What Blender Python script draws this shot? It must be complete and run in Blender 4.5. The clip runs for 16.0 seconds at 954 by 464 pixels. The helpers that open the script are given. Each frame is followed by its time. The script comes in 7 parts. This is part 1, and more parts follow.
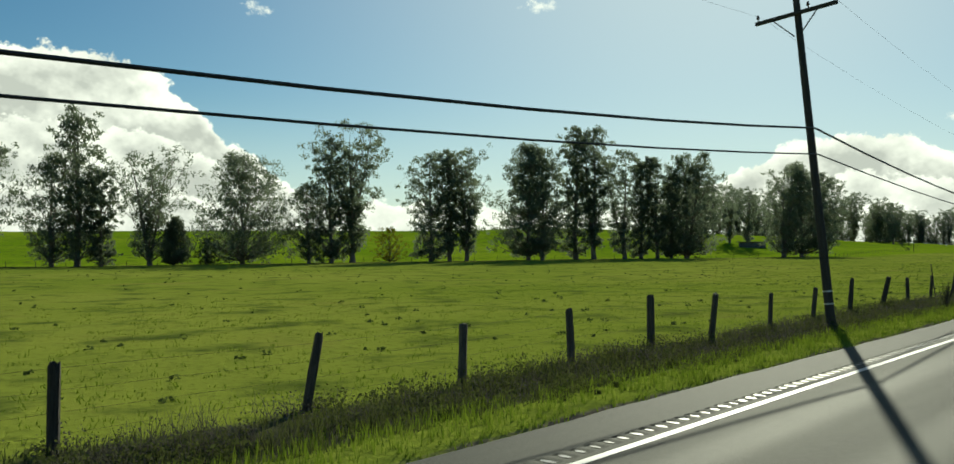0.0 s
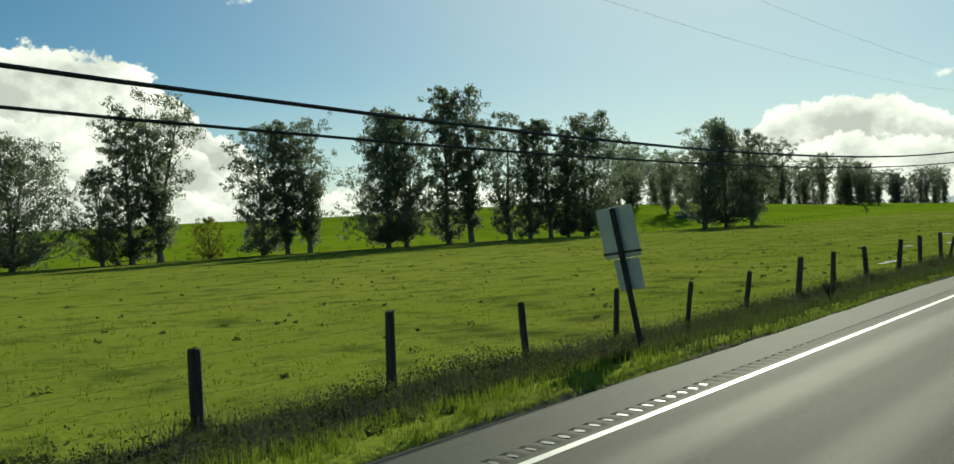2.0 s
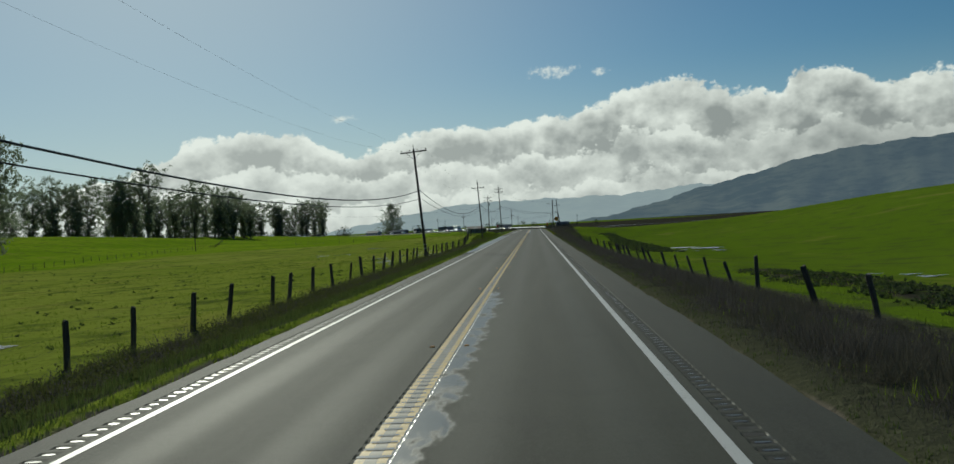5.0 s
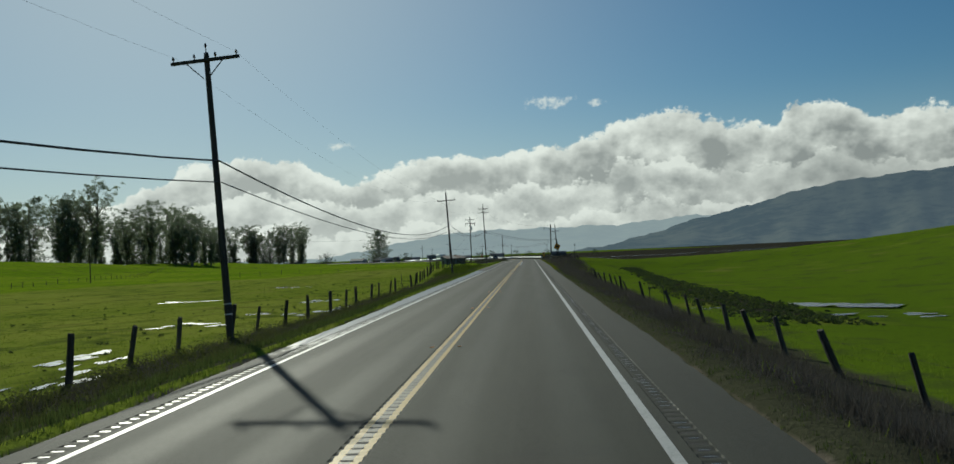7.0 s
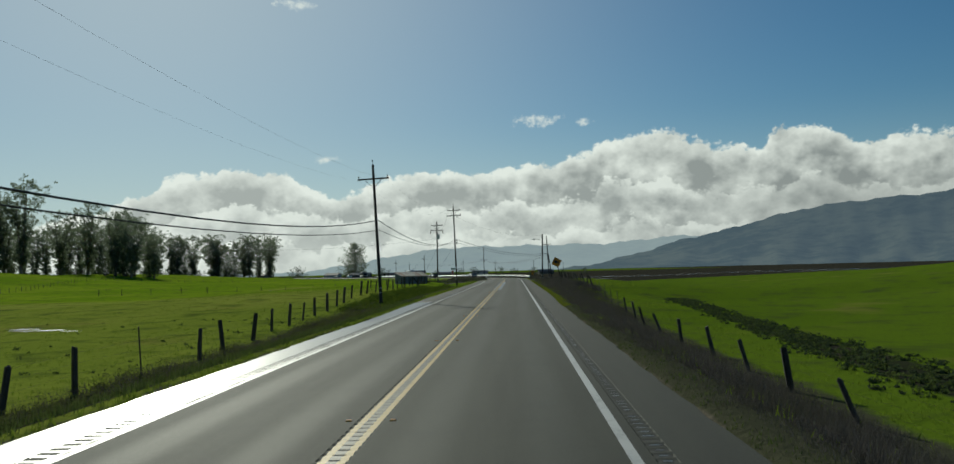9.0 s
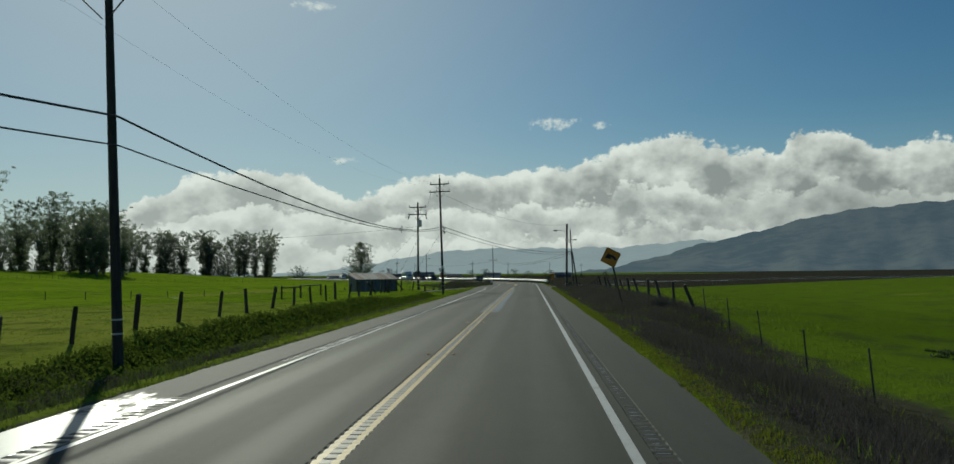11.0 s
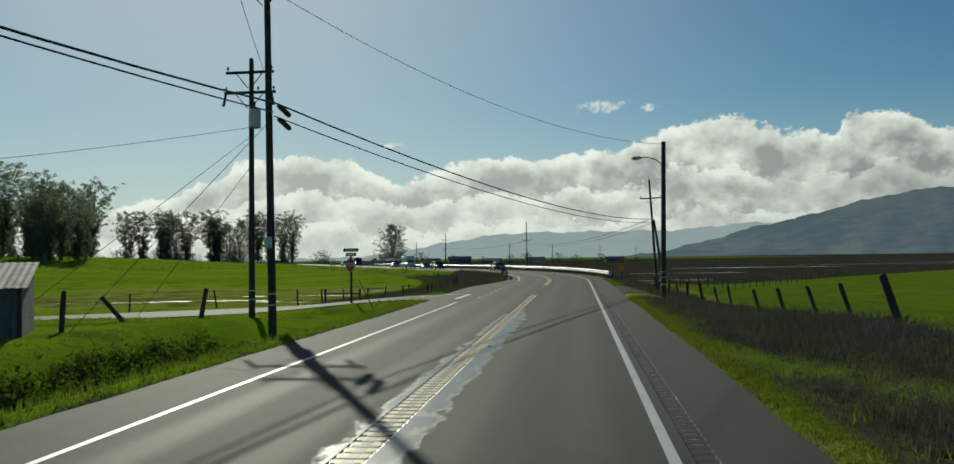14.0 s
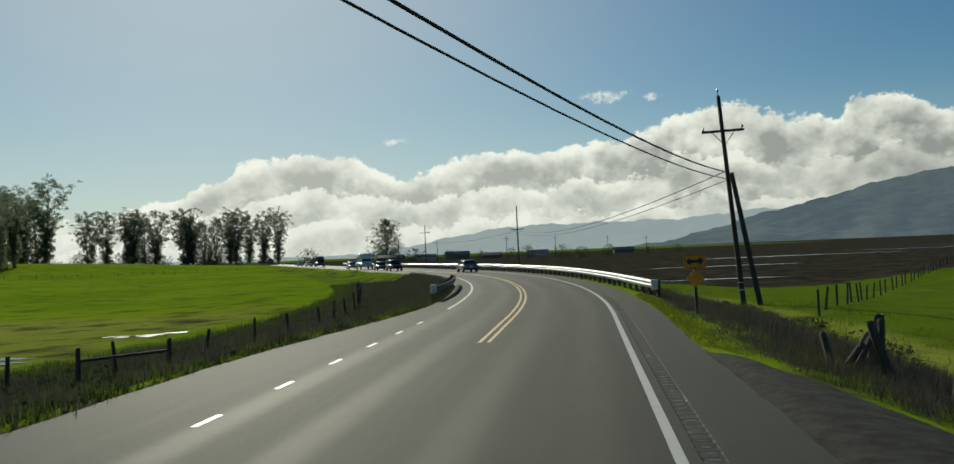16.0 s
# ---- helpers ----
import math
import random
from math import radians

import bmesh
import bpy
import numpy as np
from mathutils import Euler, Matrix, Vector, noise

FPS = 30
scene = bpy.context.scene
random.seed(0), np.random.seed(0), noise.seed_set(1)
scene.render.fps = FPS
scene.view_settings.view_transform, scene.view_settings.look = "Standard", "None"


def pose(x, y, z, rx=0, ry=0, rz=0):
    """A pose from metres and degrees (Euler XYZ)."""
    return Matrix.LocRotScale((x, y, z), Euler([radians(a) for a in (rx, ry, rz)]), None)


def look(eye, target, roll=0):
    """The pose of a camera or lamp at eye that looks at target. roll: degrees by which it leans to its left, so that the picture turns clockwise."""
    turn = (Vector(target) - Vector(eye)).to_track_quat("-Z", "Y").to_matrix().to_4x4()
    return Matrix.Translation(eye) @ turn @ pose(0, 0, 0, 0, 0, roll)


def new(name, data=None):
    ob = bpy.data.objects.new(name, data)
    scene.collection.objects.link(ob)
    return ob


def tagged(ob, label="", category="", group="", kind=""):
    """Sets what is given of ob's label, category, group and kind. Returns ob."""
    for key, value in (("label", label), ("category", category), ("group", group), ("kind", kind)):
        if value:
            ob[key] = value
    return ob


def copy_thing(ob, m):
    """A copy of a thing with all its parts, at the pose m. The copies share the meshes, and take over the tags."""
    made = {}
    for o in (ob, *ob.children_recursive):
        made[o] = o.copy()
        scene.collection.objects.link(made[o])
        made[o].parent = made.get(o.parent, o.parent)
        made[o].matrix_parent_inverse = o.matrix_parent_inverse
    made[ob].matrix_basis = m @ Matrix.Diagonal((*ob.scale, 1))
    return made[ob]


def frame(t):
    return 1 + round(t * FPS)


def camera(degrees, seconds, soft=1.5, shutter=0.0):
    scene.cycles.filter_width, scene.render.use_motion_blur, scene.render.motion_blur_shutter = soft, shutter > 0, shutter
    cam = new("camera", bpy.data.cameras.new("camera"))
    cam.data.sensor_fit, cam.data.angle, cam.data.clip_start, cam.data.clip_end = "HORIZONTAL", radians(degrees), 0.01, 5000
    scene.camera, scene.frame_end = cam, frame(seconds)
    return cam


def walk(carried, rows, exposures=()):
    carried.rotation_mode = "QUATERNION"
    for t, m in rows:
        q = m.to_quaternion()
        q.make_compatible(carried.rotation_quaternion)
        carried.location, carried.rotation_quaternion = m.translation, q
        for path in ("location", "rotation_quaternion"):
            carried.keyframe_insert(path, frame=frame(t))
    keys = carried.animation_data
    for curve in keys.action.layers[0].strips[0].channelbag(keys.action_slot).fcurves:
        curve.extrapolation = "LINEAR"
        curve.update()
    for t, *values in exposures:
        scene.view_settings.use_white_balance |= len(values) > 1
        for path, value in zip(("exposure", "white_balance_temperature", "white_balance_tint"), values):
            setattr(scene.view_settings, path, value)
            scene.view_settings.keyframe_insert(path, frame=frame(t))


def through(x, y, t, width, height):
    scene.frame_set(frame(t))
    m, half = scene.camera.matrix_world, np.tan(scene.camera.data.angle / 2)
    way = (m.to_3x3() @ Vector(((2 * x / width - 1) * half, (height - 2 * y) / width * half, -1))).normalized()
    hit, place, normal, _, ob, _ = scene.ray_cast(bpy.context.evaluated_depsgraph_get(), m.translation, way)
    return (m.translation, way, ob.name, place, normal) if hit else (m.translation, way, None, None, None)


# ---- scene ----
cam = camera(58.88, 16.0)

# seconds, x, y, z, yaw, pitch, roll
PATH = [
    (0.0, 1.80, -0.30, 2.33, 42.42, 1.08, -0.42),
    (0.5, 1.75, 11.40, 2.32, 43.02, -0.04, -1.36),
    (1.0, 1.72, 22.98, 2.28, 43.50, -0.20, -1.93),
    (1.5, 1.75, 34.95, 2.34, 43.80, -0.31, -2.26),
    (2.0, 1.77, 46.91, 2.37, 42.00, -0.29, -3.22),
    (2.5, 1.95, 59.21, 2.43, 30.86, -0.58, -2.87),
    (3.0, 1.95, 71.89, 2.45, 20.46, -0.68, -2.96),
    (3.5, 1.90, 84.84, 2.38, 11.86, -0.59, -2.70),
    (4.0, 1.89, 97.79, 2.34, 4.58, -0.58, -3.82),
    (4.5, 1.78, 110.96, 2.35, 3.99, -0.63, -3.34),
    (7.0, 2.16, 178.47, 2.25, 3.48, 1.52, -2.51),
    (7.5, 2.24, 191.79, 2.29, 3.40, 1.66, -3.04),
    (8.0, 2.27, 204.89, 2.25, 4.21, 2.41, -2.19),
    (8.5, 2.25, 217.70, 2.25, 3.69, 2.57, -1.59),
    (9.0, 2.26, 230.13, 2.26, 2.50, 2.61, -1.39),
    (11.5, 2.54, 290.82, 2.17, 4.10, 2.83, -0.32),
    (12.0, 2.70, 303.10, 2.21, 4.72, 2.88, -0.29),
    (12.5, 2.74, 315.76, 2.23, 2.87, 2.49, -0.16),
    (13.0, 2.72, 328.37, 2.26, 3.84, 1.69, -0.58),
    (13.5, 2.66, 340.71, 2.21, 6.23, 1.78, -0.67),
    (14.0, 2.60, 353.06, 2.26, 6.76, 1.75, -0.78),
    (14.5, 2.58, 365.14, 2.31, 7.51, 1.70, -1.39),
    (15.0, 2.63, 376.88, 2.36, 7.45, 1.60, -2.01),
    (15.5, 2.67, 387.89, 2.35, 7.33, 1.51, -2.14),
    (16.0, 2.67, 398.70, 2.35, 7.13, 1.36, -2.33),
]


def eye_pose(x, y, z, yaw, pitch, roll):
    yw, pt = radians(yaw), radians(pitch)
    ahead = Vector((-math.sin(yw) * math.cos(pt), math.cos(yw) * math.cos(pt), math.sin(pt)))
    return look((x, y, z), Vector((x, y, z)) + ahead * 10, roll)


walk(cam, [(row[0], eye_pose(*row[1:])) for row in PATH], exposures=[(0.0, 0.38, 6900, -9), (2.2, 0.38, 6900, -9), (3.6, -0.18, 6350, -4), (9.0, -0.18, 6350, -4), (12.0, -0.31, 6350, -6), (13.0, -0.2, 6450, -5), (14.2, -0.08, 6600, -4), (16.0, -0.02, 6750, -2)])

# ---- light ----
SUN_AZ, SUN_EL = -24.7, 24.5  # degrees from the road's direction, to the right; above the horizon
to_sun = Vector((math.sin(radians(SUN_AZ)) * math.cos(radians(SUN_EL)),
                 math.cos(radians(SUN_AZ)) * math.cos(radians(SUN_EL)), math.sin(radians(SUN_EL))))
sun_data = bpy.data.lights.new("sun", "SUN")
sun_data.energy, sun_data.angle, sun_data.color = 4.2, radians(0.53), (1.0, 0.93, 0.82)
sun = new("sun", sun_data)
sun.matrix_world = look(to_sun * 200, (0, 0, 0))


class Nodes:
    """A short way to write node trees."""

    def __init__(self, tree):
        self.tree = tree

    def add(self, kind, _out=0, **inputs):
        node = self.tree.nodes.new(kind)
        for key, value in inputs.items():
            if key in node.bl_rna.properties and key not in ("inputs", "outputs"):
                setattr(node, key, value)
                continue
            name = key.replace("_", " ")
            sock = node.inputs[int(key[1:])] if key[0] == "i" and key[1:].isdigit() else node.inputs[name]
            self.put(sock, value)
        return node

    def put(self, sock, value):
        if isinstance(value, bpy.types.NodeSocket):
            self.tree.links.new(value, sock)
        elif isinstance(value, bpy.types.Node):
            self.tree.links.new(value.outputs[0], sock)
        else:
            sock.default_value = value

    def math(self, op, a, b=0.0, c=0.0, clamp=False):
        n = self.tree.nodes.new("ShaderNodeMath")
        n.operation, n.use_clamp = op, clamp
        for s, v in zip(n.inputs, (a, b, c)):
            self.put(s, v)
        return n.outputs[0]

    def step(self, v, lo, hi, a=0.0, b=1.0):
        n = self.tree.nodes.new("ShaderNodeMapRange")
        n.interpolation_type = "SMOOTHSTEP"
        for s, x in zip(n.inputs, (v, lo, hi, a, b)):
            self.put(s, x)
        return n.outputs[0]

    def mix(self, f, a, b):
        n = self.tree.nodes.new("ShaderNodeMix")
        n.data_type = "RGBA"
        self.put(n.inputs[0], f)
        for s, v in ((n.inputs[6], a), (n.inputs[7], b)):
            self.put(s, v if not isinstance(v, tuple) else (*v[:3], 1.0))
        return n.outputs[2]

    def noise(self, vec, scale, detail=4.0, rough=0.55, distort=0.0):
        n = self.tree.nodes.new("ShaderNodeTexNoise")
        if vec is not None:
            self.put(n.inputs["Vector"], vec)
        n.inputs["Scale"].default_value, n.inputs["Detail"].default_value = scale, detail
        n.inputs["Roughness"].default_value, n.inputs["Distortion"].default_value = rough, distort
        return n.outputs[0]


def make_world():
    world = bpy.data.worlds.new("sky")
    world.use_nodes = True
    scene.world = world
    tree = world.node_tree
    tree.nodes.clear()
    k = Nodes(tree)
    sky = tree.nodes.new("ShaderNodeTexSky")
    sky.sky_type, sky.sun_disc = "NISHITA", False
    sky.sun_elevation, sky.sun_rotation = radians(SUN_EL), radians(SUN_AZ)
    sky.altitude, sky.air_density, sky.dust_density, sky.ozone_density = 10, 1.0, 0.05, 3.0
    co = tree.nodes.new("ShaderNodeTexCoord").outputs["Generated"]
    sep = k.add("ShaderNodeSeparateXYZ", Vector=co)
    x, y, z = sep.outputs
    az = k.math("MULTIPLY", k.math("ARCTAN2", x, y), 57.2958)
    el = k.math("MULTIPLY", k.math("ARCSINE", z), 57.2958)
    # a plane of angles, in degrees, on which the cumulus banks are drawn
    wander = k.math("MULTIPLY", k.math("SUBTRACT", k.noise(co, 9.0, 4.0, 0.6), 0.5), 7.0)
    flat = k.add("ShaderNodeCombineXYZ", X=k.math("ADD", az, k.math("MULTIPLY", wander, 0.12)), Y=k.math("MULTIPLY", el, 1.2), Z=0.0).outputs[0]

    def shifted(dx, dy):
        return k.add("ShaderNodeVectorMath", operation="ADD", i0=flat, i1=(dx, dy, 0.0)).outputs[0]

    def heads(vec, scale):
        """Cauliflower heads upon heads, about -0.5 to 0.5."""
        puff = k.tree.nodes.new("ShaderNodeTexVoronoi")
        puff.feature, puff.normalize = "SMOOTH_F1", True
        k.put(puff.inputs["Vector"], vec)
        puff.inputs["Scale"].default_value, puff.inputs["Smoothness"].default_value = scale, 0.35
        puff.inputs["Detail"].default_value, puff.inputs["Roughness"].default_value, puff.inputs["Lacunarity"].default_value = 3.0, 0.5, 2.3
        return k.math("SUBTRACT", 0.35, puff.outputs[0])

    # height of the bank's top along the horizon
    curve = tree.nodes.new("ShaderNodeFloatCurve")
    pts = [(-100, 9.0), (-75, 12.0), (-65, 12.0), (-61, 9.8), (-57.5, 6.2), (-54, 3.8), (-45, 3.0), (-31, 2.8), (-25, 4.6), (-18.8, 6.7), (-13, 5.4),
           (-11, 4.9), (-7.5, 6.5), (3, 6.7), (7.3, 8.8), (12, 8.0), (15, 7.2), (18, 8.8), (21.5, 7.7), (26, 7.6), (32, 7.5), (60, 5.0), (100, 4.0)]
    c = curve.mapping.curves[0]
    scaled = [((a + 100) / 200, h / 20) for a, h in pts]
    c.points[0].location, c.points[1].location = scaled[0], scaled[-1]
    for p in scaled[1:-1]:
        c.points.new(*p)
    curve.mapping.update()
    k.put(curve.inputs["Value"], k.math("DIVIDE", k.math("ADD", k.math("ADD", az, wander), 100.0), 200.0))
    top = k.math("MULTIPLY", curve.outputs[0], 20.0)
    crumbs = k.math("SUBTRACT", k.noise(flat, 1.5, 7.0, 0.62), 0.5)
    swell = k.math("SUBTRACT", k.noise(flat, 0.22, 3.0, 0.5), 0.5)

    def bank(share, scale, slip, lift):
        """One row of cumulus: how much it covers, and how bright it is from 0 to 1."""
        here = heads(shifted(slip, 0.0), scale)
        sunward = heads(shifted(slip - 0.25, 0.9), scale)
        edge = k.math("ADD", k.math("MULTIPLY", top, share), k.math("ADD", k.math("MULTIPLY", here, 4.0), k.math("MULTIPLY", crumbs, 1.35)))
        depth = k.math("SUBTRACT", k.math("ADD", edge, lift), el)
        cover = k.step(depth, -0.03, 0.3)
        dome = k.math("MULTIPLY", k.math("SUBTRACT", here, sunward), 3.0)
        rim = k.step(depth, 0.05, 1.5, 0.62, 0.0)
        grey = k.math("ADD", k.math("MULTIPLY", swell, 2.1), k.math("MULTIPLY", crumbs, 0.35))
        return cover, k.math("ADD", k.math("ADD", dome, rim), k.math("ADD", grey, 0.3), clamp=True)

    cover, lit = bank(1.0, 0.3, 0.0, 0.0)
    for share, scale, slip, lift in ((0.62, 0.38, 31.0, 0.1), (0.34, 0.5, 77.0, 0.0)):
        c2, l2 = bank(share, scale, slip, lift)
        c2 = k.math("MULTIPLY", c2, 0.85)
        lit = k.math("ADD", k.math("MULTIPLY", lit, k.math("SUBTRACT", 1.0, c2)), k.math("MULTIPLY", l2, c2))
        cover = k.math("MAXIMUM", cover, c2)

    # small ragged loose clouds over the bank
    def wisp(a0, e0, wa, we):
        da = k.math("DIVIDE", k.math("SUBTRACT", az, a0), wa)
        de = k.math("DIVIDE", k.math("SUBTRACT", el, e0), we)
        r = k.math("ADD", k.math("MULTIPLY", da, da), k.math("MULTIPLY", de, de))
        return k.math("SUBTRACT", k.math("ADD", k.math("MULTIPLY", crumbs, 3.6), 0.75), r)
    loose = k.math("MAXIMUM", wisp(1.7, 10.0, 2.1, 0.62), wisp(-12.5, 7.6, 1.2, 0.35))
    for spot in ((4.9, 9.8, 0.8, 0.35), (-57.0, 15.5, 1.2, 0.6), (-72.0, 17.0, 2.2, 1.3), (-38.0, 16.0, 1.6, 0.6), (-14.5, 17.6, 1.6, 0.5)):
        loose = k.math("MAXIMUM", loose, wisp(*spot))
    loose = k.math("MULTIPLY", k.step(loose, 0.05, 1.3), 0.85)
    # pale haze towards the horizon
    lit = k.math("ADD", k.math("MULTIPLY", lit, k.step(el, 0.5, 4.0, 0.55, 1.0)), k.step(el, 4.0, 0.5, 0.0, 0.3), clamp=True)
    near_sun = k.step(az, 40.0, -25.0, 0.0, 1.0)
    tone = k.mix(lit, (4.2, 4.4, 4.5), (15.0, 14.8, 14.3))
    tone = k.mix(k.math("MULTIPLY", k.math("MULTIPLY", k.step(az, 6.0, 22.0), k.step(el, 7.5, 3.0)), 0.55), tone, (4.6, 4.7, 4.7))
    tone = k.mix(k.math("MULTIPLY", near_sun, 0.3), tone, (16.0, 15.8, 15.4))
    # a pale veil round the sun's bearing
    dot = k.add("ShaderNodeVectorMath", operation="DOT_PRODUCT", i0=co, i1=tuple(to_sun)).outputs["Value"]
    veil = k.math("POWER", k.math("MAXIMUM", dot, 0.0), 9.0)
    clear = k.add("ShaderNodeHueSaturation", Color=sky.outputs[0], Saturation=1.25, Value=0.97).outputs[0]
    blue = k.mix(k.math("MULTIPLY", veil, 0.62, clamp=True), clear, (11.2, 11.7, 12.0))
    blue = k.mix(k.math("MULTIPLY", k.step(el, 11.0, 1.0), k.step(az, 30.0, -20.0, 0.25, 0.45)), blue, (9.6, 10.4, 11.0))
    colour = k.mix(loose, blue, (14.0, 14.0, 13.8))
    colour = k.mix(cover, colour, tone)
    back = k.add("ShaderNodeBackground", Color=colour, Strength=0.06)
    k.add("ShaderNodeOutputWorld", Surface=back)


make_world()

# ---- materials ----
def material(name, build):
    m = bpy.data.materials.new(name)
    m.use_nodes = True
    tree = m.node_tree
    tree.nodes.clear()
    k = Nodes(tree)
    shader = build(k)
    k.add("ShaderNodeOutputMaterial", Surface=shader)
    return m


def world_pos(k):
    return k.tree.nodes.new("ShaderNodeNewGeometry").outputs["Position"]


def obj_pos(k):
    return k.tree.nodes.new("ShaderNodeTexCoord").outputs["Object"]


def bump(k, height, strength=0.4, distance=0.02):
    return k.add("ShaderNodeBump", Height=height, Strength=strength, Distance=distance).outputs[0]


def principled(k, color, rough=0.6, normal=None, metal=0.0, spec=0.5):
    n = k.tree.nodes.new("ShaderNodeBsdfPrincipled")
    k.put(n.inputs["Base Color"], color if not isinstance(color, tuple) else (*color[:3], 1.0))
    k.put(n.inputs["Roughness"], rough)
    k.put(n.inputs["Metallic"], metal)
    k.put(n.inputs["Specular IOR Level"], spec)
    if normal is not None:
        k.put(n.inputs["Normal"], normal)
    return n


def worn(name, a, b, scale=3.0, rough=0.6, metal=0.0, relief=0.3, spec=0.4, stretch=(1, 1, 1), island=0.0, dist=0.01):
    """Two tones mixed by coarse and fine noise, with relief."""
    def build(k):
        vec = k.add("ShaderNodeMapping", Vector=obj_pos(k), Scale=stretch).outputs[0]
        n1, n2 = k.noise(vec, scale, 5.0, 0.6), k.noise(vec, scale * 9, 3.0, 0.6)
        f = k.step(k.math("ADD", k.math("MULTIPLY", n1, 0.65), k.math("MULTIPLY", n2, 0.35)), 0.33, 0.67)
        col = k.mix(f, a, b)
        if island:
            rnd = k.tree.nodes.new("ShaderNodeObjectInfo").outputs["Random"]
            col = k.add("ShaderNodeHueSaturation", Color=col, Value=k.math("ADD", 1.0 - island, k.math("MULTIPLY", rnd, 2 * island))).outputs[0]
        return principled(k, col, k.math("ADD", rough, k.math("MULTIPLY", k.math("SUBTRACT", n2, 0.5), 0.15)), bump(k, n2, relief, dist), metal, spec)
    return material(name, build)


def leafy(name, a, b, through=0.4, dry=None, glow=(0.25, 0.33, 0.03)):
    """Leaves and blades: two tones from piece to piece, part of the light passes through."""
    def build(k):
        rnd = k.tree.nodes.new("ShaderNodeNewGeometry").outputs["Random Per Island"]
        col = k.mix(rnd, a, b)
        if dry:
            col = k.mix(k.step(k.noise(world_pos(k), 0.35, 4.0), 0.45, 0.62), col, dry)
        d = k.add("ShaderNodeBsdfDiffuse", Color=col)
        t = k.add("ShaderNodeBsdfTranslucent", Color=k.mix(0.35, col, glow if not dry else (0.09, 0.075, 0.055)))
        return k.add("ShaderNodeMixShader", Fac=through, i1=d, i2=t)
    return material(name, build)


def build_ground(k):
    pos = world_pos(k)
    zone = k.tree.nodes.new("ShaderNodeVertexColor")
    zone.layer_name = "zone"
    dry, marsh, bare = k.add("ShaderNodeSeparateColor", Color=zone.outputs[0]).outputs
    n1, n2, n3 = k.noise(pos, 0.03, 5.0), k.noise(pos, 0.35, 6.0, 0.62), k.noise(pos, 4.0, 6.0, 0.7)
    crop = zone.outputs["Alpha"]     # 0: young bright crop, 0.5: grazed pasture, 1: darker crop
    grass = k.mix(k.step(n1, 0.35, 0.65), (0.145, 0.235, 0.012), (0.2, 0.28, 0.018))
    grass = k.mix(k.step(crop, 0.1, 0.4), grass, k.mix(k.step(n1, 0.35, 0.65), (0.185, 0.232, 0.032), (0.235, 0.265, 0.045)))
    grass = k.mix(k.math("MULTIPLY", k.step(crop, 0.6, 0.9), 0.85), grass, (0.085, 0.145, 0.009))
    grass = k.mix(k.step(n2, 0.48, 0.72), grass, (0.07, 0.095, 0.022))
    grass = k.mix(k.math("MULTIPLY", k.step(n3, 0.5, 0.75), 0.7), grass, (0.045, 0.065, 0.015))
    grass = k.mix(k.math("MULTIPLY", k.step(k.noise(pos, 0.12, 5.0), 0.58, 0.72), 0.5), grass, (0.2, 0.19, 0.045))
    straw = k.mix(n3, (0.034, 0.038, 0.02), (0.09, 0.09, 0.058))
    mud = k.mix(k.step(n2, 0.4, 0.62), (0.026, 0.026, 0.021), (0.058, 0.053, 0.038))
    dirt = k.mix(n3, (0.09, 0.078, 0.06), (0.17, 0.15, 0.12))
    wobble = k.math("MULTIPLY", k.math("SUBTRACT", n2, 0.5), 0.9)
    col = k.mix(k.step(k.math("ADD", dry, wobble), 0.35, 0.65), grass, straw)
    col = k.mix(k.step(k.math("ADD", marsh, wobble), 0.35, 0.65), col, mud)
    col = k.mix(k.step(k.math("ADD", bare, wobble), 0.4, 0.6), col, dirt)
    h = k.math("ADD", k.math("MULTIPLY", n2, 0.6), k.math("MULTIPLY", n3, 0.4))
    return principled(k, col, 1.0, bump(k, h, 0.7, 0.3), 0.0, 0.0)


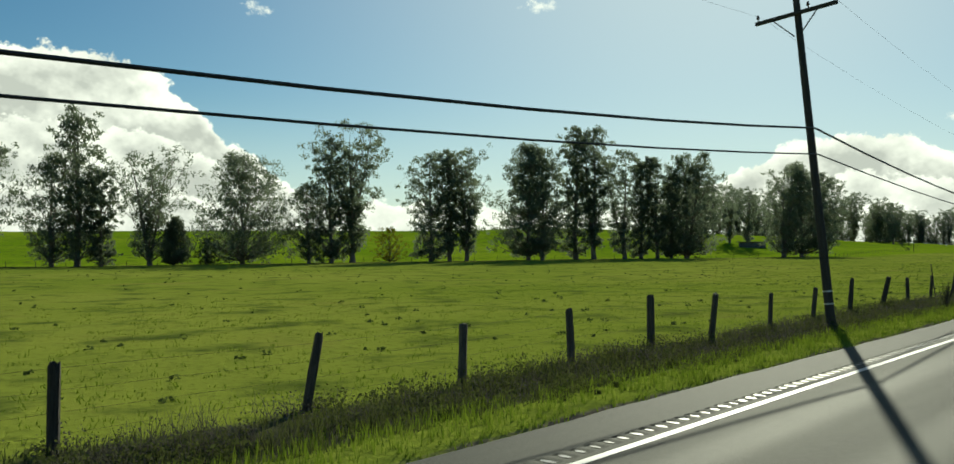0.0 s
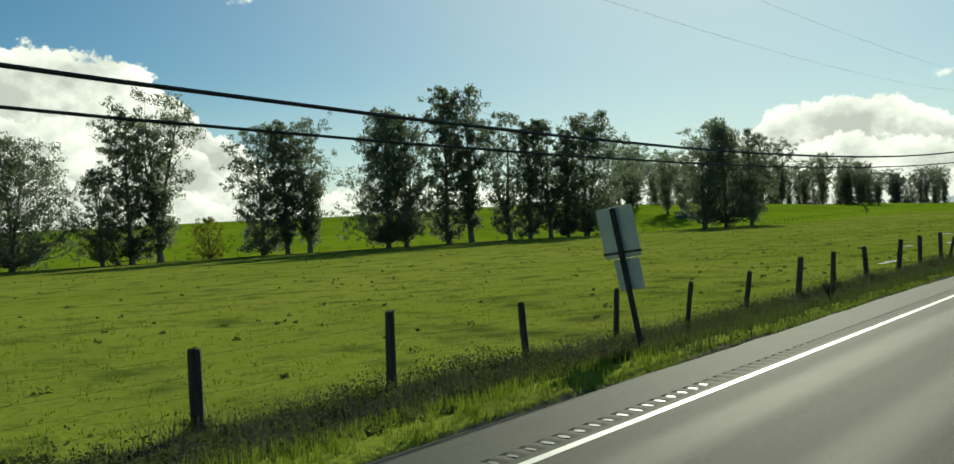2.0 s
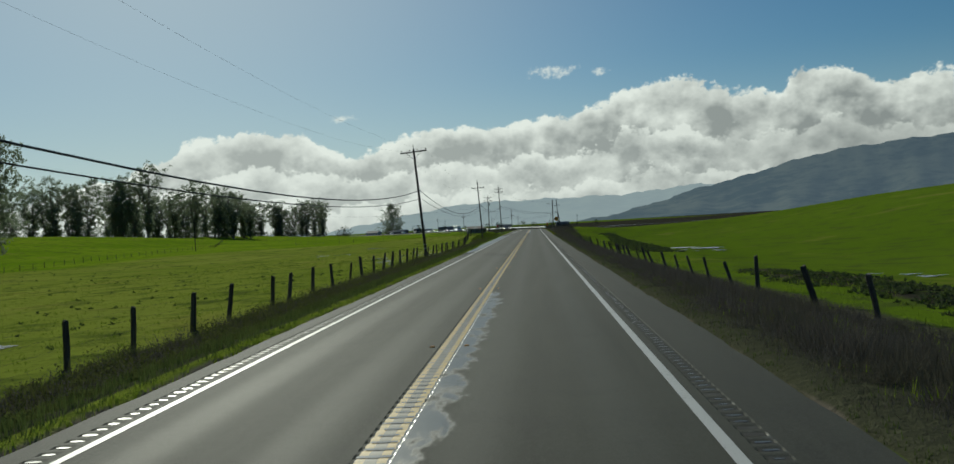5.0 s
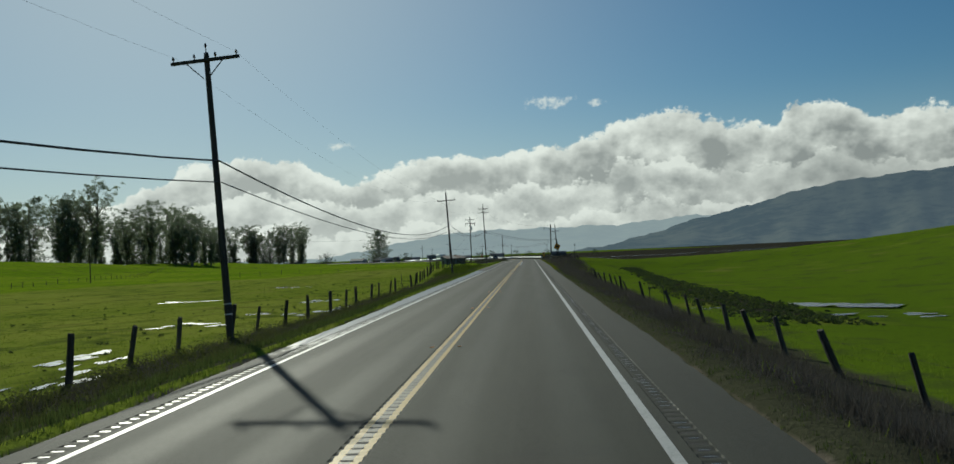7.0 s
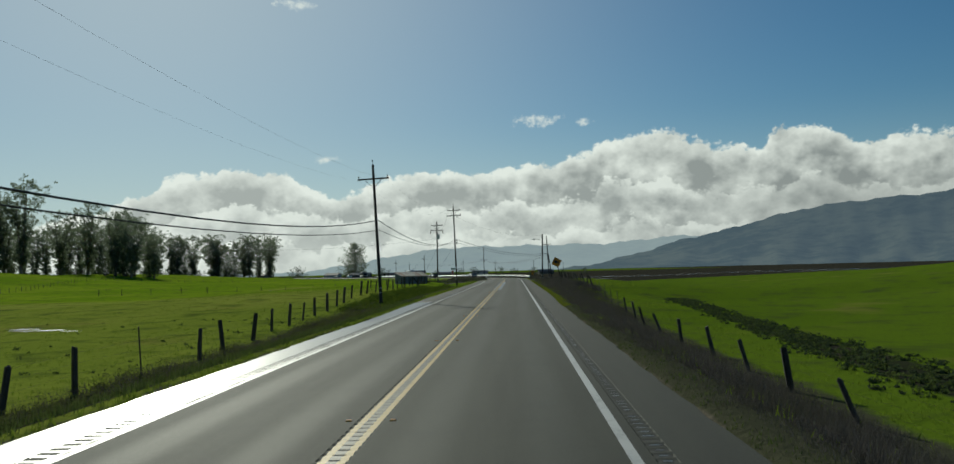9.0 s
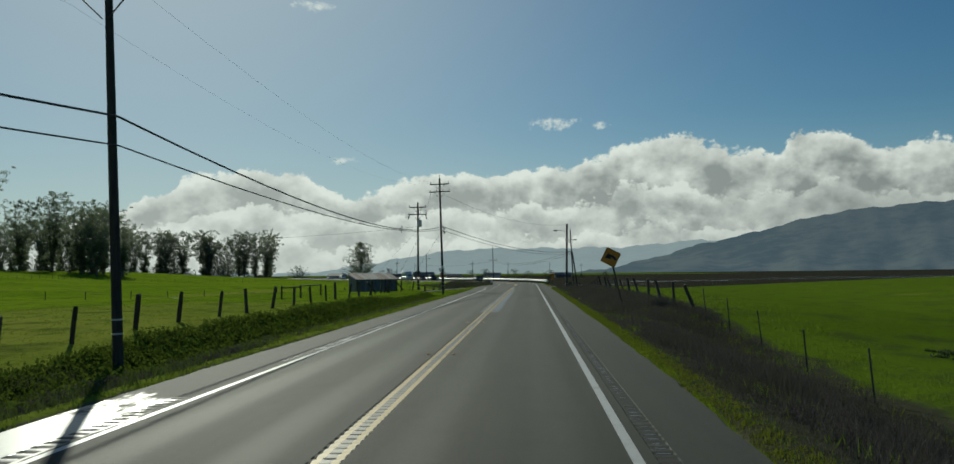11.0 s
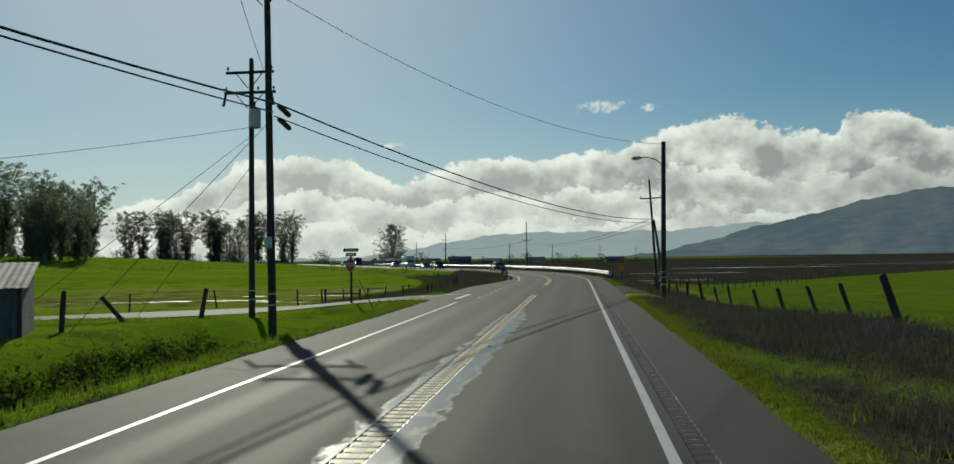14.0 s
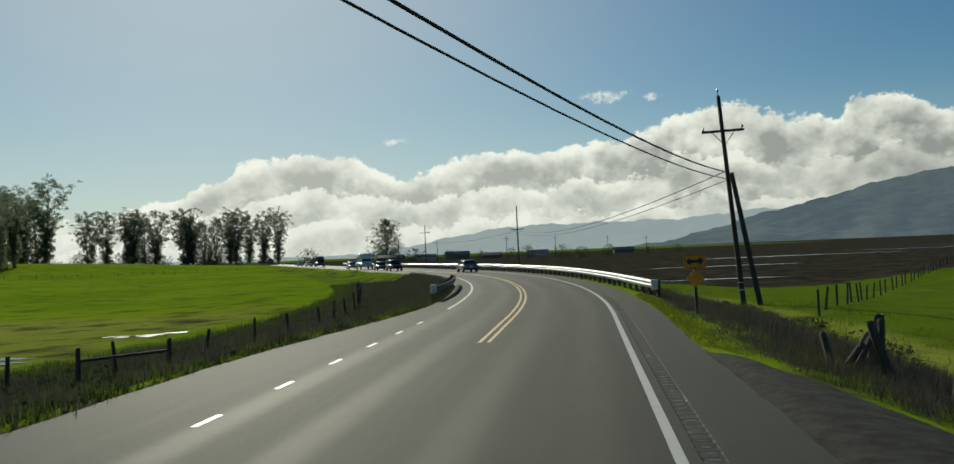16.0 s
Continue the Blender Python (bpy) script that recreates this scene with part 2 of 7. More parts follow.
def build_asphalt(k):
    pos = world_pos(k)
    data = k.tree.nodes.new("ShaderNodeVertexColor")
    data.layer_name = "wet"
    wet_in, across, _ = k.add("ShaderNodeSeparateColor", Color=data.outputs[0]).outputs
    off = k.math("ABSOLUTE", k.math("SUBTRACT", k.math("MULTIPLY", across, 16.0), 8.0))   # metres from the centre line
    long = k.add("ShaderNodeMapping", Vector=pos, Scale=(1.0, 0.05, 1.0)).outputs[0]
    n1, n2, n3 = k.noise(long, 1.6, 5.0, 0.6), k.noise(pos, 0.8, 6.0, 0.65), k.noise(pos, 55.0, 3.0, 0.75)
    track = k.math("MAXIMUM", k.step(k.math("ABSOLUTE", k.math("SUBTRACT", off, 1.0)), 0.1, 0.55, 1.0, 0.0), k.step(k.math("ABSOLUTE", k.math("SUBTRACT", off, 2.7)), 0.1, 0.55, 1.0, 0.0))
    n4 = k.noise(pos, 14.0, 4.0, 0.7)
    col = k.mix(k.step(n1, 0.3, 0.7), (0.032, 0.034, 0.026), (0.047, 0.05, 0.038))
    col = k.mix(k.math("MULTIPLY", track, 0.4), col, (0.055, 0.058, 0.045))
    col = k.mix(k.math("MULTIPLY", k.step(off, 3.9, 4.3), 0.35), col, (0.042, 0.043, 0.036))
    col = k.mix(k.math("MULTIPLY", k.step(n4, 0.45, 0.7), 0.4), col, (0.07, 0.073, 0.06))
    col = k.mix(k.math("MULTIPLY", k.step(n2, 0.5, 0.66), 0.3), col, (0.03, 0.031, 0.028))
    col = k.mix(k.math("MULTIPLY", k.step(n3, 0.52, 0.72), 0.65), col, (0.11, 0.108, 0.094))
    col = k.mix(k.math("MULTIPLY", k.step(n3, 0.48, 0.3), 0.5), col, (0.025, 0.025, 0.025))
    w = k.step(k.math("ADD", wet_in, k.math("MULTIPLY", k.math("SUBTRACT", k.noise(k.add("ShaderNodeMapping", Vector=pos, Scale=(1.0, 0.4, 1.0)).outputs[0], 2.0, 8.0, 0.66), 0.5), 1.3)), 0.38, 0.64)
    col = k.mix(k.math("MULTIPLY", w, 0.5), col, (0.035, 0.035, 0.035))
    rough = k.math("ADD", k.math("MULTIPLY", 0.78, k.math("SUBTRACT", 1.0, w)), k.math("MULTIPLY", w, 0.36))
    rough = k.math("SUBTRACT", rough, k.math("MULTIPLY", track, 0.07))
    return principled(k, col, rough, bump(k, n3, k.step(w, 0.0, 1.0, 0.5, 0.1), 0.008), 0.0, k.step(w, 0.0, 1.0, 0.1, 0.55))


def build_paint(a, b):
    def build(k):
        pos = world_pos(k)
        n2, n3 = k.noise(pos, 1.3, 6.0, 0.7), k.noise(pos, 40.0, 3.0, 0.7)
        f = k.step(k.math("ADD", k.math("MULTIPLY", n2, 0.55), k.math("MULTIPLY", n3, 0.45)), 0.5, 0.68)
        return principled(k, k.mix(k.math("MULTIPLY", f, 0.75), a, b), 0.55, bump(k, n3, 0.3, 0.004))
    return build


def build_water(k):
    n = k.noise(world_pos(k), 3.0, 3.0)
    return principled(k, (0.05, 0.047, 0.038), 0.2, bump(k, n, 0.12, 0.01), 0.0, 0.7)


def build_film(k):
    """A thin film of rain over rough stone: it spreads the sun's glint."""
    n = k.noise(world_pos(k), 30.0, 3.0)
    return principled(k, (0.05, 0.05, 0.048), 0.36, bump(k, n, 0.15, 0.004), 0.0, 0.6)


# glow and strength paint the distance haze on as an even emission
def build_hazed_hill(a, b, glow, strength):
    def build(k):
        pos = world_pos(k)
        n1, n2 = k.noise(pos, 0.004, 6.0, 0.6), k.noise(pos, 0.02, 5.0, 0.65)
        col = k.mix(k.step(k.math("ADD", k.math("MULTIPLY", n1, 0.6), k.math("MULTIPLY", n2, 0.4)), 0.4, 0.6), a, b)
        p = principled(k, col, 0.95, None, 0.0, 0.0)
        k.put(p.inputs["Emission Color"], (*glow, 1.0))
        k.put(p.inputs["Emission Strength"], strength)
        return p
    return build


def build_rusty_roof(k):
    pos = obj_pos(k)
    xyz = k.add("ShaderNodeSeparateXYZ", Vector=pos)
    bands = k.noise(k.add("ShaderNodeMapping", Vector=pos, Scale=(1.4, 0.05, 0.05)).outputs[0], 1.0, 2.0)
    n2 = k.noise(pos, 3.0, 6.0, 0.7)
    f = k.step(k.math("ADD", k.math("MULTIPLY", bands, 0.75), k.math("MULTIPLY", n2, 0.25)), 0.47, 0.54)
    col = k.mix(f, (0.19, 0.19, 0.185), (0.11, 0.062, 0.042))
    return principled(k, col, 0.8, bump(k, n2, 0.2, 0.01), k.math("MULTIPLY", k.math("SUBTRACT", 1.0, f), 0.2), 0.3)


GROUND = material("field_ground", build_ground)
ASPHALT = material("asphalt", build_asphalt)
WHITE_PAINT = material("white_road_paint", build_paint((0.43, 0.43, 0.41), (0.1, 0.1, 0.096)))
YELLOW_PAINT = material("yellow_road_paint", build_paint((0.52, 0.34, 0.075), (0.16, 0.135, 0.08)))
WATER = material("standing_water", build_water)
FILM = material("film_of_rainwater", build_film)
# hills and mountain carry their bluish haze in the material's emission
HILL_FAR_HAZED = material("far_hills_hazed", build_hazed_hill((0.05, 0.07, 0.07), (0.08, 0.1, 0.085), (0.46, 0.53, 0.58), 0.58))
HILL_NEAR_HAZED = material("mountain", build_hazed_hill((0.025, 0.036, 0.03), (0.085, 0.09, 0.065), (0.22, 0.3, 0.4), 0.3))
POLE_WOOD = worn("creosoted_pole_wood", (0.028, 0.023, 0.019), (0.065, 0.054, 0.045), 2.0, 0.8, stretch=(6, 6, 0.6), relief=0.6)
POST_WOOD = worn("weathered_post_wood", (0.03, 0.025, 0.021), (0.09, 0.077, 0.064), 3.0, 0.88, stretch=(8, 8, 0.8), relief=0.8, island=0.35)
BOARD = worn("weathered_barn_board", (0.07, 0.085, 0.1), (0.16, 0.18, 0.2), 1.2, 0.85, stretch=(6, 6, 0.6), relief=0.5, island=0.12)
ROOF = material("rusty_corrugated_iron", build_rusty_roof)
BARK = worn("eucalyptus_bark", (0.07, 0.058, 0.045), (0.22, 0.19, 0.155), 0.8, 0.85, stretch=(3, 3, 0.4), relief=0.6)
STEEL = worn("galvanised_steel", (0.32, 0.33, 0.34), (0.5, 0.51, 0.52), 2.0, 0.42, 0.75, 0.1)
DARK_STEEL = worn("dark_weathered_steel", (0.045, 0.043, 0.04), (0.1, 0.09, 0.08), 4.0, 0.6, 0.4)
RAIL_STEEL = worn("bright_guard_rail_steel", (0.4, 0.41, 0.42), (0.55, 0.56, 0.57), 1.5, 0.45, 0.3, 0.1)
SIGN_BACK = worn("bare_sign_aluminium", (0.42, 0.45, 0.47), (0.55, 0.58, 0.6), 1.5, 0.5, 0.4, 0.05)
SIGN_YELLOW = worn("amber_sign_sheeting", (0.62, 0.215, 0.006), (0.7, 0.265, 0.01), 2.0, 0.45, 0.0, 0.05)
SIGN_BLACK = worn("black_sign_print", (0.012, 0.012, 0.012), (0.02, 0.02, 0.02), 4.0, 0.5)
SIGN_GREEN = worn("green_sign_sheeting", (0.008, 0.11, 0.07), (0.012, 0.14, 0.085), 3.0, 0.45)
SIGN_RED = worn("faded_red_sign_sheeting", (0.35, 0.03, 0.022), (0.42, 0.05, 0.035), 3.0, 0.5)
FADED = worn("faded_sign_print", (0.03, 0.16, 0.12), (0.05, 0.2, 0.15), 3.0, 0.5)
SIGN_WHITE = worn("white_sign_print", (0.7, 0.7, 0.68), (0.8, 0.8, 0.78), 3.0, 0.5)
CABLE = worn("black_cable_sheath", (0.012, 0.012, 0.013), (0.03, 0.03, 0.03), 5.0, 0.6)
WIRE = worn("rusty_fence_wire", (0.03, 0.024, 0.02), (0.06, 0.045, 0.035), 6.0, 0.9, 0.0, 0.0, 0.1)
CERAMIC = worn("brown_glazed_ceramic", (0.06, 0.035, 0.02), (0.1, 0.06, 0.04), 5.0, 0.25)
GLASS_DARK = worn("dark_car_glass", (0.01, 0.012, 0.014), (0.02, 0.022, 0.025), 2.0, 0.08)
DUSTY = material("dusty_line_middle", build_paint((0.12, 0.1, 0.062), (0.05, 0.047, 0.038)))
GRAVEL = worn("dark_gravelly_asphalt", (0.02, 0.02, 0.018), (0.05, 0.05, 0.045), 2.5, 0.92, 0.0, 0.8, 0.06, dist=0.02)
# near-black colour for the painted shade in the rumble grooves
GROOVE_SHADE = worn("dark_groove_shade", (0.018, 0.018, 0.017), (0.05, 0.05, 0.047), 6.0, 0.8, 0.0, 0.6, 0.15)
RUBBER = worn("tyre_rubber", (0.015, 0.015, 0.015), (0.03, 0.03, 0.03), 8.0, 0.85)
LAMP_RED = worn("red_tail_lens", (0.35, 0.01, 0.01), (0.45, 0.02, 0.015), 8.0, 0.2)
LAMP_CLEAR = worn("clear_headlight_lens", (0.7, 0.7, 0.68), (0.8, 0.8, 0.78), 8.0, 0.1)
WALL_PALE = worn("pale_farm_wall", (0.4, 0.39, 0.36), (0.52, 0.5, 0.47), 0.6, 0.85)
WALL_DARK = worn("dark_farm_wall", (0.09, 0.085, 0.08), (0.16, 0.15, 0.14), 0.6, 0.85)
ROOF_DARK = worn("grey_farm_roof", (0.1, 0.1, 0.1), (0.2, 0.19, 0.18), 0.8, 0.7)
LEAF = leafy("eucalyptus_leaves", (0.088, 0.112, 0.08), (0.165, 0.19, 0.135), 0.62, None, (0.22, 0.27, 0.16))
LEAF_YELLOW = leafy("yellowing_leaves", (0.16, 0.13, 0.02), (0.24, 0.2, 0.03), 0.4)
LEAF_BUSH = leafy("dark_shrub_leaves", (0.034, 0.052, 0.028), (0.068, 0.088, 0.044), 0.3, None, (0.1, 0.13, 0.06))
GRASS = leafy("verge_grass", (0.085, 0.14, 0.016), (0.165, 0.215, 0.03), 0.35)
WEED = leafy("dark_verge_weeds", (0.042, 0.066, 0.022), (0.095, 0.125, 0.042), 0.3, None, (0.13, 0.17, 0.04))
MOSS = leafy("mossy_verge_grass", (0.1, 0.12, 0.018), (0.19, 0.195, 0.03), 0.3)
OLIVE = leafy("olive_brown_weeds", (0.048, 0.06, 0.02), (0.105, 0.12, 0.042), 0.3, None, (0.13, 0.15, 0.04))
DRY = leafy("dead_brown_weeds", (0.05, 0.048, 0.044), (0.15, 0.14, 0.128), 0.25, (0.085, 0.084, 0.062))


def paint(name, a, rough=0.25, metal=0.3):
    return worn(name, a, tuple(min(1, v * 1.15 + 0.004) for v in a), 1.0, rough, metal, 0.02, 0.5)


# ---- mesh helpers ----
class Shape:
    """Vertices and faces that grow into one mesh."""

    def __init__(self):
        self.v, self.f = [], []

    def raw(self, verts, faces):
        n = len(self.v)
        self.v += [tuple(p) for p in verts]
        self.f += [tuple(i + n for i in q) for q in faces]
        return self

    def box(self, cx, cy, cz, sx, sy, sz, m=None, bevel=0.0):
        bm = bmesh.new()
        bmesh.ops.create_cube(bm, size=1.0, matrix=Matrix.Translation((cx, cy, cz)) @ Matrix.Diagonal((sx, sy, sz, 1)))
        if bevel:
            bmesh.ops.bevel(bm, geom=bm.edges[:], offset=bevel, segments=1, affect="EDGES")
        if m:
            bmesh.ops.transform(bm, matrix=m, verts=bm.verts)
        bm.verts.index_update()
        self.raw([v.co for v in bm.verts], [[v.index for v in f.verts] for f in bm.faces])
        bm.free()
        return self

    def tube(self, path, radii, n=8, cap=True):
        path = [Vector(p) for p in path]
        rings = []
        for i, p in enumerate(path):
            d = (path[min(i + 1, len(path) - 1)] - path[max(i - 1, 0)]).normalized()
            side = d.cross(Vector((0, 0, 1)) if abs(d.z) < 0.95 else Vector((1, 0, 0))).normalized()
            up = side.cross(d)
            r = radii[i] if isinstance(radii, (list, tuple)) else radii
            rings.append([p + (side * math.cos(2 * math.pi * j / n) + up * math.sin(2 * math.pi * j / n)) * r for j in range(n)])
        faces = [(i * n + j, (i + 1) * n + j, (i + 1) * n + (j + 1) % n, i * n + (j + 1) % n) for i in range(len(path) - 1) for j in range(n)]
        if cap:
            faces += [tuple(range(n)), tuple((len(path) - 1) * n + n - 1 - j for j in range(n))]
        return self.raw([p for ring in rings for p in ring], faces)

    def mesh(self, name, mat, smooth=False):
        me = bpy.data.meshes.new(name)
        me.from_pydata(self.v, [], self.f)
        me.materials.append(mat)
        if smooth:
            me.polygons.foreach_set("use_smooth", [True] * len(me.polygons))
        me.update()
        return me


def part(name, shape, mat, parent, label="", at=None, smooth=False):
    ob = new(name, shape.mesh(name, mat, smooth) if isinstance(shape, Shape) else shape)
    ob.parent = parent
    if at is not None:
        ob.matrix_basis = at
    return tagged(ob, label)


def thing(name, label, category, at=None, group="", kind=""):
    ob = new(name)
    ob.empty_display_size = 0.2
    if at is not None:
        ob.matrix_basis = at
    return tagged(ob, label, category, group, kind)


def numpy_mesh(name, co, loops, size, mat):
    """A mesh of many equal polygons from arrays: co (n, 3), loops flat, size corners each."""
    me = bpy.data.meshes.new(name)
    count = len(loops) // size
    me.vertices.add(len(co))
    me.vertices.foreach_set("co", np.ascontiguousarray(co, np.float32).ravel())
    me.loops.add(len(loops))
    me.loops.foreach_set("vertex_index", np.ascontiguousarray(loops, np.int32))
    me.polygons.add(count)
    me.polygons.foreach_set("loop_start", np.arange(0, count * size, size, dtype=np.int32))
    me.polygons.foreach_set("loop_total", np.full(count, size, np.int32))
    me.materials.append(mat)
    me.update(calc_edges=True)
    return me

# ---- the lie of the land ----
BEND_Y, BEND_R, BEND_A = 428.0, 200.0, radians(24.0)
END_X = -BEND_R * (1 - math.cos(BEND_A))
END_Y = BEND_Y + BEND_R * math.sin(BEND_A)


def on_road(s, off):
    """World x, y of a place s metres along the centre line (s = y while it is straight) and off metres to its right."""
    s, off = np.asarray(s, float), np.asarray(off, float)
    a = np.clip((s - BEND_Y) / BEND_R, 0, BEND_A)
    run = np.maximum(s - BEND_Y - BEND_R * BEND_A, 0)
    x = -BEND_R * (1 - np.cos(a)) - run * np.sin(a) + off * np.cos(a)
    y = np.minimum(s, BEND_Y) + BEND_R * np.sin(a) + run * np.cos(a) + off * np.sin(a)
    return x, y


def road_offset(x, y):
    """Signed distance to the right of the centre line, and the way along it."""
    x, y = np.asarray(x, float), np.asarray(y, float)
    a = np.clip(np.arctan2(y - BEND_Y, x + BEND_R), 0, BEND_A)
    arc = np.hypot(x + BEND_R, y - BEND_Y) - BEND_R
    dx, dy = x - END_X, y - END_Y
    run = -dx * math.sin(BEND_A) + dy * math.cos(BEND_A)
    off_end = dx * math.cos(BEND_A) + dy * math.sin(BEND_A)
    straight, beyond = y < BEND_Y, run > 0
    off = np.where(straight, x, np.where(beyond, off_end, arc))
    s = np.where(straight, y, np.where(beyond, BEND_Y + BEND_R * BEND_A + run, BEND_Y + BEND_R * a))
    return off, s


def ease(v, lo, hi):
    t = np.clip((np.asarray(v, float) - lo) / (hi - lo), 0, 1)
    return t * t * (3 - 2 * t)


SIDE_ROAD = [(-3.0, 402.4), (-9.5, 402.2), (-16.0, 398.6), (-26.0, 391.5), (-44.0, 379.5)]


def side_distance(x, y):
    best = np.full(np.shape(x), 1e9)
    for (ax, ay), (bx, by) in zip(SIDE_ROAD, SIDE_ROAD[1:]):
        t = np.clip(((x - ax) * (bx - ax) + (y - ay) * (by - ay)) / ((bx - ax) ** 2 + (by - ay) ** 2), 0, 1)
        best = np.minimum(best, np.hypot(x - ax - t * (bx - ax), y - ay - t * (by - ay)))
    return best


def side_height(x):
    return -0.02 - 0.5 * ease(-np.asarray(x, float), 6, 16)


def pave_left(s):
    s = np.asarray(s, float)
    return 5.0 - 0.55 * ease(s, 70, 105) + 0.45 * ease(s, 205, 240) + 0.35 * ease(s, 270, 305) + 0.5 * ease(s, 396, 408) - 1.6 * ease(s, 416, 438) + 0.5 * ease(s, 470, 500)


def pave_right(s):
    return 5.08 + 0.26 * ease(s, 280, 310) - 0.12 * ease(s, 375, 400)


def ripple(x, y, size, seed=0.0):
    return (np.sin(x / size + 1.3 * np.sin(y / size * 0.7 + seed)) + np.sin(y / size * 1.1 + 1.7 * np.sin(x / size * 0.6 + 2 * seed))) * 0.5


def height(x, y):
    """Height of the ground."""
    x, y = np.asarray(x, float), np.asarray(y, float)
    off, s = road_offset(x, y)
    dl, dr = -off - pave_left(s), off - pave_right(s)
    # the land to the left: verge, ditch, level pasture, and a rise behind the row of trees
    bank = ease(s, 285, 315) * (1 - ease(s, 378, 398))
    low = -0.62 + 0.28 * (1 - ease(s, 45, 75)) - 0.25 * ease(s, 205, 225) * (1 - ease(s, 265, 290)) - 0.3 * ease(s, 400, 415)
    verge = low * ease(dl, 0.3, 3.4) - 0.35 * ease(dl, 8, 40)
    raised = -0.75 * ease(dl, 0.6, 2.6) + 1.0 * ease(dl, 3.0, 6.2) - 0.9 * ease(dl, 16, 45)
    left = verge * (1 - bank) + raised * bank
    beyond = -(x - (-184.0 + 0.42 * (y - 75.0)))
    left = left + (13.0 * ease(beyond, 10, 260) + 1.6 * ripple(x, y, 45.0, 1.0) * ease(beyond, 30, 120)) * (1 - ease(y, 330, 620))
    left = left + 6.5 * ease(-x, 110, 230) * ease(y, 330, 560) * (1 - ease(y, 700, 920))
    # the land to the right: deep verge, then a field that climbs a low hill, then the marsh
    deep = -0.45 - 1.15 * ease(s, 118, 215) * (1 - ease(s, 275, 325)) - 0.35 * ease(s, 390, 410) - 0.5 * ease(s, 425, 470)
    verge = deep * ease(dr, 0.5, 5.0) + 0.85 * ease(s, 308, 326) * (1 - ease(s, 374, 394)) * ease(dr, 1.0, 4.5)
    hill = 13.5 * np.exp(-((x - 170) ** 2 + (y - 262) ** 2) / (2 * 78.0 ** 2)) * ease(x, 14, 85)
    right = verge - 0.9 * ease(dr, 8, 22) * (1 - ease(s, 200, 280) * (1 - ease(s, 290, 330)) * 0.5) + hill
    z = np.where(off < 0, left, right)
    z = z + 0.05 * ripple(x, y, 1.9, 0.4) * ease(np.maximum(dl, dr), 1.0, 4.0)
    # beds of the roads
    bed = ease(np.maximum(dl, dr), -0.05, 0.35)
    z = z * bed - 0.14 * (1 - bed)
    sd = side_distance(x, y)
    lane = 1 - ease(sd, 3.1, 5.6)
    near = ease(-off, 3.0, 4.4)
    z = np.where(off < 0, z * (1 - lane * near) + (side_height(x) - 0.035) * lane * near, z)
    return z


def z_at(x, y):
    return float(height(x, y))


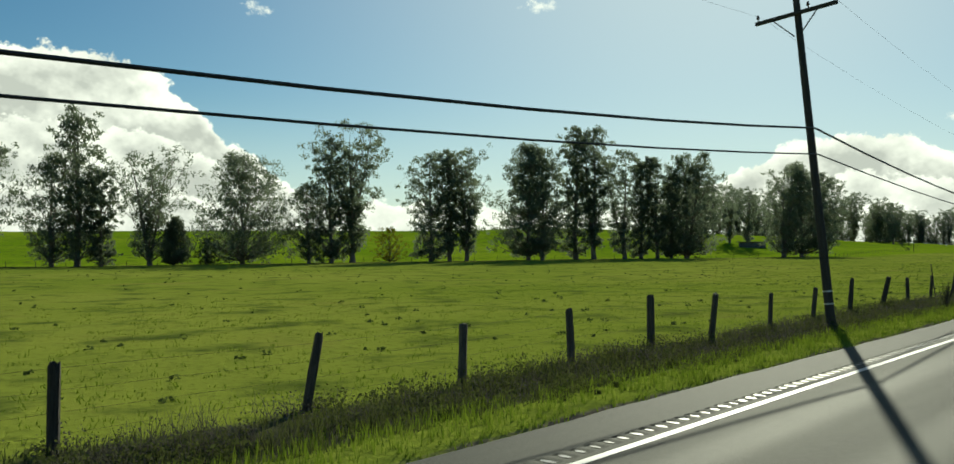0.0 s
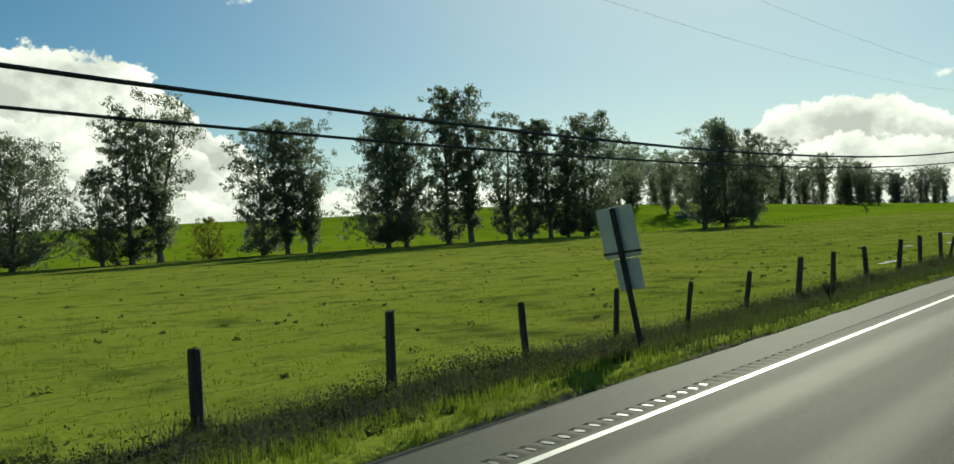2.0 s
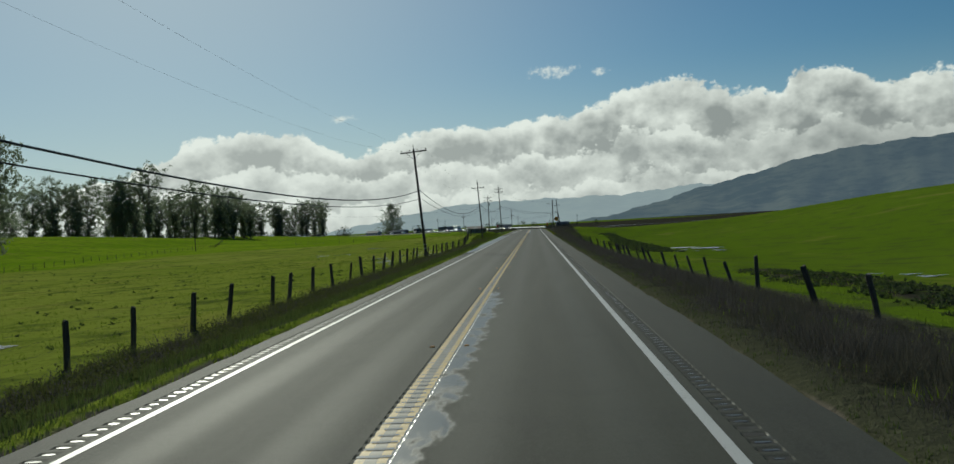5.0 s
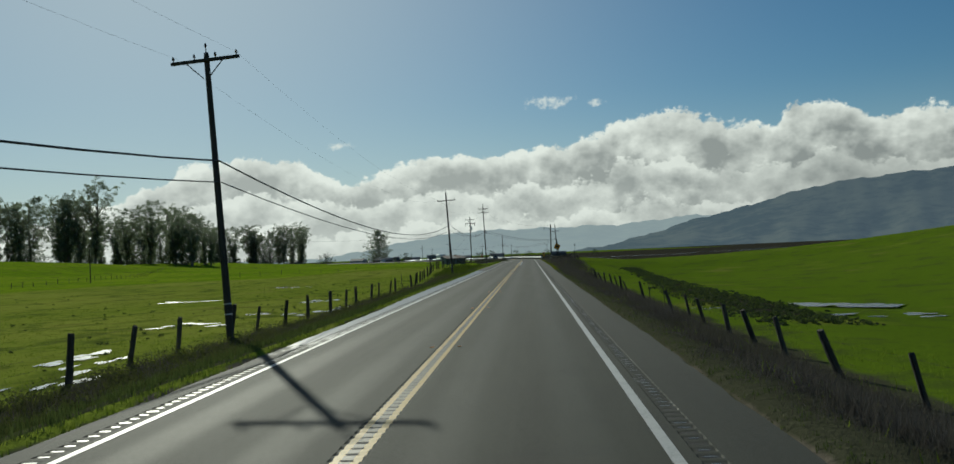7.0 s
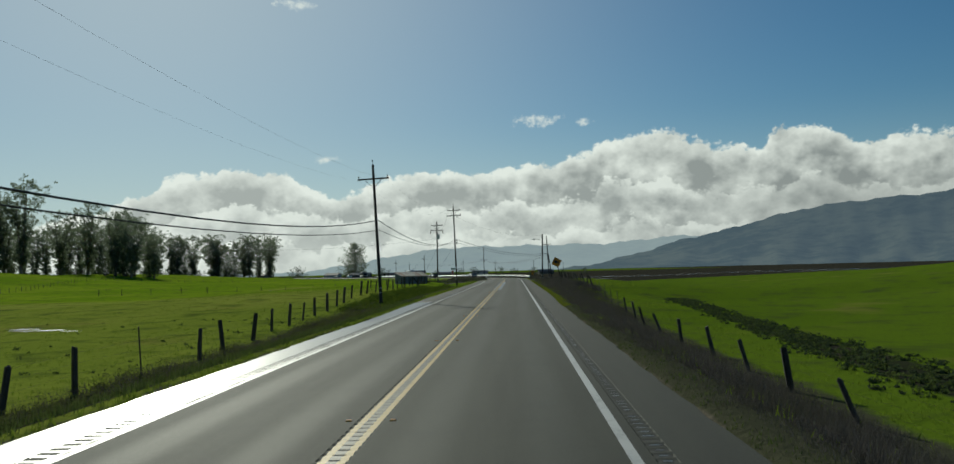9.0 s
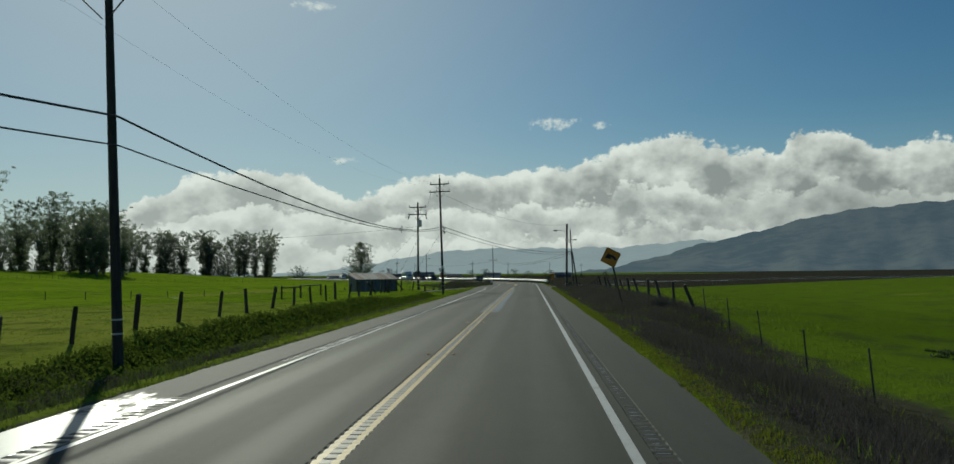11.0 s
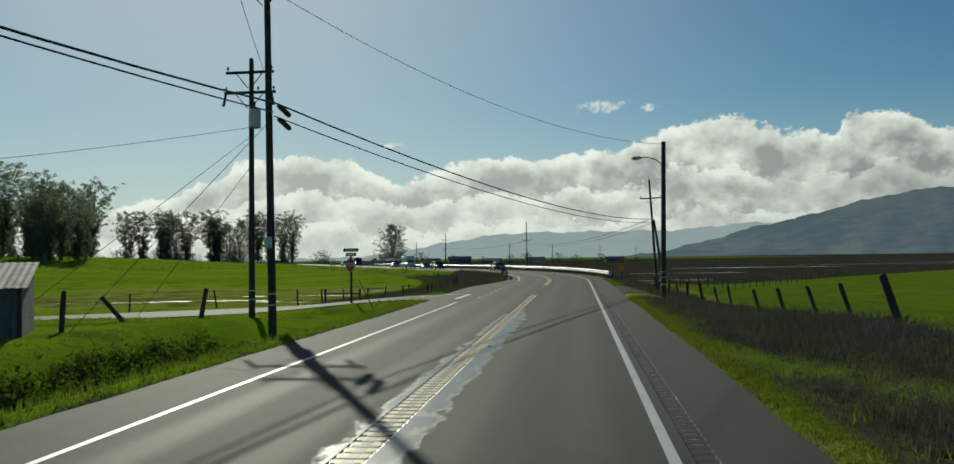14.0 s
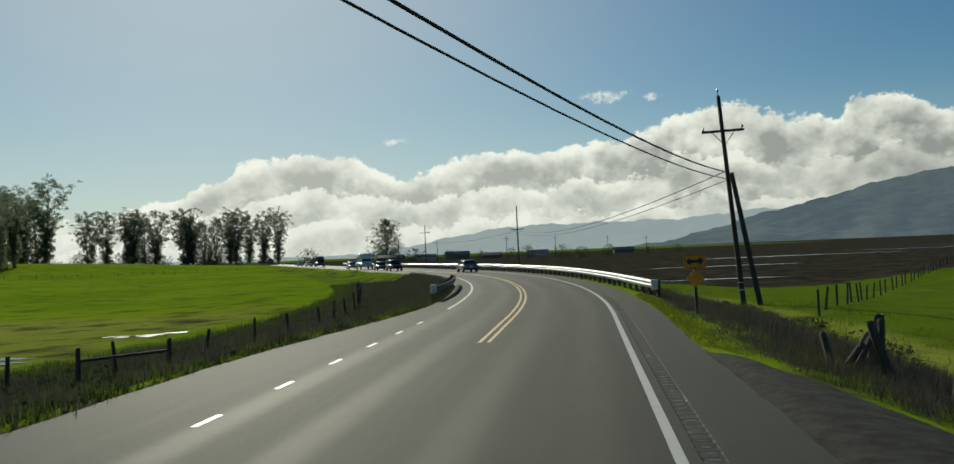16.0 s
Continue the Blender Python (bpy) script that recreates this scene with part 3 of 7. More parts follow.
def build_land():
    def spread(lo, hi, edges):
        out = [lo]
        for to, step in edges:
            n = max(1, int(round((to - out[-1]) / step)))
            out += list(np.linspace(out[-1], to, n + 1)[1:])
        return np.array(out)
    xs = spread(-4600, 0, [(-1500, 400), (-500, 60), (-240, 16), (-70, 6), (-24, 1.6), (-6.4, 0.55), (-4.6, 0.15), (4.6, 0.6), (6.4, 0.15), (24, 0.55), (60, 3), (240, 10), (500, 40), (1500, 200), (4600, 500)])
    ys = spread(-1500, 0, [(-200, 160), (-30, 10), (520, 1.6), (640, 4), (1200, 20), (2000, 80), (4700, 400)])
    X, Y = np.meshgrid(xs, ys)
    Z = height(X, Y)
    co = np.stack([X, Y, Z], -1).reshape(-1, 3)
    w = len(xs)
    i = np.arange(len(ys) - 1)[:, None] * w + np.arange(w - 1)[None]
    loops = np.stack([i, i + 1, i + 1 + w, i + w], -1).reshape(-1)
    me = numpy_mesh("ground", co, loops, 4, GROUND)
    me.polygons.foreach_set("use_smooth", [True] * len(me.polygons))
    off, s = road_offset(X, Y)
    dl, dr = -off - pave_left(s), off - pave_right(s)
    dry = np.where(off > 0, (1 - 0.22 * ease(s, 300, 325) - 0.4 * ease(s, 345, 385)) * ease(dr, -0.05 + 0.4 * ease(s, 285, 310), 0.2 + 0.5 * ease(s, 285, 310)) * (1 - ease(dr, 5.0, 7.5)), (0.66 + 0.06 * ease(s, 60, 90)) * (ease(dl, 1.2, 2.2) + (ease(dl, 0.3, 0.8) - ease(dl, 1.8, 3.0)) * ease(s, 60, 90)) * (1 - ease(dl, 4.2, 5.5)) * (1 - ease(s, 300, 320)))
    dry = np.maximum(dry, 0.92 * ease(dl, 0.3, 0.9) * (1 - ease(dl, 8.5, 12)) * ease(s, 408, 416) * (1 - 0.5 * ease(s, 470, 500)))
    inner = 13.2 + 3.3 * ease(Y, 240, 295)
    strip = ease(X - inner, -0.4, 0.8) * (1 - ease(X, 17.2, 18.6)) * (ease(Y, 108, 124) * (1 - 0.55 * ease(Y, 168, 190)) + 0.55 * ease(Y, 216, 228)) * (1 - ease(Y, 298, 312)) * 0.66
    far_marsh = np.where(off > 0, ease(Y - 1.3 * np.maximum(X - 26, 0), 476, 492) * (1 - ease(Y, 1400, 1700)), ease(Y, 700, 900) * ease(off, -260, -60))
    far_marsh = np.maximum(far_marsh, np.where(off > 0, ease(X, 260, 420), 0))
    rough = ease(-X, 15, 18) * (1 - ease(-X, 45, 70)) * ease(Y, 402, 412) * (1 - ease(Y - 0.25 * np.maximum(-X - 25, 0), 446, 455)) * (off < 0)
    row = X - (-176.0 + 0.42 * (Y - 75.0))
    # a darker strip along the row of trees, in the mud colour
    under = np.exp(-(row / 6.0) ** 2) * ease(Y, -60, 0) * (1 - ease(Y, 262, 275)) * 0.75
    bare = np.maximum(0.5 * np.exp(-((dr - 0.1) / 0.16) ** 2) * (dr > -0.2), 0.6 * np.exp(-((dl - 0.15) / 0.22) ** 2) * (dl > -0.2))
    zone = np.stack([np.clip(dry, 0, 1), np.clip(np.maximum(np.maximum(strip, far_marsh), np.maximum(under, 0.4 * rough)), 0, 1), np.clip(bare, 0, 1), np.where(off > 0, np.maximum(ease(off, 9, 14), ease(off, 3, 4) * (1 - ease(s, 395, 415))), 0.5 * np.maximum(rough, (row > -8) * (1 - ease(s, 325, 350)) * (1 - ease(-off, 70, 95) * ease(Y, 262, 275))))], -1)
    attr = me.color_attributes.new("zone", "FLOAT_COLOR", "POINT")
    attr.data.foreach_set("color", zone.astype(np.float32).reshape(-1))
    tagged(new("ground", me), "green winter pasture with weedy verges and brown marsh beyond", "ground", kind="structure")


build_land()


def ribbon(name, s, offs, z, mat, wet=None):
    """A sheet along the road. offs: rows of offsets, (len(s), n); z: the same shape or a number."""
    S = np.repeat(np.asarray(s)[:, None], offs.shape[1], 1)
    X, Y = on_road(S, offs)
    Z = np.broadcast_to(z, X.shape)
    w = offs.shape[1]
    i = np.arange(len(s) - 1)[:, None] * w + np.arange(w - 1)[None]
    me = numpy_mesh(name, np.stack([X, Y, Z], -1).reshape(-1, 3), np.stack([i, i + 1, i + 1 + w, i + w], -1).reshape(-1), 4, mat)
    if wet is not None:
        W = np.clip(wet(S, offs), 0, 1)
        attr = me.color_attributes.new("wet", "FLOAT_COLOR", "POINT")
        attr.data.foreach_set("color", np.stack([W, np.clip((offs + 8) / 16, 0, 1) + 0 * W, 0 * W, np.ones_like(W)], -1).astype(np.float32).reshape(-1))
    return new(name, me)


def wetness(S, O):
    shoulder = (1 - ease(O, -3.9, -3.35)) * ease(S, 194, 206) * (1 - ease(S, 288, 300)) * 0.82
    shoulder = np.maximum(shoulder, (1 - ease(np.abs(O + 3.85), 0.15, 0.5)) * ease(S, 300, 304) * (1 - ease(S, 322, 330)) * 0.42)
    thin = (1 - ease(np.abs(O + 3.7), 0.2, 0.5)) * ease(S, 60, 75) * (1 - ease(S, 180, 190)) * 0.2
    mid = (1 - ease(np.abs(O - 0.3), 0.1, 0.75)) * ease(S, 72, 80) * (1 - ease(S, 150, 160)) * 0.62
    late = (1 - ease(np.abs(O - 0.12), 0.3, 0.9)) * ease(S, 318, 330) * (1 - ease(S, 384, 394)) * 0.68
    return np.maximum(np.maximum(shoulder, thin), np.maximum(mid, late))


RUMBLES = [(-4.03, -3.75), (-0.22, 0.22), (3.84, 4.12)]


def build_road():
    road = thing("road", "grey asphalt two-lane highway, damp in places", "road", kind="structure")
    s = np.concatenate([np.arange(-60, 560, 1.0), np.arange(560, 1100, 8.0)])
    ragged = 0.02 * np.sin(s * 1.7) + 0.015 * np.sin(s * 2.9 + 1) + 0.03 * np.sin(s * 0.33)
    left, right = -pave_left(s) + ragged, pave_right(s) + ragged[::-1]
    bands = [(left, RUMBLES[0][0], 4), (RUMBLES[0][1], RUMBLES[1][0], 16), (RUMBLES[1][1], RUMBLES[2][0], 16), (RUMBLES[2][1], right, 4)]
    for a, b, n in bands:
        a, b = np.broadcast_to(a, s.shape), np.broadcast_to(b, s.shape)
        t = np.linspace(0, 1, n + 1)[None]
        ob = ribbon("lane_surface", s, a[:, None] * (1 - t) + b[:, None] * t, 0.0, ASPHALT, wetness)
        ob.parent = road
    # edge of the asphalt, a thumb's breadth proud of the verge
    for side in (left, right):
        out = np.sign(side[0]) * 0.16
        ob = ribbon("pavement_edge", s, np.stack([side, side + out], 1), np.stack([0 * s, 0 * s - 0.16], 1), ASPHALT, wetness)
        ob.parent = road
    # milled rumble strips: one groove each 0.3 m; the yellow lines run over the middle one
    fine = np.concatenate([np.arange(-30, 450, 0.06), np.arange(450, 560, 1.5), np.arange(560, 1100, 8.0)])
    for lo, hi in RUMBLES:
        mid = abs(lo) < 1
        stop = 356 if hi < -3 else 400 if mid else 440
        slot = np.abs(((fine / 0.3) % 1.0) - 0.5)
        groove = -0.017 * (1 - ease(slot, 0.2, 0.32)) * ease(fine, -30, -29) * (1 - ease(fine, stop, stop + 1.5))
        cuts = [(lo, lo + 0.02), (lo + 0.02, -0.17), (-0.17, -0.07), (-0.07, 0.07), (0.07, 0.17), (0.17, hi - 0.02), (hi - 0.02, hi)] if mid else [(lo, lo + 0.02), (lo + 0.02, hi - 0.02), (hi - 0.02, hi)]
        for n, (a, b) in enumerate(cuts):
            yellow = mid and n in (2, 4)
            worn_off = mid and n in (2, 3, 4)
            runs = [(-1e9, 403.5), (420.5, 1e9), (403.5, 420.5)] if worn_off else [(-1e9, 1e9)]
            for r0, r1 in runs:
                keep = (fine >= r0 - 0.04) & (fine <= r1 + 0.04)
                f, g = fine[keep], groove[keep]
                painted = yellow and not (r0 == 403.5)
                z = np.stack([g * (n > 0), g * (n < len(cuts) - 1)], 1)
                damp = 0.1 if hi < -3 else 0.3 if not mid else 0.12
                ob = ribbon("centre_line" if painted else "rumble_strip", f, np.repeat(np.array([[a, b]]), len(f), 0), z, YELLOW_PAINT if painted else DUSTY if mid and n == 3 and r0 < -1 else ASPHALT,
                            lambda S, O, damp=damp, cut=hi < -3: np.maximum(damp + 0 * S, wetness(S, O)) * (1 - cut * (np.abs(((S / 0.3) % 1.0) - 0.5) < 0.27)))
                ob.parent = road
                tagged(ob, "worn yellow centre line" if painted else "milled rumble strip with damp grooves", kind="" if painted else "stuff")
    # rainwater standing in the grooves beside the left lane
    cy = np.array([c for c in np.arange(-29.85, 355, 0.3) if c < 58 or 86 < c < 206 or c > 300])
    a = np.linspace(0, 2 * np.pi, 9)[:-1]
    rng = np.random.RandomState(5)
    wide, deep = 0.115 * (0.6 + 0.4 * rng.rand(len(cy))), 0.042 * (0.7 + 0.5 * rng.rand(len(cy)))
    co = np.stack([-3.89 + np.cos(a)[None] * wide[:, None], cy[:, None] + np.sin(a)[None] * deep[:, None], np.full((len(cy), 8), -0.003)], -1)
    # and in those of the centre line
    my = np.array([c for c in np.arange(-29.85, 398, 0.3) if 62 < c < 165 or c > 300])
    half, run = 0.19 * (0.5 + 0.5 * rng.rand(len(my))), 0.05 * (0.5 + 0.5 * rng.rand(len(my)))
    mid_co = np.stack([np.clip(np.cos(a) * 1.3, -1, 1)[None] * half[:, None], my[:, None] + np.clip(np.sin(a) * 1.3, -1, 1)[None] * run[:, None], np.full((len(my), 8), -0.004)], -1)
    # and here and there on the right
    ry = np.array([c for c in np.arange(60.15, 415, 0.3) if rng.rand() < 0.8])
    half, run = 0.1 * (0.5 + 0.5 * rng.rand(len(ry))), 0.04 * (0.5 + 0.6 * rng.rand(len(ry)))
    right_co = np.stack([3.98 + np.cos(a)[None] * half[:, None], ry[:, None] + np.sin(a)[None] * run[:, None], np.full((len(ry), 8), -0.004)], -1)
    co = np.concatenate([co.reshape(-1, 3), right_co.reshape(-1, 3), mid_co.reshape(-1, 3)])
    ob = new("groove_water", numpy_mesh("groove_water", co, np.arange(len(co)), 8, FILM))
    ob.parent = road
    tagged(ob, "rainwater standing in the rumble grooves", kind="stuff")
    # dark quads set into the grooves, painting the shade inside them
    shade_quads = []
    for middle, reach, start, stop, z in ((0.0, 0.2, -30, 400, -0.0075), (3.98, 0.115, -30, 438, -0.0075), (-3.89, 0.125, 204, 300, -0.001)):
        for c in np.arange(start + 0.15, stop, 0.3):
            dry_line = middle == 0.0 and c < 300
            l, r = rng.uniform(0.82, 1.0, 2) * reach * (0.42 if dry_line else 1.0)
            b, f = rng.uniform(0.045, 0.075, 2) * (0.5 if dry_line else 1.0)
            shade_quads += [(middle - l, c - b, z), (middle + r, c - b, z), (middle + r, c + f, z), (middle - l, c + f, z)]
    ob = new("groove_grit", numpy_mesh("groove_grit", np.array(shade_quads), np.arange(len(shade_quads)), 4, GROOVE_SHADE))
    ob.parent = road
    tagged(ob, "dark quads painted as shade in the rumble grooves", kind="stuff")
    return road


ROAD = build_road()


def stripe(name, s0, s1, off, width, mat, label):
    s = np.arange(s0, s1 + 0.01, min(2.0, s1 - s0))
    w = width / 2
    ob = ribbon(name, s, np.repeat(np.array([[off - w, off + w]]), len(s), 0), 0.004, mat)
    ob.parent = ROAD
    return tagged(ob, label)


stripe("edge_line", -60, 397, -3.58, 0.12, WHITE_PAINT, "worn white edge line")
stripe("edge_line", 434, 760, -3.0, 0.13, WHITE_PAINT, "worn white edge line")
stripe("edge_line", -60, 760, 3.62, 0.14, WHITE_PAINT, "worn white edge line")
for n in range(9):
    stripe("dashed_line", 400.4 + 3.3 * n, 401.3 + 3.3 * n, -3.0, 0.11, WHITE_PAINT, "short white dash")


def build_apron():
    """A dark gravelly pull-out beside the right lane."""
    s = np.arange(404.0, 418.6, 0.5)
    wide = np.clip((418.3 - s) * 0.26, 0.02, 2.6) * ease(s, 404, 409) + 0.06 * np.sin(s * 2.3)
    t = np.linspace(0, 1, 9)[None]
    offs = (pave_right(s) + 0.02)[:, None] + np.maximum(wide, 0.02)[:, None] * t
    S = np.repeat(s[:, None], 9, 1)
    X, Y = on_road(S, offs)
    Z = np.maximum(height(X, Y) + 0.035, -0.04 - 0.3 * t + 0 * X)
    Z[:, -1] -= 0.12
    ob = ribbon("gravel_apron", s, offs, Z, GRAVEL)
    ob.parent = ROAD
    tagged(ob, "dark gravelly pull-out beside the lane")


build_apron()


def build_side_road():
    pts = []
    for (ax, ay), (bx, by) in zip(SIDE_ROAD, SIDE_ROAD[1:]):
        pts += [(ax + (bx - ax) * t, ay + (by - ay) * t) for t in np.linspace(0, 1, 8)[:-1]]
    P = np.array(pts)
    for _ in range(6):
        P[1:-1] = (P[:-2] + 2 * P[1:-1] + P[2:]) / 4
    d = np.gradient(P, axis=0)
    d /= np.linalg.norm(d, axis=1, keepdims=True)
    n = np.stack([-d[:, 1], d[:, 0]], 1)
    flare = (2.6 + 3.2 * np.exp(-((P[:, 0] + 3.0) / 2.4) ** 2))[:, None]
    t = np.linspace(-1, 1, 7)[None, :, None]
    G = P[:, None] + n[:, None] * flare[:, None] * t
    Z = side_height(G[..., 0]) - 0.004 + 0.0 * G[..., 0]
    co = np.concatenate([G, Z[..., None]], -1)
    i = np.arange(len(P) - 1)[:, None] * 7 + np.arange(6)[None]
    me = numpy_mesh("side_road", co.reshape(-1, 3), np.stack([i, i + 1, i + 8, i + 7], -1).reshape(-1), 4, ASPHALT)
    W = np.zeros((len(P) * 7, 4), np.float32)
    W[:, 3] = 1
    me.color_attributes.new("wet", "FLOAT_COLOR", "POINT").data.foreach_set("color", W.reshape(-1))
    ob = tagged(new("side_road", me), "narrow grey asphalt side road joining the highway", "road", kind="structure")
    bar = Shape().raw([(-4.25, 399.6, 0.006), (-4.0, 399.6, 0.006), (-3.95, 405.2, 0.006), (-4.2, 405.2, 0.006)], [(0, 1, 2, 3)])
    bar.raw([(-5.8, 405.0, 0.005), (-4.2, 405.0, 0.005), (-4.2, 405.2, 0.005), (-5.8, 405.2, 0.005)], [(0, 1, 2, 3)])
    part("stop_line", bar, WHITE_PAINT, ob, "white limit line")
    for n in range(2):
        y = 403.1 + 0.7 * n
        z = float(side_height(-6.3)) + 0.012
        part("road_letter_bar", Shape().raw([(-7.4, y, z - 0.02), (-5.6, y, 0.004), (-5.6, y + 0.13, 0.004), (-7.4, y + 0.13, z - 0.02)], [(0, 1, 2, 3)]), WHITE_PAINT, ob)


build_side_road()


def build_puddle(x, y, rx, ry, z, seed, turn=0.0, label="shallow puddle of rainwater mirroring the sky"):
    rng = random.Random(seed)
    n, ph = 40, [rng.uniform(0, 6.3) for _ in range(4)]
    pts = []
    for i in range(n):
        a = 2 * math.pi * i / n
        r = 1 + 0.28 * math.sin(2 * a + ph[0]) + 0.2 * math.sin(3 * a + ph[1]) + 0.13 * math.sin(7 * a + ph[2]) + 0.08 * math.sin(13 * a + ph[3])
        pts.append((rx * r * math.cos(a), ry * r * math.sin(a), 0.0))
    me = Shape().raw(pts, [tuple(range(n))]).mesh("puddle", WATER)
    ob = tagged(new("puddle", me), label, "puddle", "puddles")
    ob.matrix_basis = pose(x, y, z, 0, 0, turn)


# in the pastures
for n, (x, y, rx, ry) in enumerate(((-17.5, 133, 2.2, 2.0), (-15.3, 137, 1.5, 2.8), (-17.2, 147, 2.0, 3.0), (-14.0, 125, 1.4, 2.2), (-14.8, 114, 1.2, 3.0), (-11.4, 229, 1.2, 2.2), (-10.6, 233, 1.0, 3.0), (-11.5, 94.5, 0.7, 2.4), (-10.6, 202, 1.0, 3.6),
                                    (-15.5, 231, 1.6, 1.3), (-31, 258, 3.2, 2.0), (-26.7, 282, 3.0, 1.6), (-16, 223.6, 2.2, 1.8), (-12.2, 206, 1.3, 2.8), (-14.2, 245, 1.5, 3.0), (-24, 427.5, 5.5, 1.6), (-30, 421.5, 7.0, 1.4), (-21, 416, 2.6, 0.9), (-38, 421, 6.0, 1.2),
                                    (-17.6, 436.2, 2.2, 1.6), (20.8, 226, 3.2, 1.6), (13.2, 230.6, 1.3, 0.9), (22, 172, 2.5, 1.5))):
    rng = random.Random(n)
    for m in range(6):
        px, py, g = x + rng.uniform(-1, 1) * rx, y + rng.uniform(-1, 1) * ry, rng.uniform(0.1, 0.32)
        build_puddle(px, py, rx * g, ry * g, z_at(px, py) + 0.02, 10 * n + m)
for n, (x, y, rx, ry) in enumerate(((19.9, 233.8, 2.4, 1.6), (22.6, 233.8, 2.6, 1.8))):
    build_puddle(x, y, rx, ry, z_at(x, y) + 0.06, n + 300, label="wide shallow pool in the field")
# long pools in the marsh
for n, (x, y, rx, ry) in enumerate(((60, 640, 30, 4), (150, 690, 45, 5), (30, 560, 12, 2.0), (230, 760, 70, 7), (20, 505, 8, 1.0), (330, 620, 60, 6))):
    build_puddle(x, y, rx, ry, z_at(x, y) + 0.1, n + 70, label="long pale pool in the marsh")

# ---- trees ----
PROFILES = {  # share of the crown's half-width at heights from the ground to the top
    "tall": ((0.0, 0.06, 0.2, 0.4, 0.6, 0.8, 0.93, 1.0), (0.1, 0.35, 0.6, 0.72, 1.0, 0.85, 0.5, 0.15)),
    "column": ((0.0, 0.05, 0.2, 0.45, 0.6, 0.75, 0.9, 1.0), (0.3, 0.7, 0.8, 0.75, 0.95, 0.8, 0.9, 0.3)),
    "round": ((0.0, 0.05, 0.2, 0.4, 0.6, 0.8, 0.93, 1.0), (0.15, 0.5, 0.95, 1.0, 0.85, 0.66, 0.42, 0.15)),
    "gum": ((0.0, 0.06, 0.2, 0.38, 0.5, 0.7, 0.86, 0.95, 1.0), (0.05, 0.2, 0.34, 0.3, 0.48, 0.9, 1.05, 0.85, 0.4)),
    "bush": ((0.0, 0.3, 0.6, 0.85, 1.0), (0.8, 1.0, 0.9, 0.6, 0.2))}


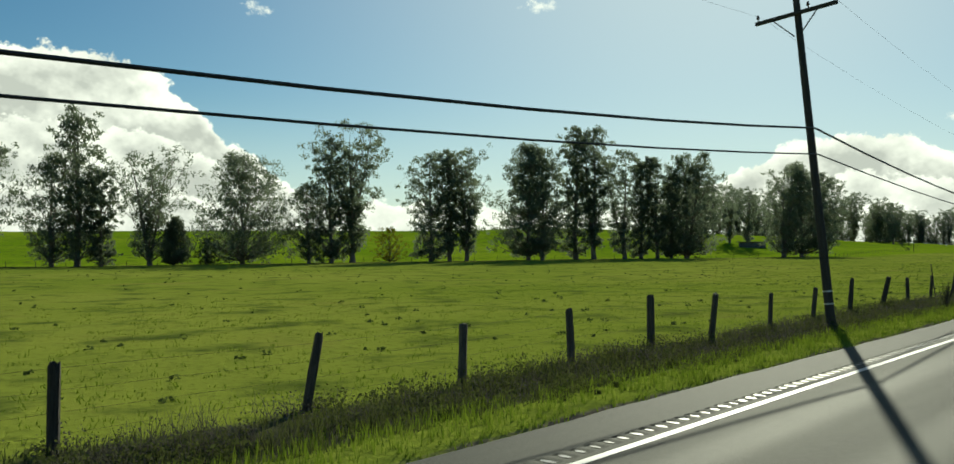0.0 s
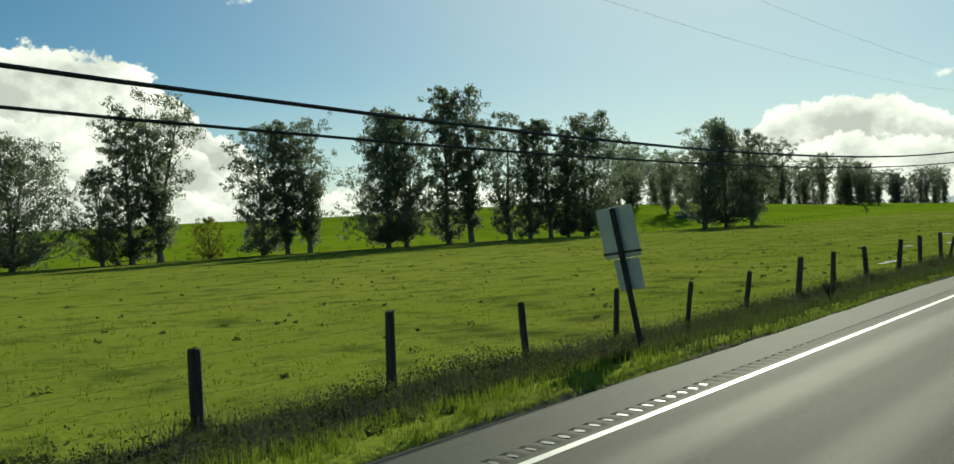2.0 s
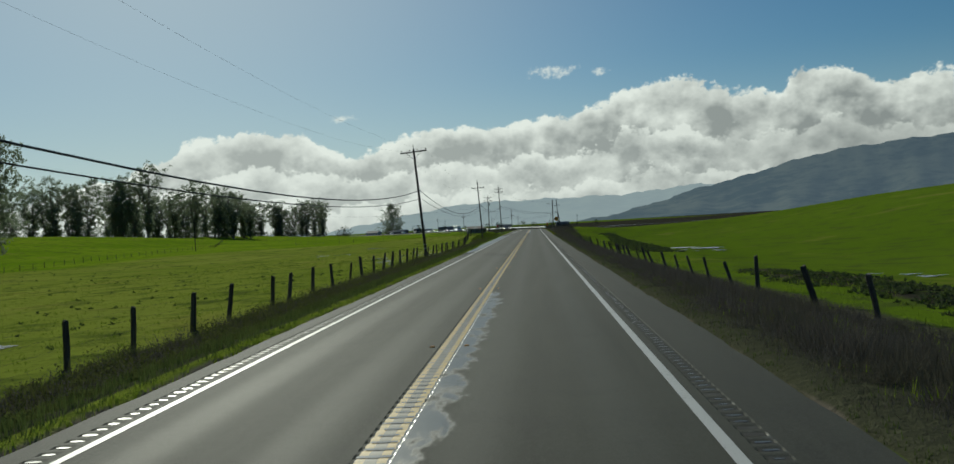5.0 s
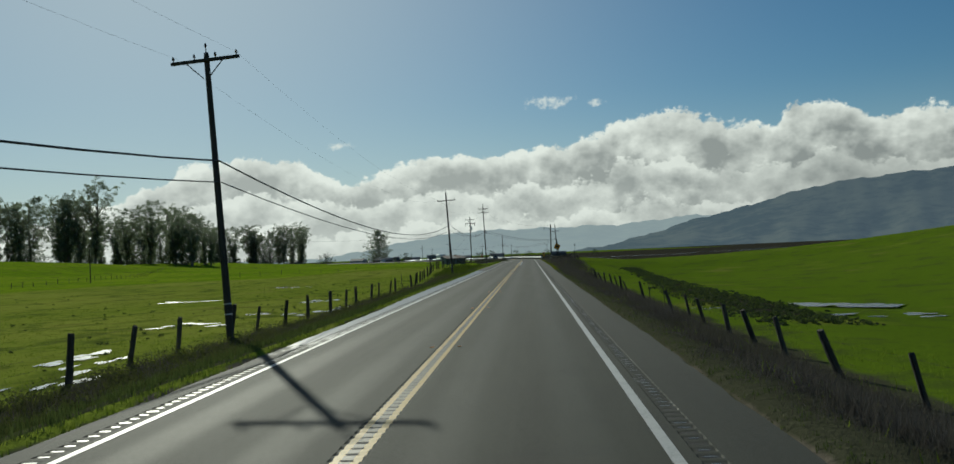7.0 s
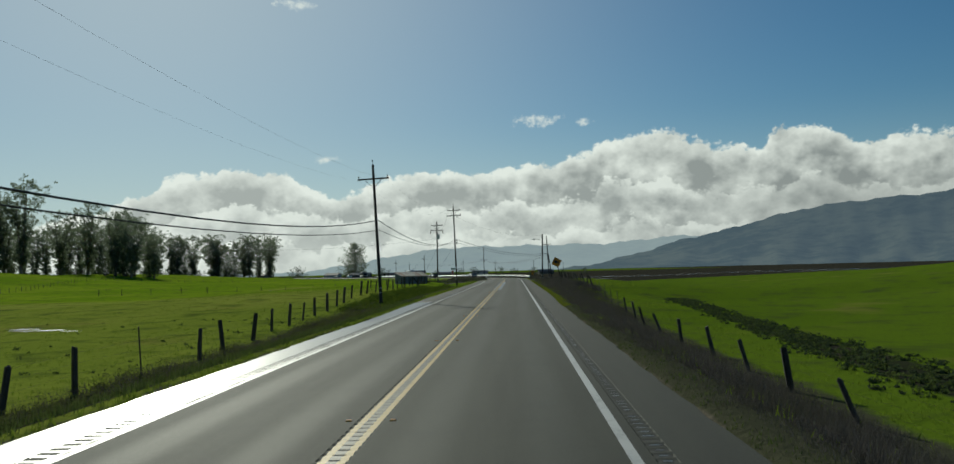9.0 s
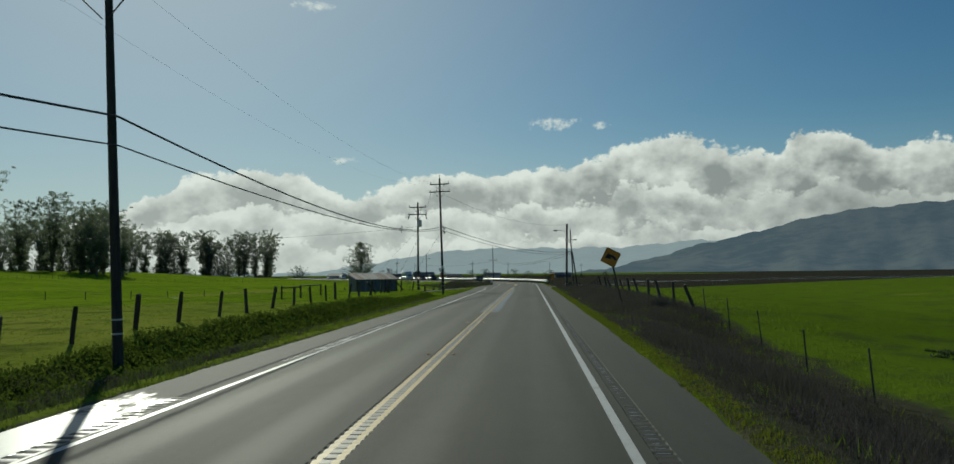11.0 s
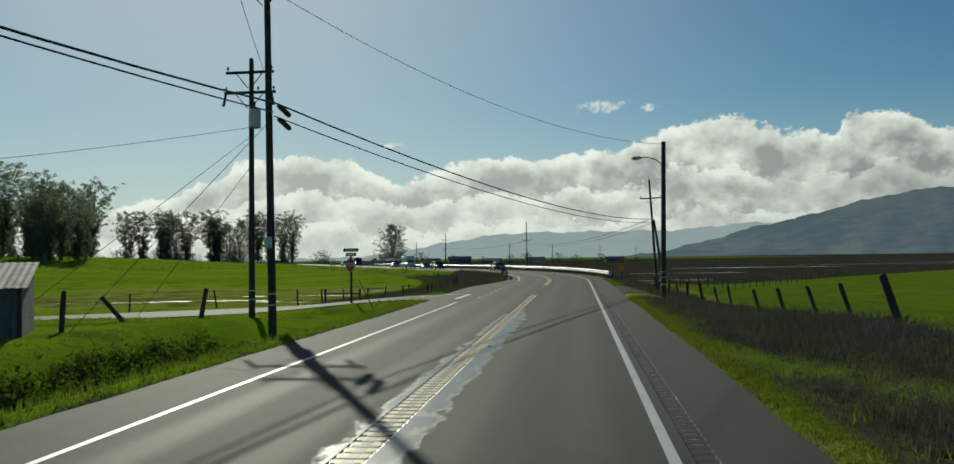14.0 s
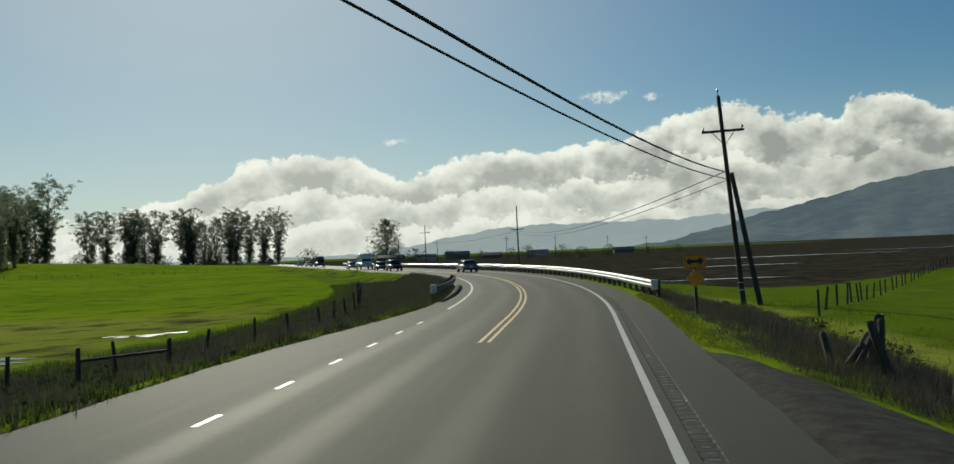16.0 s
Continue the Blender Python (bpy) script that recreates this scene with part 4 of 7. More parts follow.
def tree_parts(seed, h, w, style="tall"):
    """A gum tree: leaders and limbs (Shape) with leaves in small tufts at the twig ends (numpy mesh), standing on the origin."""
    rng, nr = random.Random(seed), np.random.RandomState(seed)
    wood = Shape()
    r0 = 0.014 * h + 0.1
    low, leaders, limbs, tufts_each = {"tall": (0.1, 2, 74, 4), "column": (0.04, 1, 80, 4), "round": (0.08, 2, 130, 5), "gum": (0.12, 3, 74, 4), "bush": (0.04, 1, 40, 3)}[style]
    zs, ws = PROFILES[style]
    stems = []
    for j in range(leaders):
        a = 2 * math.pi * (j + rng.random() * 0.6) / leaders
        out = 0.0 if j == 0 and style != "gum" else rng.uniform(0.12, 0.3) * w
        top = h * (0.97 if j == 0 else rng.uniform(0.78, 0.95))
        bow = Vector((rng.uniform(-0.035, 0.035) * h, rng.uniform(-0.035, 0.035) * h, 0))
        ph = rng.uniform(0, 6)
        pts = [Vector((math.cos(a) * out * f ** 1.2 + 0.008 * h * math.sin(6 * f + ph), math.sin(a) * out * f ** 1.2 + 0.008 * h * math.cos(5 * f + ph), f * top)) + bow * f * f for f in (0, 0.08, 0.2, 0.35, 0.5, 0.65, 0.8, 0.92, 1.0)]
        pts[0] = Vector((math.cos(a) * r0 * 0.4 * (leaders > 1), math.sin(a) * r0 * 0.4 * (leaders > 1), -0.4))
        k = 1.0 if j == 0 else 0.75
        wood.tube(pts, [r0 * 1.3 * k, r0 * k, r0 * 0.85 * k, r0 * 0.7 * k, r0 * 0.55 * k, r0 * 0.4 * k, r0 * 0.26 * k, r0 * 0.14 * k, 0.03], 8)
        stems.append((pts, top))

    def along(j, z):
        pts, top = stems[j]
        z = min(max(z, 0.0), top)
        for p, q in zip(pts, pts[1:]):
            if q.z >= z:
                return p.lerp(q, (z - p.z) / max(1e-6, q.z - p.z))
        return pts[-1]

    size = 0.014 * h + 0.046 * w + 0.12
    tufts_at = []
    sector = rng.uniform(0, 6.28)
    for i in range(limbs):
        f = low + (1 - low) * (i + rng.random()) / limbs
        j = rng.randrange(leaders)
        # limbs come in loose whorls, so the outline swells and thins
        a = sector + 2.4 * i + rng.uniform(-0.5, 0.5)
        swell = 1.0 + 0.24 * math.sin(13 * f + seed) * math.sin(3 * a + seed)
        reach = float(np.interp(f, zs, ws)) * w * 0.5 * rng.uniform(0.5, 1.1) * swell
        axis = along(j, f * stems[j][1])
        pull = max(0.55, 1 - 0.6 * math.hypot(axis.x, axis.y) / (0.5 * w))
        tip = axis + Vector((math.cos(a), math.sin(a), 0)) * reach * pull
        tip.z = f * h * 0.985 + rng.uniform(-0.02, 0.03) * h
        base = along(j, max(0.03 * h, tip.z - reach * rng.uniform(0.7, 1.3) - 0.03 * h))
        mid = base.lerp(tip, 0.55) + Vector((rng.uniform(-1, 1), rng.uniform(-1, 1), -0.6)) * 0.1 * reach
        wood.tube([base, mid, tip], [r0 * 0.22 * (1.15 - f) + 0.035, r0 * 0.13 * (1.15 - f) + 0.025, 0.015], 5, False)
        tufts_at.append((tip, rng.uniform(0.75, 1.1)))
        for _ in range(tufts_each):
            q = mid.lerp(tip, rng.uniform(-0.3, 1.05)) + Vector((rng.uniform(-1, 1), rng.uniform(-1, 1), rng.uniform(-0.5, 0.9))) * (0.3 * reach + 0.018 * h)
            wood.tube([mid.lerp(tip, rng.uniform(0.1, 0.7)), q], [0.035, 0.012], 3, False)
            tufts_at.append((q, rng.uniform(0.55, 1.05)))
    centre = np.array([c for c, _ in tufts_at])
    k = np.array([g for _, g in tufts_at])
    count = np.maximum(6, (32 * k).astype(int))
    i = np.repeat(np.arange(len(k)), count)
    v = nr.normal(size=(len(i), 3))
    v /= np.linalg.norm(v, axis=1, keepdims=True)
    v *= (nr.rand(len(i), 1) ** 0.5) * (size * k[i])[:, None] * np.array([1.0, 1.0, 0.75])
    P = centre[i] + v
    P[:, 2] = np.maximum(P[:, 2], 0.25)
    n = len(P)
    u = nr.normal(size=(n, 3)) * [0.6, 0.6, 1.1]
    u /= np.linalg.norm(u, axis=1, keepdims=True)
    v = np.cross(u, nr.normal(size=(n, 3)))
    v /= np.linalg.norm(v, axis=1, keepdims=True) + 1e-9
    L = (0.0068 * h + 0.1) * (0.6 + 0.8 * nr.rand(n, 1))
    co = np.stack([P - u * L, P + v * L * 0.42, P + u * L, P - v * L * 0.42], 1).reshape(-1, 3)
    return wood, numpy_mesh("crown", co, np.arange(4 * n), 4, LEAF)


def plant_tree(seed, x, y, h, w, style, label, group="trees", leaf=None):
    wood, crown = tree_parts(seed, h, w, style)
    if leaf:
        crown.materials[0] = leaf
    ob = thing("tree", label, "tree", pose(x, y, z_at(x, y), 0, 0, 37 * seed % 360), group)
    part("trunk", wood, BARK, ob, "pale peeling trunk and limbs")
    part("crown", crown, None, ob, "ragged grey-green leaves")
    return ob


ROW = [(-182.2, 69.7, 23.4, 14.6, "tall"), (-180.3, 74.3, 33.3, 10.9, "tall"), (-178.5, 78.6, 20.3, 5.8, "column"), (-174.8, 87.5, 24.7, 15.4, "gum"), (-172.9, 92.0, 10.3, 5.4, "round"), (-167.2, 105.6, 24.9, 19.4, "round"),
       (-161.3, 119.5, 18.6, 10.7, "tall"), (-159.2, 124.5, 29.9, 8.7, "column"), (-157.2, 129.2, 33.6, 14.6, "gum"), (-149.4, 147.9, 27.4, 11.4, "column"), (-147.3, 152.7, 28.0, 6.9, "tall"), (-145.5, 157.1, 28.7, 11.6, "gum"),
       (-138.6, 173.5, 30.6, 14.4, "round"), (-137.0, 177.5, 30.2, 12.1, "tall"), (-133.0, 187.0, 35.6, 8.2, "column"), (-130.8, 192.2, 36.5, 10.8, "gum"), (-126.9, 201.5, 29.5, 11.0, "tall"), (-124.7, 206.6, 28.3, 6.0, "column"),
       (-122.6, 211.7, 29.2, 7.8, "tall"), (-120.6, 216.3, 25.7, 6.1, "column"), (-118.5, 221.4, 30.3, 16.7, "round"), (-104.1, 255.6, 28.1, 13.1, "tall"), (-101.2, 262.6, 28.9, 16.1, "round"), (-97.5, 270.0, 26.0, 11.0, "tall"),
       (-187, 56, 28, 12, "tall"), (-191, 46, 24, 12, "round"), (-196, 36, 28, 11, "tall")]
for n, (x, y, h, w, style) in enumerate(ROW):
    plant_tree(n + 3, x, y, h, w * 1.38, style, {"tall": "tall ragged gum tree in a field row", "column": "narrow column-shaped gum tree in the row", "round": "broad dense gum tree in the row",
               "gum": "tall open gum tree with several stems"}[style], "trees in the field row")
plant_tree(91, -153.6, 138.0, 8.5, 10.0, "bush", "yellowing round shrub under the gum trees", "shrubs", LEAF_YELLOW)
plant_tree(92, -171, 99, 6, 5, "bush", "small dark shrub beside the gum trees", "shrubs", LEAF_BUSH)

STOCK = [plant_tree(40 + n, x, y, h, w, style, "distant tall gum tree with a ragged top", "distant trees") for n, (x, y, h, w, style) in enumerate(
    ((-231, 620, 46, 22, "gum"), (-250, 628, 40, 20, "gum"), (-275, 632, 40, 22, "tall"), (-215, 652, 36, 18, "gum"), (-228, 1020, 44, 22, "gum"), (-165, 1108, 36, 32, "round")))]
SHRUBS = [plant_tree(60 + n, x, y, h, w, "bush", "dark round shrub far across the fields", "distant shrubs", LEAF_BUSH) for n, (x, y, h, w) in enumerate(((-198, 1000, 12, 20), (-120, 1010, 9, 18)))]


def more(ob, x, y, k, turn, wide=1.0):
    m = pose(x, y, z_at(x, y), 0, 0, turn)
    c = copy_thing(ob, m)
    c.matrix_basis = m @ Matrix.Diagonal((k * wide, k * wide, k, 1))
    return c


FAR = [(-289, 802, 1, 1.02), (-263, 789, 0, 1.0), (-245, 840, 3, 0.86), (-238, 852, 1, 0.84), (-231, 873, 3, 1.0), (-222, 880, 2, 0.7), (-215, 899, 0, 0.8), (-204, 905, 1, 0.82), (-196, 642, 3, 0.9), (-180, 625, 1, 0.72),
       (-186, 660, 0, 0.6), (-300, 640, 0, 0.95), (-322, 650, 1, 1.0), (-340, 640, 2, 0.95), (-318, 815, 0, 0.9), (-340, 820, 3, 1.0), (-365, 830, 1, 1.0), (-420, 700, 2, 1), (-395, 690, 1, 1),
       (-150, 330, 1, 0.62), (-165, 345, 3, 0.7), (-178, 340, 1, 0.66), (-195, 372, 3, 0.75), (-205, 380, 1, 0.75), (-228, 410, 0, 0.6), (-236, 470, 1, 0.75), (-260, 500, 3, 0.8),
       (-252, 846, 0, 0.75), (-275, 800, 2, 0.9), (-209, 895, 3, 0.95), (-226, 868, 0, 0.7), (-190, 650, 1, 0.75), (-240, 622, 3, 1.0), (-262, 640, 0, 0.85), (-290, 640, 3, 1.0), (-310, 808, 3, 1.0), (-172, 632, 3, 0.6), (-205, 660, 2, 0.7),
       (-257, 817, 3, 0.85), (-255, 830, 1, 0.8), (-242, 848, 2, 0.8), (-227, 875, 1, 0.78), (-219, 888, 2, 0.75), (-199, 915, 3, 0.9), (-283, 800, 3, 0.95), (-300, 806, 1, 0.9), (-331, 818, 0, 0.85), (-352, 826, 3, 1.0), (-284, 638, 1, 0.95), (-256, 634, 2, 0.95), (-223, 640, 1, 0.8), (-198, 655, 3, 0.75), (-310, 646, 3, 1.0), (-332, 646, 2, 1.0)]
for n, (x, y, k, g) in enumerate(FAR):
    more(STOCK[k], x, y, g * 0.98, 53 * n % 360, 1.12)
for n, (x, y, k, g) in enumerate(((-205, 1030, 1, 1.0), (-150, 1000, 0, 0.6), (-178, 1090, 1, 0.7), (-90, 980, 0, 0.55), (-70, 1000, 1, 0.6), (-45, 960, 0, 0.55), (-262, 870, 0, 0.9), (-300, 810, 1, 1.1), (-250, 800, 0, 0.7), (-190, 640, 1, 0.7),
                                  (-30, 900, 0, 0.62), (-8, 820, 0, 0.55), (2, 830, 1, 0.6), (16, 850, 0, 0.5), (-215, 640, 0, 0.6), (-240, 625, 1, 0.7), (-265, 630, 0, 0.6), (-225, 890, 0, 0.8), (-110, 940, 1, 0.6), (40, 900, 1, 0.4), (60, 930, 0, 0.4), (-330, 640, 1, 0.9), (-300, 640, 0, 0.8))):
    more(SHRUBS[k], x, y, g, 71 * n % 360)

# dark undergrowth between the distant trunks
rng = random.Random(8)
for n, (x0, y0, x1, y1, count) in enumerate(((-262, 800, -200, 912, 17), (-345, 820, -265, 798, 11), (-345, 645, -240, 625, 12), (-225, 640, -172, 640, 4))):
    for i in range(count):
        f = (i + rng.random()) / count
        more(SHRUBS[rng.randint(0, 1)], x0 + (x1 - x0) * f + rng.uniform(-4, 4), y0 + (y1 - y0) * f + rng.uniform(-4, 4), rng.uniform(0.4, 0.85), rng.uniform(0, 360), rng.uniform(0.6, 0.9))


# ---- far hills ----
def ridge(name, dist, crest, mat, label, a0, a1, seed):
    """A range of hills: crest(az) is its rise in degrees as seen from the road."""
    az = np.arange(a0, a1, 0.35)
    rows = np.linspace(0, 1, 14)
    rng = np.random.RandomState(seed)
    ph = rng.rand(6) * 6.28
    A, R = np.meshgrid(az, rows)
    top = crest(A) + 0.05 * np.sin(A * 1.9 + ph[0]) + 0.035 * np.sin(A * 4.3 + ph[1]) + 0.02 * np.sin(A * 9 + ph[2])
    spur = 1 + 0.07 * np.sin(A * 0.7 + 4 * R + ph[3]) + 0.035 * np.sin(A * 1.9 - 5 * R + ph[4]) + 0.015 * np.sin(A * 4.7 + 6 * R + ph[5])
    d = dist - 900 * (1 - R) * spur
    z = np.tan(np.radians(top)) * dist * (R ** 1.35) - 6 * (R == 0)
    co = np.stack([d * np.sin(np.radians(A)), 250 + d * np.cos(np.radians(A)), z], -1).reshape(-1, 3)
    w = len(az)
    i = np.arange(len(rows) - 1)[:, None] * w + np.arange(w - 1)[None]
    me = numpy_mesh(name, co, np.stack([i, i + 1, i + 1 + w, i + w], -1).reshape(-1), 4, mat)
    me.polygons.foreach_set("use_smooth", [True] * len(me.polygons))
    tagged(new(name, me), label, "hills", kind="structure")


ridge("backdrop_hills", 4500, lambda a: 1.5 * ease(a, -16, -3) + 0.35 * ease(a, 6, 11) + 0.25 * ease(-a, 20, 60) + 0.15, HILL_FAR_HAZED, "hazy blue range of far hills", -80, 80, 4)
ridge("backdrop_mountain", 3900, lambda a: np.interp(a, (3, 5.3, 8, 11.4, 14, 16.5, 19, 21.5, 26, 34, 45), (0.05, 0.3, 0.85, 1.8, 2.3, 2.95, 3.5, 3.78, 4.05, 4.6, 5.0)), HILL_NEAR_HAZED, "dark wooded mountain under the clouds", 3, 85, 9)


# ---- power line ----
def leaning(base, top):
    """The pose of an upright thing whose own z runs from base to top, its x kept across the road."""
    b, t = Vector(base), Vector(top)
    z = (t - b).normalized()
    x = (Vector((1, 0, 0)) - z * z.x).normalized()
    y = z.cross(x)
    m = Matrix((x, y, z)).transposed().to_4x4()
    m.translation = b
    return m, (t - b).length


def insulator(r=0.06, h=0.22):
    s = Shape()
    s.tube([(0, 0, 0), (0, 0, h * 0.4), (0, 0, h * 0.42), (0, 0, h * 0.62), (0, 0, h * 0.64), (0, 0, h * 0.95), (0, 0, h)],
           [r * 0.35, r * 0.35, r, r * 0.9, r * 0.7, r * 0.6, r * 0.3], 8)
    return s.mesh("insulator", CERAMIC, True)


INSULATOR = insulator()


def build_pole(name, base, top, arms, label, group="utility poles", width=0.30, pin=True, bands=True, turn=0.0):
    """base and top in the world; arms: (height along the pole, length, number of insulators)."""
    m, h = leaning(base, top)
    m = m @ pose(0, 0, 0, 0, 0, turn)
    ob = thing(name, label, "utility pole", m, group)
    r = width / 2
    part("shaft", Shape().tube([(0, 0, -0.8), (0, 0, 0.0), (0, 0, h * 0.5), (0.01, 0, h - 0.12), (0, 0, h)], [r, r, r * 0.85, r * 0.7, r * 0.55], 12), POLE_WOOD, ob, smooth=True)
    for z, length, n in arms:
        arm = part("crossarm", Shape().box(0, -r - 0.03, z, length, 0.1, 0.125, bevel=0.012), POLE_WOOD, ob, "weathered timber crossarm")
        for sgn in (-1, 1):
            part("brace", Shape().tube([(sgn * 0.08, -r - 0.08, z - 0.75), (sgn * length * 0.27, -r - 0.09, z - 0.06)], 0.022, 6), DARK_STEEL, ob, "thin steel brace")
        for i in range(n):
            x = (-0.46 + 0.92 * i / (n - 1)) * length
            if n == 3 and i == 1:
                x = 0.16 * length
            part("insulator", INSULATOR, None, ob, "brown ceramic insulator", pose(x, -r - 0.03, z + 0.062))
    if pin:
        part("top_pin", Shape().tube([(0, 0, h - 0.2), (0, 0, h + 0.22)], 0.022, 6), DARK_STEEL, ob)
        part("insulator", INSULATOR, None, ob, "brown ceramic insulator", pose(0, 0, h + 0.18))
    if bands:
        for z in (0.95, 1.35):
            part("band", Shape().tube([(0, 0, z), (0, 0, z + 0.05)], r * 1.04, 12), STEEL, ob, "pale metal band")
    return ob, m, h


POLES = {}
for key, base, top, arms, pin in (
        ("back", (-7.6, -62.0, -0.5), (-8.2, -61.8, 11.0), [(10.4, 2.7, 3)], True),
        ("one", (-8.05, 27.2, -0.5), (-9.05, 27.0, 11.1), [(10.4, 2.7, 3)], True),
        ("two", (-8.65, 115.7, -0.5), (-10.05, 116.3, 10.9), [(10.45, 2.7, 3)], True),
        ("three", (-9.4, 210.3, -0.6), (-10.2, 210.9, 10.65), [(10.95, 2.75, 4)], False),
        ("four", (-9.2, 302.0, -0.4), (-9.75, 302.2, 11.6), [(10.75, 2.7, 2)], True),
        ("five", (-8.2, 382.1, -0.3), (-8.62, 382.8, 14.0), [(13.55, 2.4, 2), (12.6, 2.6, 4)], True)):
    POLES[key] = build_pole("utility_pole", base, top, arms, "dark creosoted utility pole with a timber crossarm" if key != "five" else "tall dark utility pole with two timber crossarms")
POLES["six"] = build_pole("utility_pole", (-12.42, 390.8, -0.5), (-12.43, 390.9, 11.75), [(11.55, 2.3, 2), (10.6, 2.5, 3)], "utility pole with two crossarms and a transformer", pin=False)
POLES["nine"] = build_pole("utility_pole", (10.98, 445.0, -1.2), (10.55, 447.5, 10.6), [(9.9, 2.3, 2)], "leaning utility pole with a single crossarm")
POLES["ten"] = build_pole("utility_pole", (-9.7, 560.6, -0.8), (-9.8, 560.7, 10.9), [(7.2, 2.4, 2)], "utility pole beside the far road")
POLES["eleven"] = build_pole("utility_pole", (-40.2, 626.6, -0.8), (-40.2, 626.6, 10.2), [(9.0, 3.0, 2)], "utility pole beside the far road")
POLES["twelve"] = build_pole("utility_pole", (-64.0, 700.0, -0.8), (-64.0, 700.0, 9.0), [(8.3, 2.4, 2)], "utility pole beside the far road")
for x, y, h in ((-30, 760, 9), (-12, 850, 9.5), (18, 940, 10), (-74, 840, 9), (45, 980, 9)):
    build_pole("utility_pole", (x, y, -1), (x, y, h), [(h - 0.4, 2.4, 2)], "distant utility pole in the fields", "distant poles", bands=False)
build_pole("utility_pole", (-96.0, 362.0, -1.2), (-96.0, 362.0, 8.6), [(9.2, 1.6, 2)], "thin utility pole beside the field fence", "distant poles", 0.24, bands=False)
# fittings of single poles
six = POLES["six"][0]
can = part("transformer", Shape().tube([(0.28, -0.3, 8.9), (0.28, -0.3, 8.95), (0.28, -0.3, 9.75), (0.28, -0.3, 9.82)], [0.24, 0.28, 0.28, 0.2], 14), STEEL, six, "grey transformer can")
part("bushing", Shape().tube([(0.28, -0.3, 9.8), (0.28, -0.3, 10.15)], [0.05, 0.03], 8), CERAMIC, can)
for sgn in (-1, 1):
    part("fuse_cutout", Shape().tube([(sgn * 1.1, -0.32, 10.55), (sgn * 1.2, -0.38, 9.95)], [0.05, 0.07], 8), CERAMIC, six)
five = POLES["five"][0]
part("meter_box", Shape().box(-0.02, -0.22, 3.2, 0.24, 0.16, 0.42, bevel=0.02), STEEL, five, "grey meter box")
for z0 in (8.25, 7.75):
    part("splice_case", Shape().tube([(0.2, 0.35, z0), (0.25, 0.5, z0), (0.3, 1.3, z0 - 0.14), (0.3, 1.4, z0 - 0.15)], [0.04, 0.1, 0.1, 0.04], 8), CABLE, five, "black cable splice case")
nine = POLES["nine"]
ob = thing("stub_pole", "short timber prop pole leaning on a utility pole", "utility pole", leaning((11.7, 444.2, -1.2), (10.85, 446.2, 6.2))[0])
part("shaft", Shape().tube([(0, 0, -0.6), (0, 0, 3.5), (0, 0, 7.6)], [0.15, 0.14, 0.12], 10), POLE_WOOD, ob)

# street lamp on a plain pole
m, h = leaning((7.95, 407.6, -0.8), (8.2, 408.2, 9.55))
lamp = thing("street_lamp", "plain dark timber pole with a curved lamp arm", "street lamp", m)
part("shaft", Shape().tube([(0, 0, -0.8), (0, 0, 0), (0, 0, h - 0.05), (0, 0, h)], [0.17, 0.17, 0.14, 0.12], 12), POLE_WOOD, lamp, smooth=True)
arm = part("arm", Shape().tube([(-0.1, 0, h - 1.5), (-0.5, -0.05, h - 1.15), (-1.1, -0.1, h - 1.02), (-1.5, -0.1, h - 1.05)], 0.03, 8), DARK_STEEL, lamp, smooth=True)
part("luminaire", Shape().tube([(-1.4, -0.1, h - 1.05), (-1.55, -0.1, h - 1.06), (-1.85, -0.1, h - 1.09), (-2.05, -0.1, h - 1.1)], [0.06, 0.11, 0.12, 0.05], 10), STEEL, arm, smooth=True)
for z in (1.2, 1.65, 2.0):
    part("band", Shape().tube([(0, 0, z), (0, 0, z + 0.05)], 0.176, 12), STEEL, lamp, "pale metal band")


def at_pole(key, z, x=0.0, y=0.0):
    m = POLES[key][1]
    return m @ Vector((x, y, z))


def hang(name, a, b, sag, r, label, group, n=18):
    a, b = Vector(a), Vector(b)
    pts = [a.lerp(b, i / n) - Vector((0, 0, 4 * sag * (i / n) * (1 - i / n))) for i in range(n + 1)]
    ob = new(name, Shape().tube(pts, r, 5).mesh(name, CABLE))
    return tagged(ob, label, "cable", group)


LINE = ["back", "one", "two", "three", "four", "five"]
UPPER = {"back": 7.0, "one": 6.62, "two": 7.0, "three": 6.95, "four": 7.2, "five": 8.3, "nine": 7.6, "ten": 7.2}
for a, b in zip(LINE, LINE[1:]):
    sag = 1.9 if b != "five" else 1.3
    hang("telephone_cable", at_pole(a, UPPER[a], 0.16), at_pole(b, UPPER[b], 0.16), sag + 0.25, 0.034, "thick black telephone cable between poles", "telephone cables")
    low_b = UPPER[b] - (0.85 if b != "five" else 0.35)
    hang("telephone_cable", at_pole(a, UPPER[a] - 0.85, 0.16), at_pole(b, low_b, 0.16), sag - 0.2, 0.024, "thinner black telephone cable between poles", "telephone cables")
    for x in (-1.2, 1.2):
        hang("power_wire", at_pole(a, 10.62 if a != "three" else 11.2, x), at_pole(b, {"five": 13.75, "three": 11.2}.get(b, 10.62), x), 1.7, 0.003, "thin bare power wire between poles", "power wires")
hang("telephone_cable", at_pole("five", 8.3, 0.2), at_pole("nine", 7.6, -0.15), 1.15, 0.034, "thick black telephone cable between poles", "telephone cables")
